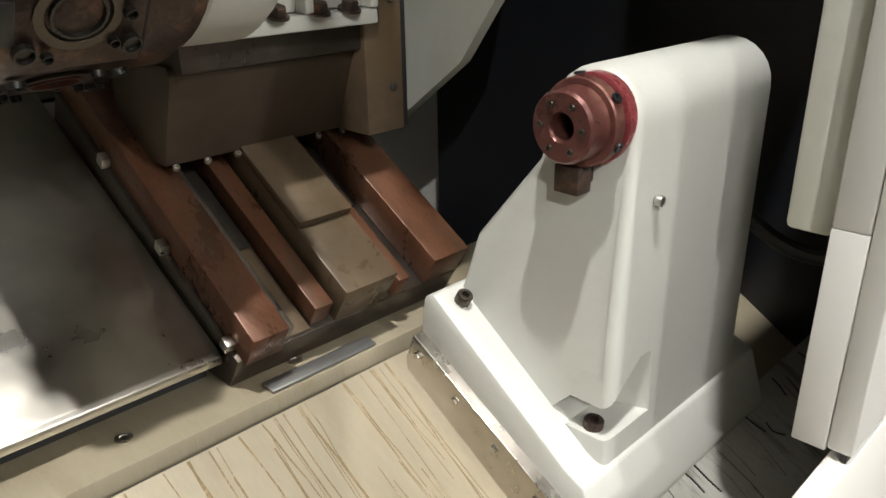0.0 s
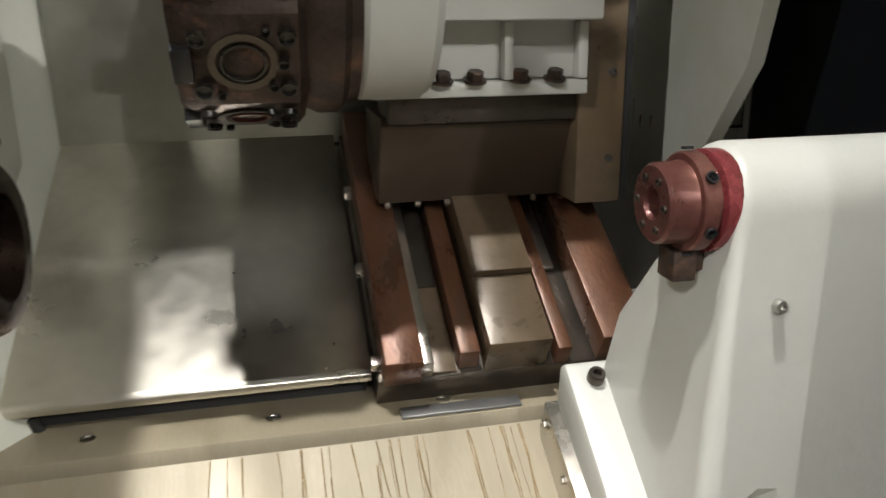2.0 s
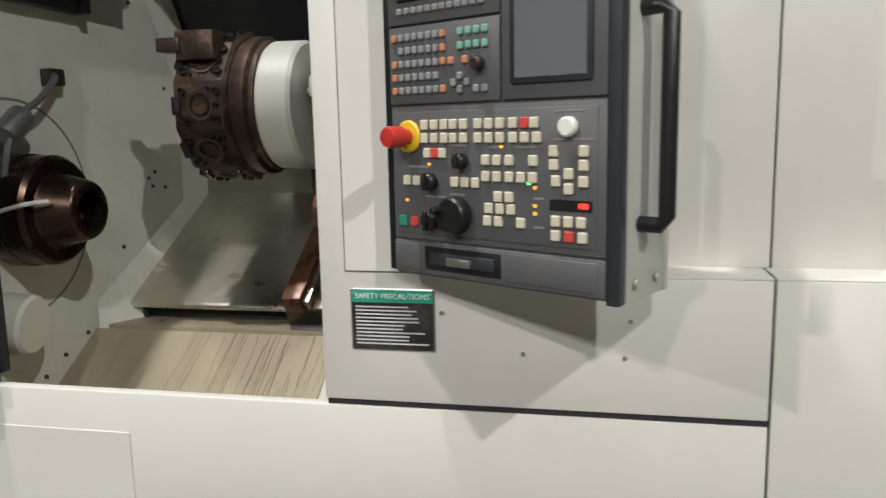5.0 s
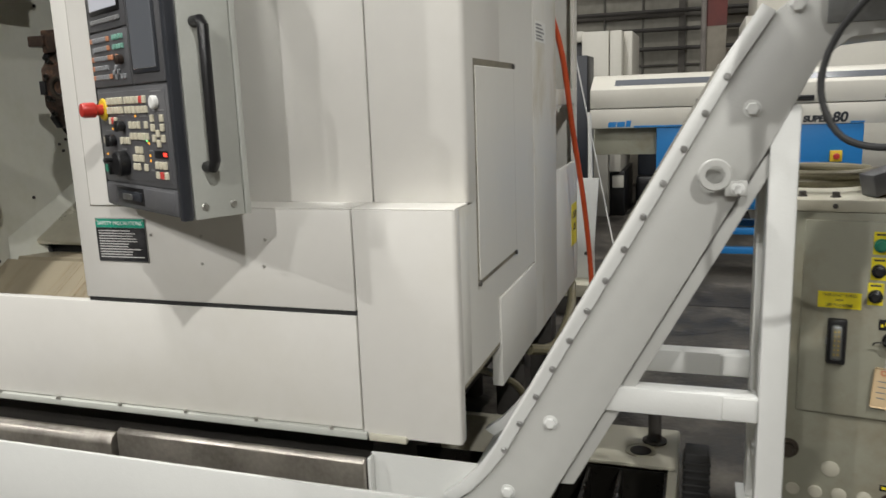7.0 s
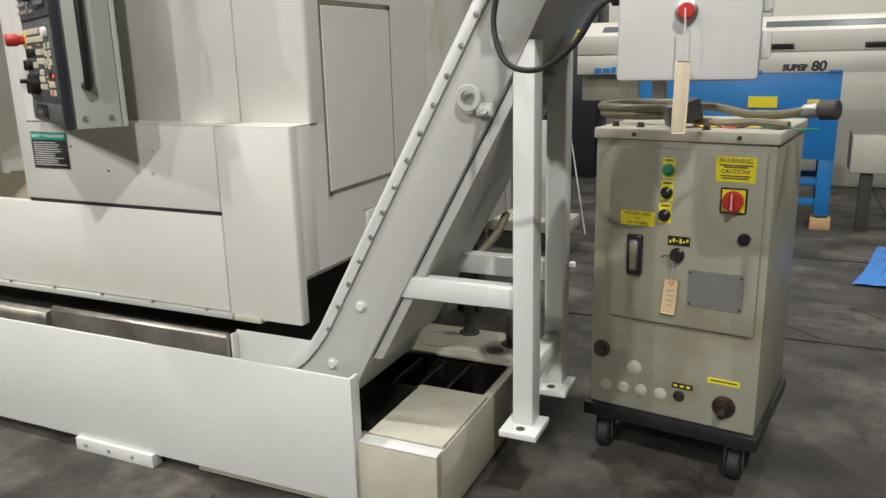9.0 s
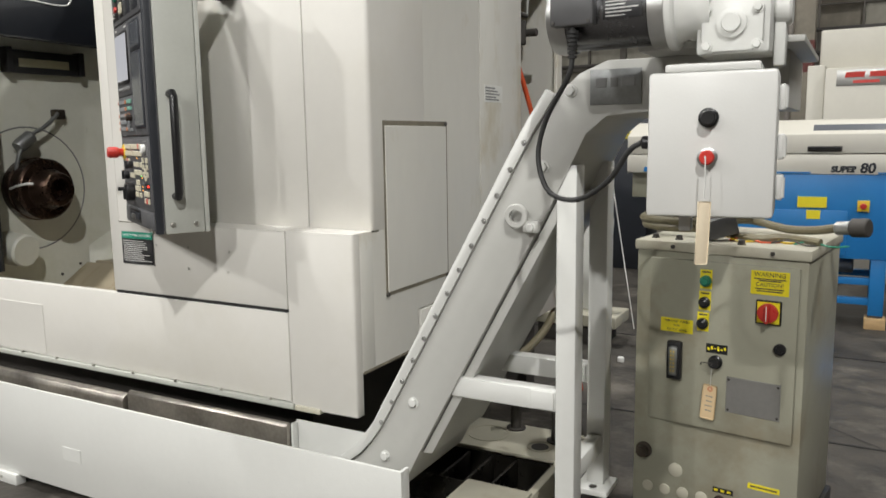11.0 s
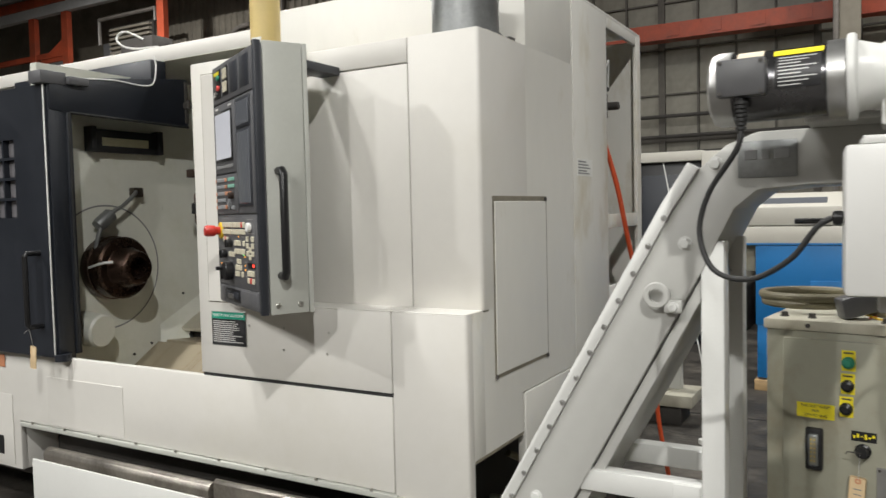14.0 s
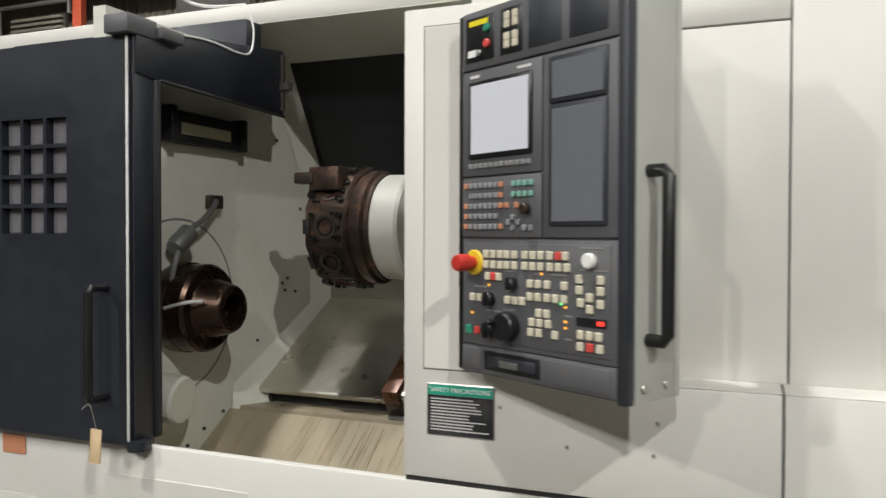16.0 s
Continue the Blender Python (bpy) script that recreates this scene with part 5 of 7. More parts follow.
def lathe_details():
    # warning plate
    x0, x1, z0, z1 = 1.335, 1.508, 0.905, 1.030
    bm = B()
    box(bm, (x0 - 0.003, FY - 0.003, z0 - 0.003), (x1 + 0.003, FY - 0.0005, z1 + 0.003), 0.001, seg=1)
    pl = part("warning_plate", bm, ALU, R, "black and green safety plate")
    bm = B()
    box(bm, (x0, FY - 0.0042, z0), (x1, FY - 0.003, z1 - 0.026))
    part("black_field", bm, SIGNBLACK, pl)
    bm = B()
    box(bm, (x0, FY - 0.0042, z1 - 0.025), (x1, FY - 0.003, z1))
    part("green_band", bm, SIGNGREEN, pl)
    words("SAFETY PRECAUTIONS", 0.0155, face_matrix(((x0 + x1) / 2, FY - 0.0045, z1 - 0.0125), (1, 0, 0), (0, 0, 1)), PAPER, "plate_heading", pl)
    rnd = random.Random(3)
    for i in range(11):
        z = z1 - 0.036 - i * 0.0078
        bm = B()
        box(bm, (x0 + 0.008, FY - 0.0047, z), (x0 + 0.008 + rnd.uniform(0.10, 0.155), FY - 0.0042, z + 0.0028))
        part("text_bar", bm, LEGEND, pl)
    for x in (x0 + 0.004, x1 - 0.004):
        bm = B()
        cyl(bm, (x, FY - 0.006, z1 - 0.005), (x, FY - 0.003, z1 - 0.005), 0.003, 8)
        part("rivet", bm, ZINC, pl)
    for x, z in ((1.525, 0.985), (1.695, 0.985), (1.69, 0.905), (1.89, 0.905), (1.90, 0.98)):
        bm = B()
        cyl(bm, (x, FY - 0.003, z), (x, FY, z), 0.005, 10, 0.001)
        part("screw", bm, ZINC, R)
    # beacon
    bm = B()
    cyl(bm, (1.60, 0.27, 1.978), (1.60, 0.27, 2.205), 0.055, 32, 0.004)
    be = part("signal_beacon", bm, BEACON, R, "yellowed signal beacon with green lens")
    bm = B()
    cyl(bm, (1.60, 0.27, 2.206), (1.60, 0.27, 2.27), 0.053, 32, 0.004)
    part("green_lens", bm, LENSGREEN, be)
    bm = B()
    box(bm, (1.585, 0.214, 2.02), (1.625, 0.218, 2.038))
    part("maker_bar", bm, PAPER, be)
    # duct collar on the roof
    bm = B()
    lathe(bm, [(0, 0.130), (0.012, 0.130), (0.016, 0.118), (0.15, 0.118), (0.155, 0.128), (0.165, 0.128), (0.165, 0.112), (0.05, 0.112), (0.05, 0.0)], (2.30, 0.52, 1.988), (0, 0, 1), 40)
    part("duct_collar", bm, GALV, R, "grey galvanised round duct collar")
    bm = B()
    box(bm, (2.40, 0.60, 1.988), (2.435, 0.64, 2.003), 0.002)
    part("roof_bolt", bm, IRON, R)
    # trays under the skirt
    bm = B()
    prism(bm, [(0.13, 0.18), (0.13, 0.355), (0.14, 0.375), (0.16, 0.382), (0.18, 0.375), (0.19, 0.36), (0.19, 0.18)], "x", 0.33, 1.36, 0.004)
    part("chip_tray", bm, TRAY, R, "stainless chip tray with rolled edge")
    bm = B()
    prism(bm, [(0.145, 0.18), (0.145, 0.385), (0.155, 0.397), (0.166, 0.397), (0.166, 0.18)], "x", 1.372, 2.185, 0.003)
    part("chip_tray", bm, TRAY, R, "stainless chip tray with rolled edge")
    # door tag
    bm = B()
    box(bm, (0.325, 0.100, 0.745), (0.365, 0.102, 0.845), 0.003, Matrix.Translation((0.345, 0.1, 0.85)) @ Matrix.Rotation(radians(4), 4, "Y") @ Matrix.Translation((-0.345, -0.1, -0.85)))
    t = tagged(new("paper_tag", mesh_of("paper_tag", bm, TAG)), "manila card tag hanging on a wire from the door handle", "tag")
    bm = B()
    tube(bm, [(0.345, 0.101, 0.84), (0.338, 0.100, 0.87), (0.322, 0.098, 0.915), (0.30, 0.09, 0.90)], 0.0012, 5)
    w = new("wire", mesh_of("wire", bm, ZINC))
    w.parent = t
    # label at the left on the skirt
    bm = B()
    box(bm, (-0.16, FY - 0.004, 0.70), (-0.06, FY - 0.003, 0.76))
    part("orange_label", bm, KEYORANGE, R)


control_panel()
lathe_details()
OIL = bpy.data.objects["used_oil_label"]
for text, z in (("USED", 0.765), ("OIL", 0.705)):
    words(text, 0.048, face_matrix((SX + 0.0022, 2.12, z), (0, 1, 0), (0, 0, 1)), IRON, "label_word", OIL)


# ---- chip conveyor with its tank ----
def conveyor():
    C = empty("chip_conveyor", (2.8, 0.4, 0.0), "inclined grey steel chip conveyor with drive motor and coolant tank", "conveyor")
    yn, yf = 0.175, 0.60
    left = [(2.42, 0.25), (2.43, 0.300), (2.48, 0.338), (2.525, 0.388), (2.567, 0.445), (3.092, 1.385), (3.16, 1.49), (3.225, 1.545), (3.30, 1.575), (3.74, 1.575)]
    right = [(3.74, 1.44), (3.42, 1.44), (3.30, 1.43), (3.245, 1.385), (3.16, 1.215), (2.70, 0.37), (2.64, 0.25)]
    bm = B()
    prism(bm, left + right, "y", yn, yf, 0.004)
    part("casing", bm, CONVGREY, C)
    # edge rail with bolts on the upper edge, both sides
    for y0, y1 in ((yn - 0.012, yn + 0.02), (yf - 0.02, yf + 0.012)):
        bm = B()
        p = left[1:7]
        outer = [(a - 0.028, b + 0.017) for a, b in p]
        prism(bm, p + outer[::-1], "y", y0, y1, 0.002)
        rail = part("edge_rail", bm, CONVWHITE, C)
        if y0 < yn:
            for i in range(13):
                f = i / 12
                x, z = 2.570 + f * 0.50, 0.463 + f * 0.90
                bm = B()
                hexhead(bm, (x, yn - 0.012, z), (0, -1, 0), 0.006, 0.004)
                part("bolt", bm, ALU, rail)
    bm = B()
    box(bm, (2.187, 0.196, 0.18), (2.545, 0.202, 0.398), 0.001, seg=1)
    box(bm, (2.187, 0.165, 0.18), (2.196, 0.195, 0.392), 0.002)
    part("trough_sheet", bm, CONVWHITE, C, "white painted trough sheet")
    bm = B()
    prism(bm, [(2.60, 0.49), (3.085, 1.374), (3.052, 1.392), (2.567, 0.508)], "y", yn + 0.02, yf - 0.02, 0.003)
    part("top_cover", bm, CONVTOP, C)
    # lower flange along the underside
    bm = B()
    prism(bm, [(2.705, 0.372), (3.165, 1.215), (3.190, 1.202), (2.740, 0.375)], "y", yn + 0.02, yf - 0.02, 0.003)
    part("underside_flange", bm, CONVGREY, C)
    for x, z in ((2.687, 0.545), (3.122, 1.295), (3.20, 1.50), (2.575, 0.345)):
        bm = B()
        hexhead(bm, (x, yn, z), (0, -1, 0), 0.014, 0.010)
        part("bolt", bm, CONVWHITE, C)
    # lifting eye
    bm = B()
    lathe(bm, [(-0.006, 0.020), (-0.006, 0.032), (-0.003, 0.035), (0.003, 0.035), (0.006, 0.032), (0.006, 0.020), (-0.006, 0.020)], (3.052, 0.150, 1.158), (0, 1, 0), 36)
    eye = part("lifting_eye", bm, CONVGREY, C, "grey painted lifting eye")
    bm = B()
    box(bm, (3.072, 0.147, 1.112), (3.118, 0.170, 1.146), 0.004)
    part("eye_tab", bm, CONVGREY, eye)
    bm = B()
    hexhead(bm, (3.098, 0.147, 1.128), (0, -1, 0), 0.011, 0.010)
    part("bolt", bm, CONVWHITE, eye)
    # legs, feet and braces
    for y in (0.18, 0.48):
        bm = B()
        box(bm, (3.160, y, 0.25), (3.219, y + 0.070, 1.30), 0.005)
        leg = part("leg", bm, CONVWHITE, C)
        bm = B()
        box(bm, (3.138, y - 0.055, 0.232), (3.246, y + 0.075, 0.250), 0.002)
        part("foot_plate", bm, CONVWHITE, leg)
        bm = B()
        cyl(bm, (3.192, y - 0.025, 0.2505), (3.192, y - 0.025, 0.2515), 0.013, 16)
        part("bolt_hole", bm, IRON, leg)
        bm = B()
        box(bm, (2.800, y + 0.004, 0.585), (3.160, y + 0.055, 0.648), 0.004)
        br = part("brace", bm, CONVWHITE, C)
        bm = B()
        box(bm, (3.085, y - 0.002, 0.590), (3.155, y + 0.004, 0.645), 0.002)
        part("bracket", bm, CONVWHITE, br)
    bm = B()
    box(bm, (3.168, 0.252, 0.36), (3.212, 0.479, 0.42), 0.004)
    part("cross_tie", bm, CONVWHITE, C)
    # drive head
    bm = B()
    box(bm, (3.255, yn - 0.003, 1.460), (3.392, yn, 1.552), 0.002)
    nm = part("name_plate", bm, GALV, C, "embossed grey maker's plate")
    for i, (a, b) in enumerate(((3.27, 3.30), (3.31, 3.33), (3.34, 3.375))):
        bm = B()
        box(bm, (a, yn - 0.005, 1.505), (b, yn - 0.003, 1.53), 0.001, seg=1)
        part("letter_bar", bm, DIM, nm)
    bm = B()
    box(bm, (3.42, 0.02, 1.575), (3.78, yf, 1.590), 0.003)
    part("motor_shelf", bm, CONVGREY, C)
    my, mz = -0.045, 1.655
    M = Vector((1, 0.0, 0.015)).normalized()
    o = Vector((3.235, my, mz - 0.003))
    bm = B()
    lathe(bm, [(0, 0), (0, 0.060), (0.006, 0.075), (0.02, 0.080), (0.055, 0.080), (0.058, 0.076), (0.10, 0.076), (0.235, 0.076), (0.238, 0.079), (0.272, 0.079), (0.274, 0.0)], o, M, 40)
    mo = part("gear_motor", bm, MOTORDARK, C, "black and chrome electric gear motor")
    bm = B()
    lathe(bm, [(-0.002, 0.0), (-0.002, 0.058), (0.006, 0.077), (0.02, 0.0825), (0.050, 0.0825), (0.050, 0.0)], o, M, 40)
    part("fan_cover", bm, ALU, mo, "chrome fan cover")
    bm = B()
    lathe(bm, [(0, 0.0), (0, 0.0815), (0.034, 0.0815), (0.034, 0.0)], o + M * 0.238, M, 40)
    part("end_bell", bm, ALU, mo)
    bm = B()
    lathe(bm, [(0, 0.0), (0, 0.088), (0.004, 0.091), (0.014, 0.091), (0.018, 0.087), (0.020, 0.075), (0.06, 0.062), (0.075, 0.066), (0.09, 0.066), (0.09, 0)], o + M * 0.274, M, 36)
    part("flange", bm, CONVWHITE, mo, "white painted motor flange")
    bm = B()
    gx, gy, gz = 3.645, -0.045, 1.622
    box(bm, (gx - 0.075, gy - 0.035, gz - 0.075), (gx + 0.075, gy + 0.10, gz + 0.085), 0.010)
    box(bm, (gx - 0.115, gy - 0.02, gz - 0.03), (gx + 0.01, gy + 0.09, gz + 0.075), 0.014)
    gb = part("gearbox", bm, CONVWHITE, mo, "white painted worm gearbox")
    bm = B()
    pts = [(-0.062, -0.04), (-0.04, -0.062), (0.04, -0.062), (0.062, -0.04), (0.062, 0.03), (0.03, 0.055), (-0.03, 0.055), (-0.062, 0.03)]
    prism(bm, [(gx + a, gz - 0.008 + b) for a, b in pts], "y", gy - 0.050, gy - 0.035, 0.004)
    part("cover", bm, CONVWHITE, mo)
    for a, b in ((-0.05, -0.05), (0.05, -0.05), (0.05, 0.025), (-0.05, 0.025)):
        bm = B()
        hexhead(bm, (gx + a, gy - 0.050, gz - 0.008 + b), (0, -1, 0), 0.009, 0.008)
        part("bolt", bm, CONVWHITE, mo)
    for a in (-0.06, 0.0, 0.06):
        bm = B()
        hexhead(bm, (gx + a, gy - 0.035, gz + 0.07), (0, -1, 0), 0.008, 0.008)
        part("bolt", bm, CONVWHITE, mo)
    bm = B()
    lathe(bm, [(0, 0.03), (0.008, 0.03), (0.010, 0.024), (0.010, 0.020), (0.018, 0.018), (0.018, 0)], (gx, gy - 0.050, gz - 0.012), (0, -1, 0), 26)
    part("shaft_end", bm, CONVWHITE, mo)
    bm = B()
    cyl(bm, (gx + 0.075, gy + 0.04, gz + 0.02), (gx + 0.11, gy + 0.04, gz + 0.02), 0.035, 18, 0.005)
    box(bm, (gx + 0.075, gy + 0.02, gz - 0.10), (gx + 0.10, gy + 0.06, gz + 0.05), 0.006)
    part("torque_arm", bm, CONVWHITE, mo)
    bm = B()
    box(bm, o + Vector((0.025, -0.105, -0.028)), o + Vector((0.125, -0.070, 0.052)), 0.006)
    tb = part("terminal_box", bm, PLASTICGREY, mo)
    for a, b in ((0.034, -0.02), (0.116, -0.02), (0.034, 0.044), (0.116, 0.044)):
        bm = B()
        cyl(bm, o + Vector((a, -0.108, b)), o + Vector((a, -0.105, b)), 0.004, 8)
        part("screw", bm, IRON, mo)
    # plates wrapped on the motor barrel
    for a0, a1, u0, u1, m, nme in ((44, 60, 0.135, 0.232, YELLOWLABEL, "yellow_motor_label"), (-14, 42, 0.140, 0.228, SIGNBLACK, "motor_name_plate"), (50, 84, 0.060, 0.115, TAGPALE, "peeling_label")):
        bm = B()
        prev = None
        for k in range(9):
            a = radians(a0 + (a1 - a0) * k / 8)
            dv = Vector((0, -math.cos(a), math.sin(a))) * 0.0772
            v = (bm.verts.new(o + M * u0 + dv), bm.verts.new(o + M * u1 + dv))
            if prev:
                bm.faces.new((prev[0], prev[1], v[1], v[0]))
            prev = v
        lb = part(nme, bm, m, mo)
    for k in range(9):
        a = radians(-9 + k * 5.8)
        dv = Vector((0, -math.cos(a), math.sin(a))) * 0.0776
        t1 = Vector((0, math.sin(a), math.cos(a))) * 0.0012
        bm = B()
        vs = [bm.verts.new(o + M * 0.146 + dv - t1), bm.verts.new(o + M * (0.19 + 0.03 * ((k * 7) % 3) / 2) + dv - t1), bm.verts.new(o + M * (0.19 + 0.03 * ((k * 7) % 3) / 2) + dv + t1), bm.verts.new(o + M * 0.146 + dv + t1)]
        bm.faces.new(vs)
        part("text_bar", bm, LEGEND, mo)
    # control box below the gearbox
    bm = B()
    bx = Matrix.Translation((3.512, -0.252, 1.214)) @ Matrix.Rotation(radians(4), 4, "Z")
    box(bm, (0, 0, 0), (0.243, 0.16, 0.288), 0.008, bx)
    cb = part("control_box", bm, BOXWHITE, C, "white enclosure with black and red push buttons")
    box_front = lambda u, w, z: bx @ Vector((u, w, z))
    bm = B()
    box(bm, (0.03, 0.01, 0.289), (0.21, 0.14, 0.305), 0.004, bx)
    part("box_bracket", bm, BOXWHITE, cb)
    bm = B()
    box(bm, (0.060, 0.05, -0.035), (0.085, 0.09, 0.0), 0.003, bx)
    part("box_foot", bm, ALU, cb)
    for z, m in ((0.198, BLACK), (0.120, RED)):
        bm = B()
        lathe(bm, [(0, 0), (0, 0.0195), (0.005, 0.0195), (0.007, 0.016), (0.007, 0)], box_front(0.118, 0, z), bx.to_3x3() @ Vector((0, -1, 0)), 26)
        part("button_ring", bm, BLACK if m is BLACK else ALU, cb)
        bm = B()
        lathe(bm, [(0.005, 0), (0.005, 0.0145), (0.020, 0.0145), (0.023, 0.012), (0.023, 0)], box_front(0.118, 0, z), bx.to_3x3() @ Vector((0, -1, 0)), 26)
        part("push_button", bm, m, cb)
    for z in (0.06, 0.14, 0.235):
        bm = B()
        box(bm, (0.243, 0.03, z - 0.025), (0.258, 0.07, z + 0.025), 0.004, bx)
        cyl(bm, box_front(0.255, 0.035, z - 0.02), box_front(0.255, 0.035, z + 0.02), 0.006, 8)
        part("box_hinge", bm, BOXWHITE, cb)
    bm = B()
    cyl(bm, box_front(-0.02, 0.05, 0.15), box_front(0.0, 0.05, 0.15), 0.014, 14, 0.003)
    part("cable_gland", bm, BLACK, cb)
    bm = B()
    p = o + Vector((0.075, -0.09, -0.03))
    tube(bm, [p, p + Vector((0, 0.0, -0.06)), p + Vector((-0.01, 0, -0.11)), (3.235, -0.10, 1.42), (3.215, -0.10, 1.33), (3.25, -0.12, 1.25), (3.33, -0.15, 1.235), (3.41, -0.18, 1.28), (3.46, -0.20, 1.345), box_front(-0.02, 0.05, 0.15)], 0.0062, 10)
    part("power_cable", bm, RUBBER, C)
    bm = B()
    for i in range(7):
        cyl(bm, p + Vector((0, 0, -0.008 - i * 0.009)), p + Vector((0, 0, -0.014 - i * 0.009)), 0.014 - i * 0.0006, 12)
    part("strain_relief", bm, RUBBER, C)
    # tag on the red button
    bm = B()
    tube(bm, [(3.632, -0.283, 1.338), (3.634, -0.287, 1.30), (3.633, -0.288, 1.255)], 0.0015, 5)
    part("tag_string", bm, LEGEND, cb)
    bm = B()
    box(bm, (3.622, -0.2885, 1.125), (3.648, -0.287, 1.250), 0.003, Matrix.Translation((3.63, -0.288, 1.25)) @ Matrix.Rotation(radians(35), 4, "Z") @ Matrix.Rotation(radians(1.5), 4, "Y") @ Matrix.Translation((-3.63, 0.288, -1.25)))
    part("card_tag", bm, TAGPALE, cb)
    # tank
    ty, tt = 0.03, 0.375
    bm = B()
    box(bm, (0.41, ty, -0.030), (2.724, ty + 0.012, tt), 0.003)
    tk = part("tank_front", bm, CONVWHITE, C, "long white tank front")
    bm = B()
    box(bm, (2.712, ty + 0.0125, 0.12), (2.724, ty + 0.048, tt - 0.001), 0.002)
    part("tank_end", bm, CONVWHITE, C)
    bm = B()
    box(bm, (0.415, ty + 0.012, 0.03), (2.69, 0.10, 0.05))
    part("tank_floor", bm, IRON, C)
    bm = B()
    box(bm, (1.107, ty - 0.0025, 0.102), (1.215, ty, 0.160), 0.001, seg=1)
    part("tank_label", bm, CONVWHITE, tk)
    for x0, x1 in ((1.57, 1.93), (0.42, 0.79)):
        bm = B()
        box(bm, (x0, ty - 0.014, FZ), (x1, ty + 0.03, -0.028), 0.002)
        fb = part("floor_bracket", bm, CONVWHITE, C)
        for i in range(3):
            bm = B()
            cyl(bm, (x0 + 0.05 + i * 0.11, ty - 0.018, -0.05), (x0 + 0.05 + i * 0.11, ty - 0.014, -0.05), 0.006, 10)
            part("bolt", bm, ZINC, fb)
    # lower tank with open middle
    bm = B()
    box(bm, (2.10, ty + 0.02, -0.06), (2.98, ty + 0.05, 0.165), 0.004)
    box(bm, (2.95, ty + 0.05, -0.06), (2.98, 1.05, 0.165), 0.004)
    box(bm, (2.10, 1.02, -0.06), (2.95, 1.05, 0.165), 0.004)
    box(bm, (2.10, ty + 0.05, FZ), (2.95, 1.02, -0.05))
    part("coolant_tank", bm, CABTOP, C, "cream coolant tank with an open middle")
    # liner added inside the tank: its black stands in for the deep shade
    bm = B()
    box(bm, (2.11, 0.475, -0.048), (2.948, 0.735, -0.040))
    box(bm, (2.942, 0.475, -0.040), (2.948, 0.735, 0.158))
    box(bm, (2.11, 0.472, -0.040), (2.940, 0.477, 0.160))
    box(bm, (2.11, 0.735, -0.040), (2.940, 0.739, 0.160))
    part("tank_lining", bm, RECESSBLACK, C, "black lining added for the dark, shaded inside of the tank")
    bm = B()
    box(bm, (2.726, ty + 0.02, 0.166), (2.98, 0.10, 0.172), 0.002)
    part("tank_edge", bm, CONVWHITE, C)
    bm = B()
    box(bm, (2.73, 0.105, 0.166), (2.975, 0.47, 0.176), 0.003)
    lid = part("tank_lid", bm, CABTOP, C, "stained cream tank lid")
    bm = B()
    box(bm, (2.45, 0.74, 0.166), (2.975, 1.03, 0.178), 0.003)
    cov = part("pump_plate", bm, CABTOP, C, "cream pump plate with round openings")
    for x, y, r, m in ((2.86, 0.84, 0.034, BLACK), (2.86, 0.84, 0.05, CABTOP), (2.62, 0.88, 0.085, CABTOP)):
        bm = B()
        lathe(bm, [(0, r * 0.92), (0.003, r * 0.93), (0.003, r), (0, r)] if m is not BLACK else [(0, r), (0.0015, r), (0.0015, 0)], (x, y, 0.178), (0, 0, 1), 30)
        part("port", bm, m, cov)
    for x, y in ((2.90, 0.92), (2.70, 0.98)):
        bm = B()
        cyl(bm, (x, y, 0.178), (x, y, 0.185), 0.04, 20)
        cyl(bm, (x, y, 0.185), (x, y, 0.30), 0.022, 18)
        part("pump_pipe", bm, IRON, cov)
    # baffles in the same black, shade included in the colour
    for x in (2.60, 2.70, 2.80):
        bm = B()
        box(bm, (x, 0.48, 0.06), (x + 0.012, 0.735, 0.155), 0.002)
        part("baffle", bm, RECESSBLACK, C)
    bm = B()
    box(bm, (3.00, 0.66, 0.10), (3.07, 0.74, 0.27), 0.006)
    pump = part("coolant_pump", bm, RUBBER, C, "black finned coolant pump")
    for i in range(6):
        bm = B()
        box(bm, (2.995, 0.655, 0.115 + i * 0.024), (3.075, 0.745, 0.125 + i * 0.024), 0.002)
        part("fin", bm, RUBBER, pump)
    bm = B()
    cyl(bm, (3.035, 0.70, FZ), (3.035, 0.70, 0.10), 0.03, 14)
    part("pump_stem", bm, RUBBER, pump)


conveyor()


# ---- wheeled electrical cabinet beside the conveyor ----
CU = Vector((0.9902, -0.14, 0))
CV = Vector((0.14, 0.9902, 0))
CM = Matrix(((CU.x * 0.94, CV.x, 0, 3.272), (CU.y * 0.94, CV.y, 0, 0.728), (0, 0, 1, 0), (0, 0, 0, 1)))
CN = -CV


def cbox(a, b, bevel=0.0, seg=2):
    return box(B(), a, b, bevel, CM, seg)


def cpt(u, v, z):
    return CM @ Vector((u, v, z))


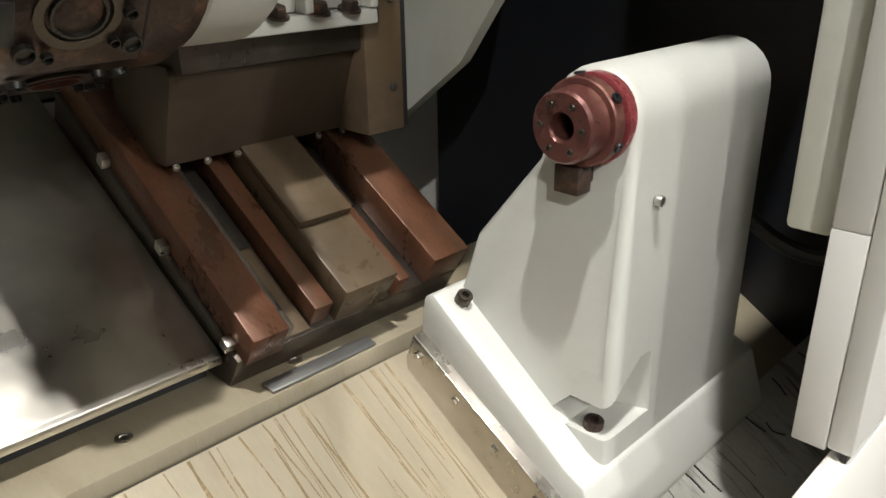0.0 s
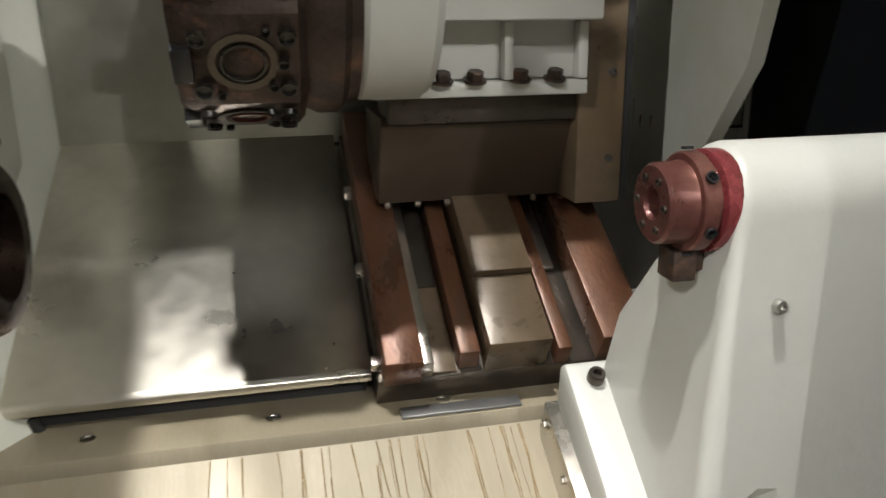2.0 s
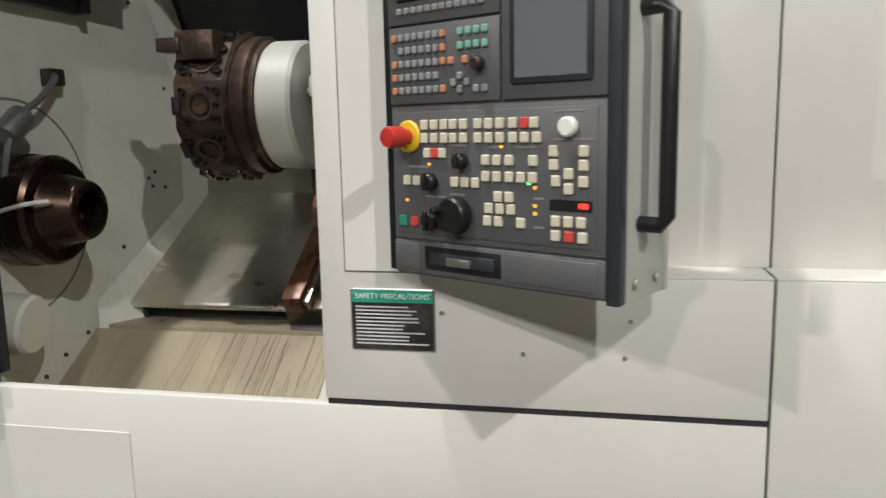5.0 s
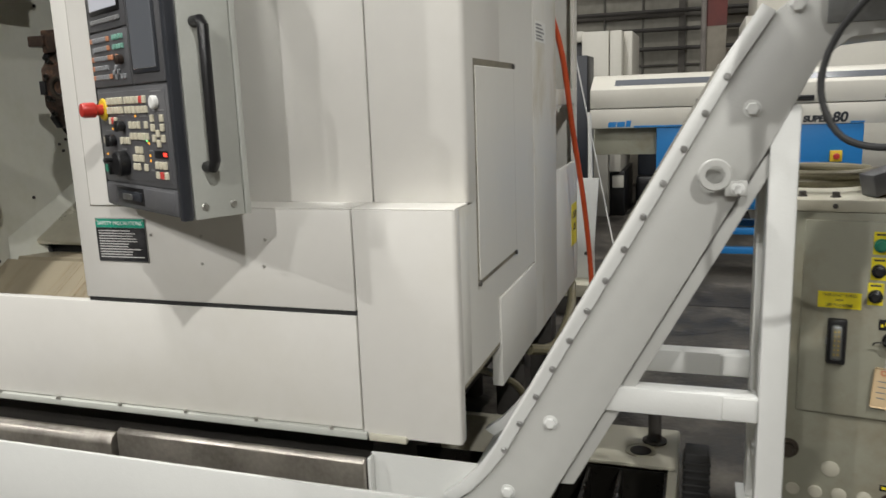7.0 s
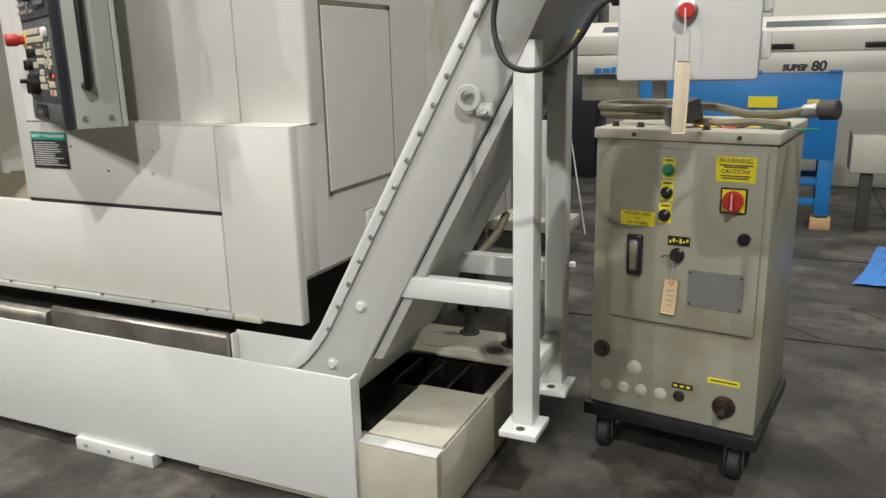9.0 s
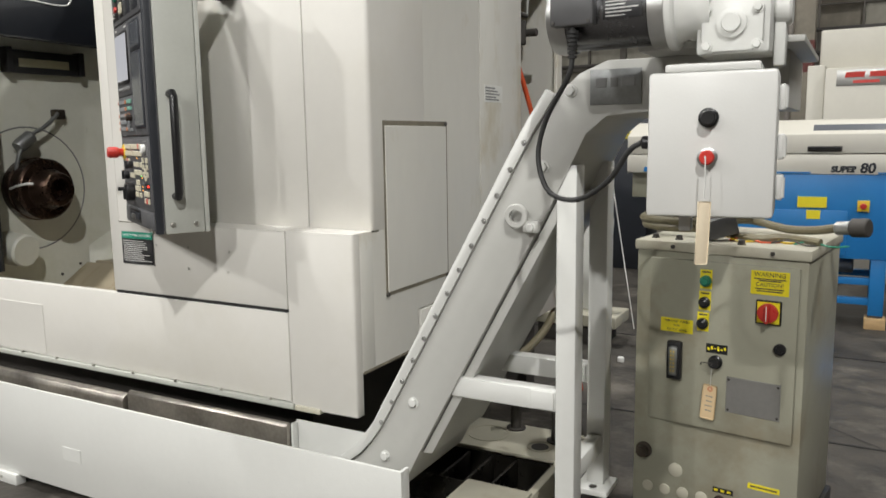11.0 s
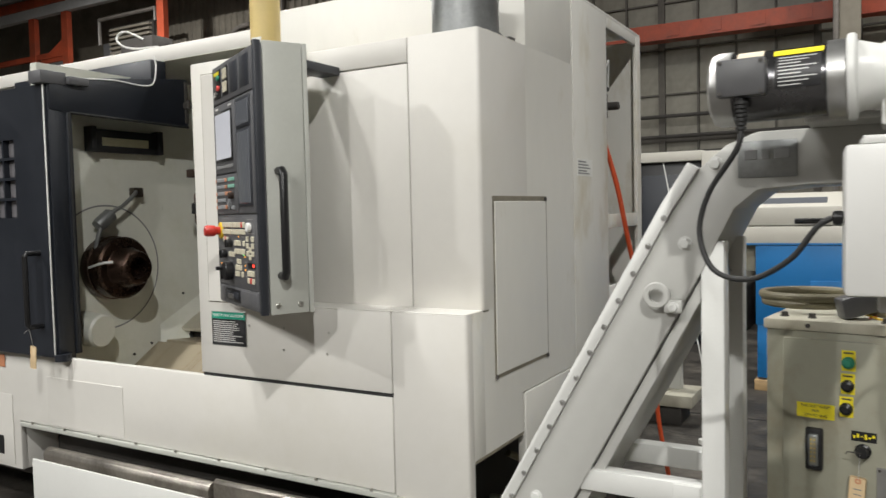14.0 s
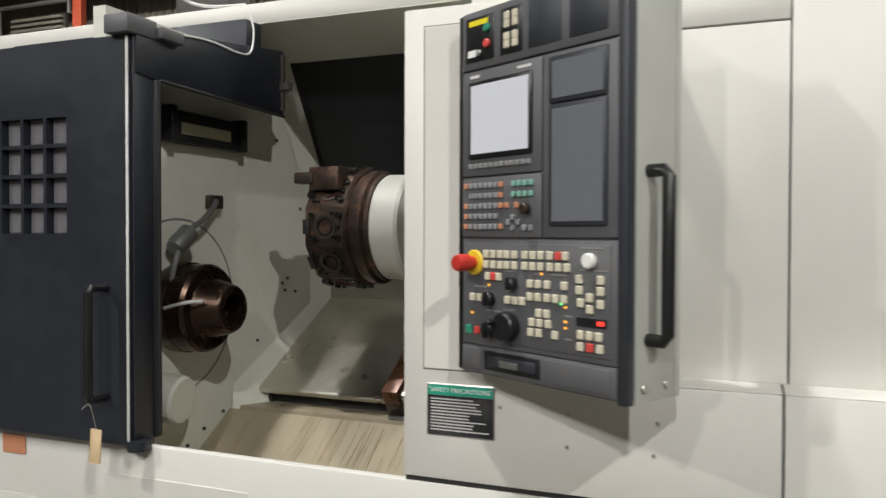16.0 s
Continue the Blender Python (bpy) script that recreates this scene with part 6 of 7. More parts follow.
def cabinet():
    K = empty("electrical_cabinet", cpt(0.30, 0.25, 0), "olive-grey electrical cabinet on black casters with labelled switches", "cabinet")
    part("body", cbox((-0.022, 0.0, 0.095), (0.550, 0.50, 0.998), 0.006), CABINET, K)
    part("top", cbox((-0.030, -0.008, 0.998), (0.558, 0.508, 1.032), 0.006), CABTOP, K, "dusty cream cabinet top")
    door = part("door", cbox((0.034, -0.016, 0.420), (0.527, -0.001, 0.976), 0.005), CABINET, K)
    f = -0.016
    for u in (0.11, 0.44):
        bm = B()
        cyl(bm, cpt(u, -0.008, 1.015), cpt(u, -0.013, 1.015), 0.007, 10)
        part("screw", bm, IRON, K)
    # pilot light and switches on yellow plates
    for u, z, m, n in ((0.232, 0.918, GREEN, "pilot_light"), (0.230, 0.848, BLACK, "push_button"), (0.226, 0.778, BLACK, "push_button")):
        part("legend_plate", cbox((u - 0.020, f - 0.002, z - 0.030), (u + 0.020, f, z + 0.032)), YELLOWLABEL, door)
        part("text_bar", cbox((u - 0.014, f - 0.0025, z + 0.022), (u + 0.014, f - 0.002, z + 0.027)), IRON, door)
        bm = B()
        lathe(bm, [(0, 0), (0, 0.018), (0.010, 0.018), (0.013, 0.014), (0.013, 0.0)], cpt(u, f - 0.002, z - 0.004), CN, 24)
        k = part(n, bm, m, door)
        bm = B()
        lathe(bm, [(0.013, 0), (0.013, 0.013), (0.019, 0.013), (0.022, 0.009), (0.022, 0)], cpt(u, f - 0.002, z - 0.004), CN, 20)
        part("button_cap", bm, m, door)
    part("warning_label", cbox((0.378, f - 0.0015, 0.888), (0.497, f, 0.962)), YELLOWLABEL, door)
    fm = lambda u, z: face_matrix(cpt(u, f - 0.002, z), CU, (0, 0, 1))
    words("WARNING", 0.019, fm(0.437, 0.950), IRON, "label_heading", door)
    words("CAUTION!", 0.017, fm(0.437, 0.919), IRON, "label_heading", door)
    for z, w in ((0.937, 0.10), (0.9315, 0.07), (0.906, 0.09), (0.899, 0.08)):
        part("text_bar", cbox((0.437 - w / 2, f - 0.002, z - 0.0018), (0.437 + w / 2, f - 0.0014, z + 0.0018)), IRON, door)
    part("unit_label", cbox((0.078, f - 0.0015, 0.732), (0.192, f, 0.778)), YELLOWLABEL, door)
    words("THIS UNIT WIRED", 0.0105, fm(0.135, 0.769), IRON, "label_heading", door)
    words("FOR", 0.0105, fm(0.135, 0.755), IRON, "label_heading", door)
    words("220 VAC 60HZ", 0.0105, fm(0.135, 0.741), IRON, "label_heading", door)
    # main switch
    part("switch_plate", cbox((0.398, f - 0.006, 0.796), (0.478, f, 0.872), 0.004), BLACK, door)
    part("switch_face", cbox((0.403, f - 0.0075, 0.801), (0.473, f - 0.006, 0.867)), YELLOWLABEL, door)
    bm = B()
    lathe(bm, [(0, 0), (0, 0.030), (0.012, 0.030), (0.014, 0.026), (0.014, 0)], cpt(0.438, f - 0.0075, 0.834), CN, 30)
    part("main_switch", bm, RED, door, "red rotary main switch")
    part("switch_lever", cbox((0.431, f - 0.034, 0.804), (0.445, f - 0.0215, 0.864), 0.004), RED, door)
    part("lever_mark", cbox((0.4365, f - 0.0352, 0.812), (0.4395, f - 0.034, 0.858)), PAPER, door)
    # multi-pin socket
    part("socket_frame", cbox((0.108, f - 0.022, 0.575), (0.160, f, 0.705), 0.006), BLACK, door)
    part("socket_insert", cbox((0.118, f - 0.030, 0.590), (0.150, f - 0.022, 0.690), 0.008), GALV, door)
    part("socket_core", cbox((0.124, f - 0.0315, 0.600), (0.144, f - 0.030, 0.680), 0.002), CABINET, door)
    for r in range(6):
        for c in range(2):
            bm = B()
            cyl(bm, cpt(0.129 + c * 0.010, f - 0.0315, 0.608 + r * 0.013), cpt(0.129 + c * 0.010, f - 0.036, 0.608 + r * 0.013), 0.0018, 6)
            part("pin", bm, YELLOW, door)
    part("latch", cbox((0.104, f - 0.012, 0.628), (0.110, f - 0.003, 0.652), 0.002), ALU, door)
    # warning strip and selector
    part("hazard_label", cbox((0.240, f - 0.0015, 0.680), (0.312, f, 0.710)), BLACK, door)
    for i in range(6):
        part("label_patch", cbox((0.245 + i * 0.011, f - 0.002, 0.688 + (i % 3) * 0.003), (0.252 + i * 0.011, f - 0.0014, 0.697 + (i % 2) * 0.006)), YELLOWLABEL, door)
    bm = B()
    lathe(bm, [(0, 0), (0, 0.022), (0.008, 0.022), (0.012, 0.017), (0.028, 0.016), (0.028, 0)], cpt(0.274, f, 0.652), CN, 22)
    part("selector", bm, BLACK, door)
    bm = B()
    tube(bm, [cpt(0.274, f - 0.028, 0.652), cpt(0.235, f - 0.024, 0.650), cpt(0.228, f - 0.016, 0.640)], 0.002, 6)
    part("wire", bm, IRON, door)
    bm = B()
    lathe(bm, [(0, 0), (0, 0.018), (0.006, 0.018), (0.008, 0.011), (0.003, 0.010), (0.003, 0)], cpt(0.478, f, 0.722), CN, 22)
    part("lock", bm, BLACK, door)
    part("blank_plate", cbox((0.312, f - 0.002, 0.492), (0.487, f, 0.610), 0.001, 1), ALU, door, "blank brushed metal plate")
    for u, z in ((0.320, 0.601), (0.479, 0.601), (0.320, 0.501), (0.479, 0.501)):
        bm = B()
        cyl(bm, cpt(u, f - 0.002, z), cpt(u, f - 0.005, z), 0.004, 8)
        part("rivet", bm, IRON, door)
    # tag on the selector
    tm = CM @ Matrix.Translation((0.262, f - 0.012, 0.575)) @ Matrix.Rotation(radians(4), 4, "Y")
    part("card_tag", box(B(), (-0.024, 0, -0.115), (0.024, 0.001, 0.0), 0.004, tm, 1), TAG, door)
    bm = B()
    tube(bm, [cpt(0.270, f - 0.028, 0.648), cpt(0.266, f - 0.02, 0.61), cpt(0.262, f - 0.012, 0.566)], 0.001, 5)
    part("tag_string", bm, LEGEND, door)
    bm = B()
    lathe(bm, [(0, 0.004), (0.0008, 0.004), (0.0008, 0.009), (0, 0.009)], cpt(0.262, f - 0.0125, 0.562), CN, 14)
    part("tag_eyelet", bm, KEYORANGE, door)
    for i in range(4):
        part("text_bar", box(B(), (-0.012 + 0.003 * (i % 2), -0.0006, -0.040 - i * 0.016), (0.012, 0, -0.037 - i * 0.016), 0, tm), DIM, door)
    # lower sheet
    bm = B()
    lathe(bm, [(0, 0), (0, 0.028), (0.006, 0.028), (0.008, 0.019), (0.030, 0.019), (0.030, 0.014), (0.034, 0.014), (0.034, 0)], cpt(0.020, 0, 0.294), CN, 22)
    part("pipe_stub", bm, DARKSTEEL, K)
    for u, z, r in ((0.140, 0.246, 0.024), (0.038, 0.166, 0.019), (0.102, 0.168, 0.019), (0.168, 0.170, 0.020), (0.236, 0.172, 0.020)):
        bm = B()
        lathe(bm, [(0, 0), (0, r), (0.003, r), (0.005, r * 0.85), (0.005, 0)], cpt(u, 0, z), CN, 24)
        part("hole_cap", bm, CABTOP, K)
    part("small_label", cbox((0.275, -0.0015, 0.204), (0.345, 0, 0.222)), BLACK, K)
    for i in range(3):
        part("label_patch", cbox((0.280 + i * 0.022, -0.002, 0.209), (0.293 + i * 0.022, -0.0014, 0.217)), YELLOWLABEL, K)
    bm = B()
    lathe(bm, [(0, 0), (0, 0.018), (0.004, 0.018), (0.006, 0.012), (0.012, 0.011), (0.012, 0)], cpt(0.300, 0, 0.178), CN, 18)
    part("reset_button", bm, BROWN, K)
    part("strip_label", cbox((0.392, -0.0015, 0.246), (0.495, 0, 0.264)), YELLOWLABEL, K)
    part("text_bar", cbox((0.400, -0.002, 0.253), (0.487, -0.0014, 0.258)), IRON, K)
    bm = B()
    lathe(bm, [(0, 0), (0, 0.036), (0.004, 0.036), (0.006, 0.030), (0.006, 0.022), (0.022, 0.020), (0.022, 0)], cpt(0.450, 0, 0.173), CN, 26)
    part("outlet", bm, BROWN, K)
    bm = B()
    cyl(bm, cpt(0.450, -0.02, 0.169), cpt(0.450, -0.045, 0.155), 0.012, 14, 0.003)
    part("outlet_plug", bm, DARKSTEEL, K)
    # frame and casters
    part("base_frame", cbox((-0.037, -0.020, 0.050), (0.565, 0.52, 0.094), 0.003), BLACK, K)
    for u, v in ((0.032, 0.03), (0.492, 0.03), (0.032, 0.46), (0.492, 0.46)):
        bm = B()
        box(bm, (u - 0.030, v - 0.03, 0.034), (u + 0.030, v + 0.03, 0.050), 0.003, CM)
        box(bm, (u - 0.032, v - 0.02, -0.035), (u - 0.026, v + 0.02, 0.034), 0.002, CM)
        box(bm, (u + 0.026, v - 0.02, -0.035), (u + 0.032, v + 0.02, 0.034), 0.002, CM)
        ca = part("caster", bm, IRON, K)
        bm = B()
        lathe(bm, [(-0.022, 0.018), (-0.022, 0.044), (-0.016, 0.050), (0.016, 0.050), (0.022, 0.044), (0.022, 0.018), (-0.022, 0.018)], cpt(u, v, FZ + 0.0505), CU, 28)
        part("wheel", bm, RUBBER, ca)
    # things lying on the top
    bm = B()
    pts = []
    for i in range(40):
        a = i / 40 * 2 * math.pi * 2
        pts.append(cpt(0.05 + (0.15 + 0.01 * (i > 20)) * math.cos(a), 0.28 + 0.14 * math.sin(a), 1.060 + 0.022 * (i > 20)))
    pts += [cpt(0.27, 0.36, 1.075), cpt(0.40, 0.32, 1.055), cpt(0.51, 0.27, 1.062), cpt(0.575, 0.25, 1.075)]
    tube(bm, pts, 0.0145, 10, 3)
    h = solid("flexible_conduit", bm, CONDUIT, "coiled olive flexible conduit lying on the cabinet top", "conduit")
    for p0, p1, r, m in ((cpt(0.575, 0.25, 1.075), cpt(0.625, 0.235, 1.080), 0.022, GALV), (cpt(0.625, 0.235, 1.080), cpt(0.680, 0.22, 1.084), 0.030, IRON)):
        bm = B()
        cyl(bm, p0, p1, r, 16, 0.004)
        o = new("plug", mesh_of("plug", bm, m))
        o.parent = h
    bm = B()
    box(bm, (-0.055, -0.035, -0.030), (0.055, 0.035, 0.034), 0.006, CM @ Matrix.Translation((0.235, 0.09, 1.075)) @ Matrix.Rotation(radians(32), 4, "Z") @ Matrix.Rotation(radians(-14), 4, "Y"))
    solid("connector_housing", bm, PLASTICGREY, "grey multi-pin connector housing lying on the cabinet", "connector")
    bm = B()
    tube(bm, [cpt(0.27, 0.12, 1.052), cpt(0.36, 0.10, 1.046), cpt(0.45, 0.13, 1.05), cpt(0.56, 0.09, 1.046)], 0.012, 8)
    solid("cable_end", bm, CONDUIT, "short dark cable end lying on the cabinet", "cable")
    rnd = random.Random(11)
    for i, m in enumerate((YELLOW, HOSE, YELLOW, IRON, GREEN)):
        bm = B()
        u, v = 0.20 + i * 0.07, 0.06 + rnd.uniform(0, 0.06)
        tube(bm, [cpt(u, v, 1.036), cpt(u + 0.05, v + 0.02, 1.045), cpt(u + 0.11, v - 0.01, 1.036), cpt(u + 0.16, v + 0.02, 1.037)], 0.003, 6)
        solid("wire_scrap", bm, m, "loose coloured wire end lying on the cabinet", "wire", "loose wires")
    for u, v in ((0.11, 0.05), (0.33, 0.03), (0.02, 0.06)):
        bm = B()
        hexhead(bm, cpt(u, v, 1.032), (0, 0, 1), 0.010, 0.012)
        solid("loose_nut", bm, IRON, "dark nut lying on the cabinet top", "nut", "loose nuts")


cabinet()


# ---- bar feeder and machines behind ----
def bar_feeder():
    F = empty("bar_feeder", (4.5, 4.9, 0), "long cream and blue bar feeder standing on wooden blocks", "bar feeder")
    y0, x0, x1 = 4.52, 2.20, 6.6
    bm = B()
    prism(bm, [(y0, 1.07), (y0, 1.215), (y0 + 0.55, 1.215), (y0 + 0.55, 1.07)], "x", x0, x1, 0.004)
    part("lower_casing", bm, CREAM, F)
    bm = B()
    prism(bm, [(y0, 1.222), (y0, 1.365), (y0 + 0.20, 1.465), (y0 + 0.30, 1.475), (y0 + 0.55, 1.40), (y0 + 0.55, 1.222)], "x", x0, x1, 0.006)
    lid = part("lid", bm, CREAM, F)
    sl = Vector((0, 0.20, 0.10)).normalized()
    nn = Vector((0, -0.10, 0.20)).normalized()
    for a, b in ((2.38, 3.20), (3.58, 4.40), (4.78, 5.60)):
        bm = B()
        m = Matrix(((1, 0, 0, 0), (0, sl.y, nn.y, y0), (0, sl.z, nn.z, 1.365), (0, 0, 0, 1)))
        box(bm, (a, 0.055, -0.004), (b, 0.15, 0.003), 0.001, m, 1)
        part("sight_window", bm, WINDOWPANE, lid)
    for a in (2.99, 3.56, 4.24, 4.81, 5.4):
        bm = B()
        tube(bm, [(a, y0, 1.262), (a, y0 - 0.035, 1.262), (a + 0.21, y0 - 0.035, 1.262), (a + 0.21, y0, 1.262)], 0.013, 8, 1, True)
        part("handle", bm, BLACK, lid)
        bm = B()
        box(bm, (a - 0.01, y0 - 0.003, 1.235), (a + 0.22, y0, 1.275), 0.002)
        part("handle_plate", bm, IRON, lid)
    for a, b in ((2.53, 3.58), (4.02, 4.11)):
        bm = B()
        box(bm, (a, y0 - 0.002, 1.072), (b, y0, 1.086))
        part("blue_stripe", bm, BLUE, F)
    for a, b, z0, z1, m in ((2.335, 2.395, 1.078, 1.118, BLUE), (2.402, 2.462, 1.078, 1.118, BLUE), (2.469, 2.505, 1.078, 1.126, BLUE)):
        bm = B()
        prism(bm, [(a, z0), (b, z0), (b + 0.008, z1), (a + 0.008, z1)], "y", y0 - 0.003, y0)
        part("letter_bar", bm, m, F)
    for text, size, x, z in (("SUPER", 0.060, 3.80, 1.104), ("80", 0.098, 3.955, 1.112)):
        words(text, size, face_matrix((x, y0 - 0.002, z), (1, 0, 0), (0.12, 0, 1)), NAVY, "model_word", F, bold=0.0035)
    bm = B()
    box(bm, (2.70, y0 + 0.01, 0.445), (4.112, y0 + 0.50, 1.068), 0.006)
    part("blue_cabinet", bm, BLUE, F)
    bm = B()
    box(bm, (3.09, y0 - 0.002, 0.465), (3.84, y0 + 0.01, 0.80), 0.004)
    part("blue_door", bm, BLUE, F)
    for a, b, z0, z1 in ((3.50, 3.70, 0.80 + 0.02, 0.90), (3.565, 3.66, 0.735, 0.80)):
        bm = B()
        box(bm, (a, y0 - 0.004, z0), (b, y0 + 0.008, z1))
        part("yellow_label", bm, YELLOWLABEL, F)
    bm = B()
    box(bm, (3.90, y0 - 0.02, 0.80), (3.98, y0 + 0.01, 0.88), 0.004)
    sw = part("switch_box", bm, YELLOW, F)
    bm = B()
    cyl(bm, (3.94, y0 - 0.045, 0.84), (3.94, y0 - 0.02, 0.84), 0.022, 18, 0.004)
    part("switch_knob", bm, RED, F)
    for x in (2.71, 4.01):
        for y in (y0 + 0.02, y0 + 0.42):
            bm = B()
            box(bm, (x, y, 0.025), (x + 0.10, y + 0.08, 0.445), 0.004)
            part("leg", bm, BLUE, F)
            bm = B()
            cyl(bm, (x + 0.05, y + 0.04, 0.010), (x + 0.05, y + 0.04, 0.025), 0.05, 14)
            part("foot", bm, IRON, F)
    for z, y in ((0.25, 0.03), (0.10, 0.03), (0.25, 0.44)):
        bm = B()
        box(bm, (2.81, y0 + y, z), (4.01, y0 + y + 0.06, z + 0.05), 0.003)
        part("tie_bar", bm, BLUE, F)
    bm = B()
    box(bm, (2.22, y0 + 0.1, 0.86), (2.70, y0 + 0.50, 1.068), 0.004)
    part("nose_housing", bm, CABINET, F)
    bm = B()
    prism(bm, [(3.0, 0.14), (3.14, 0.14), (3.25, 0.44), (3.12, 0.44)], "y", y0 + 0.2, y0 + 0.36, 0.004)
    part("red_strut", bm, REDIRON, F)
    bm = B()
    cyl(bm, (3.45, y0 + 0.25, 0.375), (3.9, y0 + 0.25, 0.375), 0.07, 18, 0.01)
    part("air_tank", bm, GALV, F)
    bm = B()
    box(bm, (4.22, y0 + 0.03, 0.355), (6.2, y0 + 0.42, 0.625), 0.008)
    part("oil_tray", bm, CABTOP, F, "pale grey oil tray under the feeder")
    for x in (4.3, 6.0):
        bm = B()
        box(bm, (x, y0 + 0.08, FZ), (x + 0.08, y0 + 0.16, 0.354), 0.003)
        part("tray_leg", bm, IRON, F)
    for x in (2.76, 4.06):
        bm = B()
        box(bm, (x - 0.07, y0, FZ), (x + 0.07, y0 + 0.14, 0.009), 0.004)
        solid("wooden_block", bm, WOOD, "pale sawn pine block under a machine foot", "block", "blocks under the feeder")


def far_machines():
    M = empty("white_machine", (4.6, 7.2, 0), "cream turning machine with a grey name plate far behind", "machine")
    bm = B()
    box(bm, (3.56, 6.5, FZ), (5.6, 8.2, 1.98), 0.02)
    part("housing", bm, CREAM, M)
    bm = B()
    box(bm, (3.50, 6.7, 1.98), (5.6, 8.2, 2.36), 0.02)
    part("hood", bm, CREAM, M)
    bm = B()
    box(bm, (3.40, 6.62, 0.2), (3.555, 8.0, 2.02), 0.01)
    part("side_cover", bm, CREAM, M)
    bm = B()
    box(bm, (3.66, 6.492, 1.81), (4.18, 6.5, 1.955), 0.002)
    sg = part("name_plate", bm, ALU, M)
    for i, (a, b) in enumerate(((3.73, 3.90), (3.93, 4.10))):
        bm = B()
        prism(bm, [(a, 1.885), (b - 0.01, 1.885), (b, 1.935), (a + 0.01, 1.935)], "y", 6.487, 6.492)
        part("letter_bar", bm, RED, sg)
    bm = B()
    box(bm, (3.80, 6.488, 1.83), (4.02, 6.492, 1.858))
    part("letter_bar", bm, KEYRED, sg)
    bm = B()
    box(bm, (4.75, 6.60, 2.02), (5.5, 6.70, 2.32), 0.01)
    part("dark_window", bm, BLACK, M)
    W = empty("white_cabinet_machine", (1.8, 7.8, 0), "cream machine with open dark front far behind", "machine")
    bm = B()
    box(bm, (1.72, 7.4, FZ), (2.02, 8.6, 2.02), 0.01)
    part("side_panel", bm, CREAM, W)
    bm = B()
    box(bm, (2.03, 7.4, 0.45), (2.16, 8.6, 2.02), 0.01)
    box(bm, (2.16, 7.6, 1.1), (2.26, 8.6, 2.02), 0.01)
    part("side_panel", bm, CREAM, W)
    bm = B()
    box(bm, (2.03, 7.5, FZ), (2.20, 8.6, 0.447), 0.01)
    part("plinth", bm, BLACK, W)
    bm = B()
    box(bm, (2.06, 7.44, 0.26), (2.19, 7.498, 0.40), 0.012)
    part("junction_box", bm, CREAM, W)
    # closed black box, painted for the shade inside the open front
    bm = B()
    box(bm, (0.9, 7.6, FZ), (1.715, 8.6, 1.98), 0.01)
    part("shaded_opening", bm, BLACK, W)
    bm = B()
    box(bm, (0.88, 7.5, 1.92), (1.72, 8.6, 2.04), 0.01)
    part("roof", bm, CREAM, W)
    D = empty("navy_cabinet", (1.6, 6.6, 0), "dark navy cabinet with a yellow warning label", "cabinet")
    bm = B()
    box(bm, (1.30, 6.4, FZ), (1.92, 6.9, 1.72), 0.008)
    part("body", bm, NAVY, D)
    bm = B()
    box(bm, (1.56, 6.392, 1.34), (1.80, 6.4, 1.46))
    lb = part("warning_label", bm, YELLOWLABEL, D)
    for z in (1.425, 1.395, 1.365):
        bm = B()
        box(bm, (1.60, 6.389, z - 0.006), (1.77, 6.392, z + 0.006))
        part("text_bar", bm, IRON, lb)
    # made-up dark machine, put in for the shade beyond the bar feeder
    K = empty("dark_fill_boxes", (2.6, 8.3, 0), "black and navy boxes added for the shaded dark behind the bar feeder", "machine")
    bm = B()
    box(bm, (2.28, 8.0, FZ), (2.95, 8.7, 0.34), 0.05)
    part("base", bm, BLACK, K)
    bm = B()
    box(bm, (2.30, 8.05, 0.342), (2.95, 8.7, 1.05), 0.02)
    part("body", bm, NAVY, K)
    # white stand on a low base
    L = empty("machine_stand", (2.2, 3.45, 0), "white drilled steel stand on a low cream base behind the lathe", "stand")
    bm = B()
    box(bm, (1.85, 3.25, 0.05), (2.48, 3.60, 0.13), 0.006)
    part("base", bm, CABTOP, L)
    bm = B()
    prism(bm, [(2.02, 0.131), (2.36, 0.131), (2.40, 0.80), (2.22, 0.80)], "y", 3.44, 3.462, 0.003)
    pl = part("plate", bm, CONVWHITE, L)
    for z in (0.30, 0.46):
        bm = B()
        cyl(bm, (2.32, 3.4385, z), (2.32, 3.4398, z), 0.014, 12)
        part("bolt_hole", bm, IRON, pl)
    bm = B()
    prism(bm, [(2.335, 0.131), (2.372, 0.131), (2.345, 1.22), (2.325, 1.22)], "y", 3.463, 3.50, 0.003)
    part("post", bm, CONVWHITE, L)
    bm = B()
    box(bm, (1.9, 3.28, FZ), (2.40, 3.56, 0.049), 0.003)
    part("skid", bm, IRON, L)
    # hose and cord
    bm = B()
    tube(bm, [(2.40, 1.72, 1.72), (2.455, 1.75, 1.50), (2.475, 1.88, 1.20), (2.50, 2.05, 0.85), (2.515, 2.16, 0.55), (2.53, 2.20, 0.25), (2.57, 2.24, -0.06)], 0.012, 10)
    solid("air_hose", bm, HOSE, "orange rubber air hose hanging from the lathe bay", "hose")
    bm = B()
    tube(bm, [(2.18, 3.77, 1.70), (2.39, 3.57, 0.8), (2.57, 3.40, 0.03)], 0.005, 6)
    solid("pull_cord", bm, LEGEND, "thin pale cord hanging beside the white stand", "cord")
    bm = B()
    cyl(bm, (2.61, 2.92, FZ), (2.61, 2.92, -0.04), 0.022, 14, 0.005)
    solid("bottle_top", bm, PAPER, "small white plastic bottle top lying on the floor", "litter")


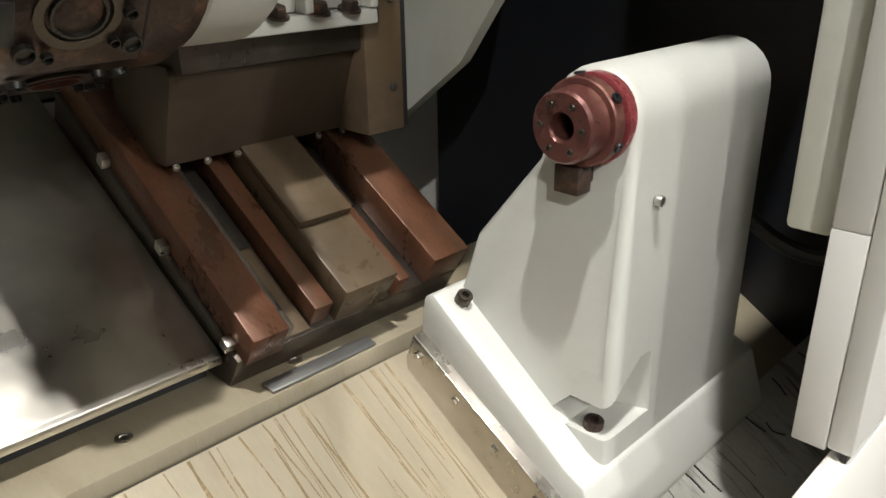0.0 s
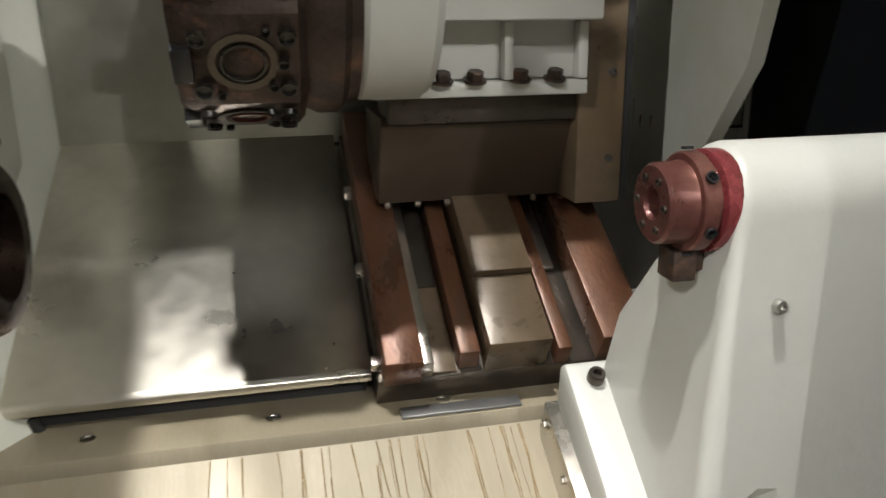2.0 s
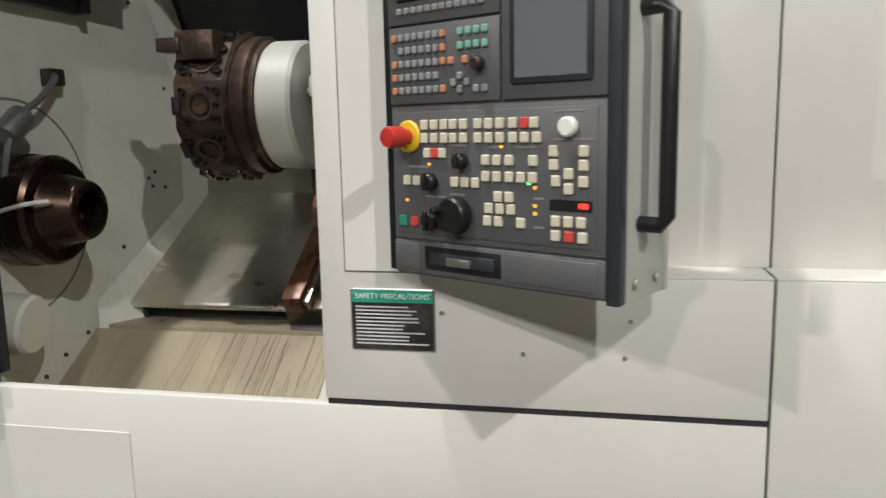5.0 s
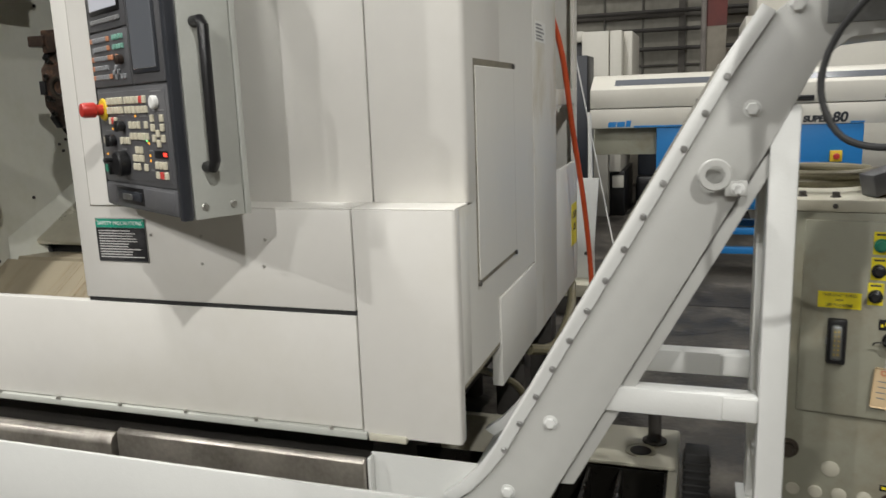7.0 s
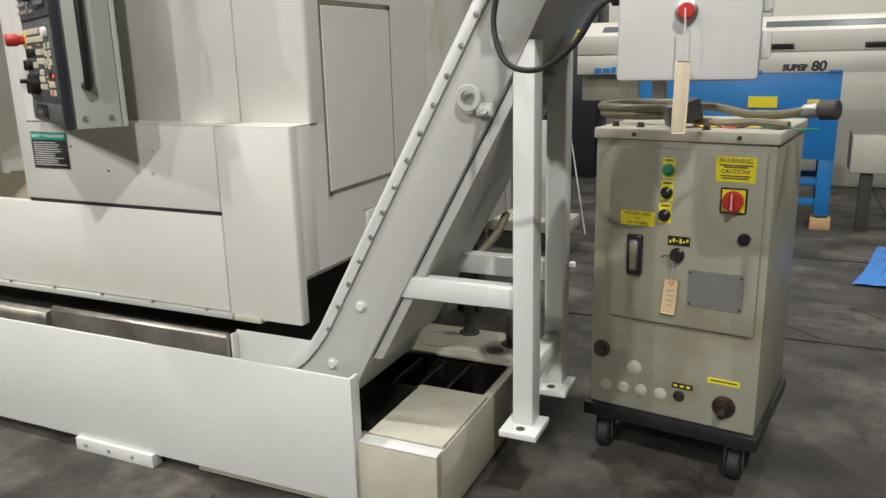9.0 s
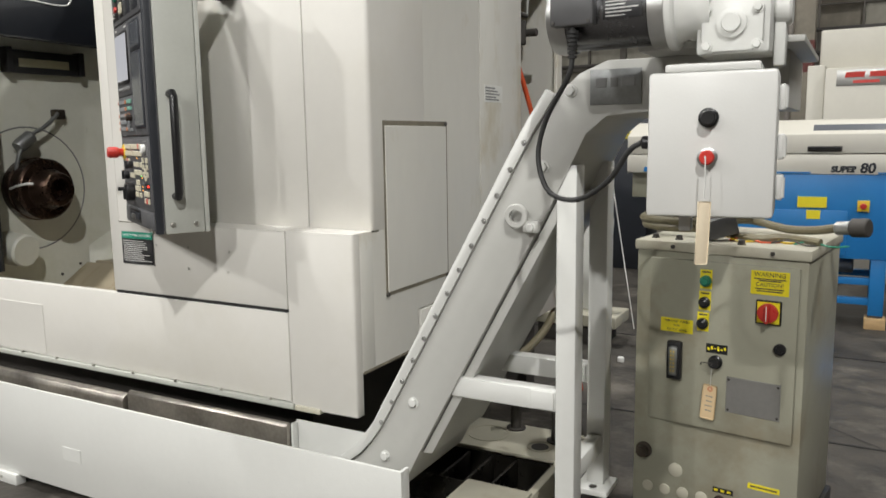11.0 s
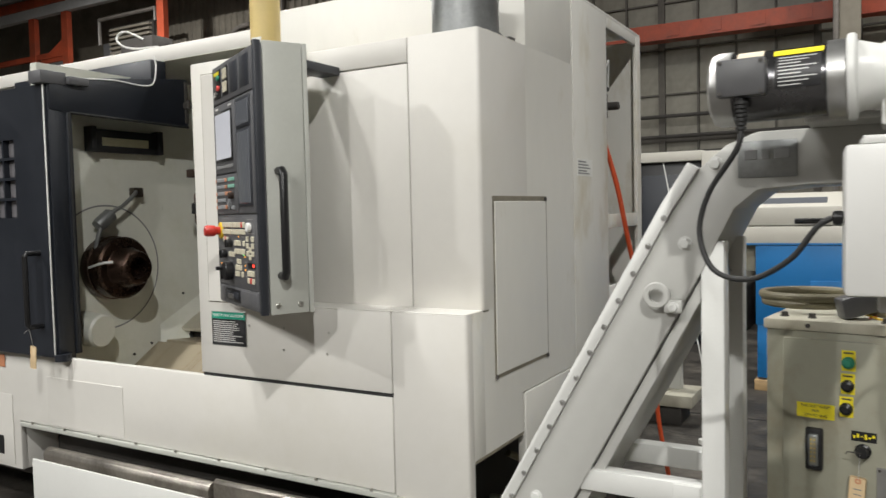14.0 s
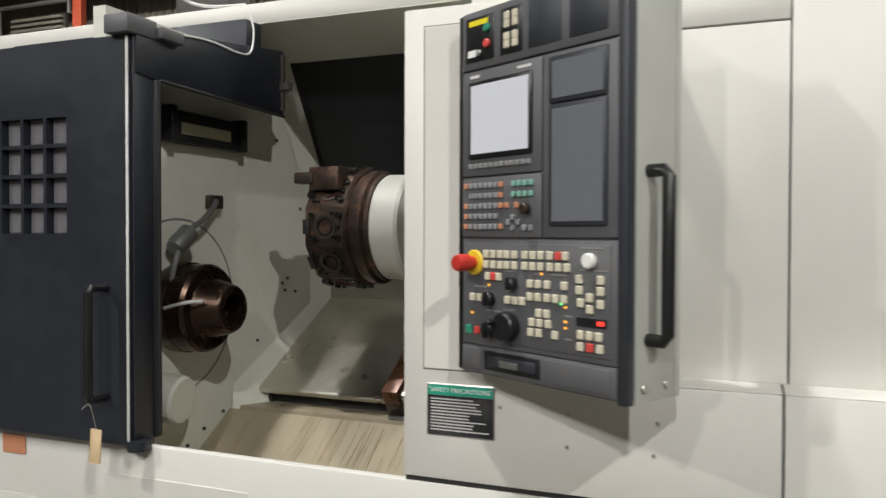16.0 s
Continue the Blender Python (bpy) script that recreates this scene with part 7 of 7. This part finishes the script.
def blue_sheet():
    """A creased blue plastic sheet lying on the concrete."""
    bm = B()
    rnd = random.Random(17)
    n = 14
    grid = []
    for i in range(n + 1):
        row = []
        for j in range(n + 1):
            u, v = i / n, j / n
            x = 4.20 + 0.85 * u + 0.22 * v + 0.012 * math.sin(5 * v)
            y = 3.08 + 0.95 * v - 0.12 * u + 0.012 * math.sin(6 * u)
            row.append(bm.verts.new((x, y, FZ + 0.006 + 0.012 * abs(math.sin(4.1 * u + 2.2 * v)) + rnd.uniform(0, 0.006))))
        grid.append(row)
    for i in range(n):
        for j in range(n):
            bm.faces.new((grid[i][j], grid[i + 1][j], grid[i + 1][j + 1], grid[i][j + 1]))
    solid("plastic_sheet", bm, mat("blue_plastic_sheet", (0.05, 0.22, 0.62), 0.3, vary=0.12, scale=6), "creased bright blue plastic sheet lying on the floor", "plastic sheet")


bar_feeder()
far_machines()
blue_sheet()
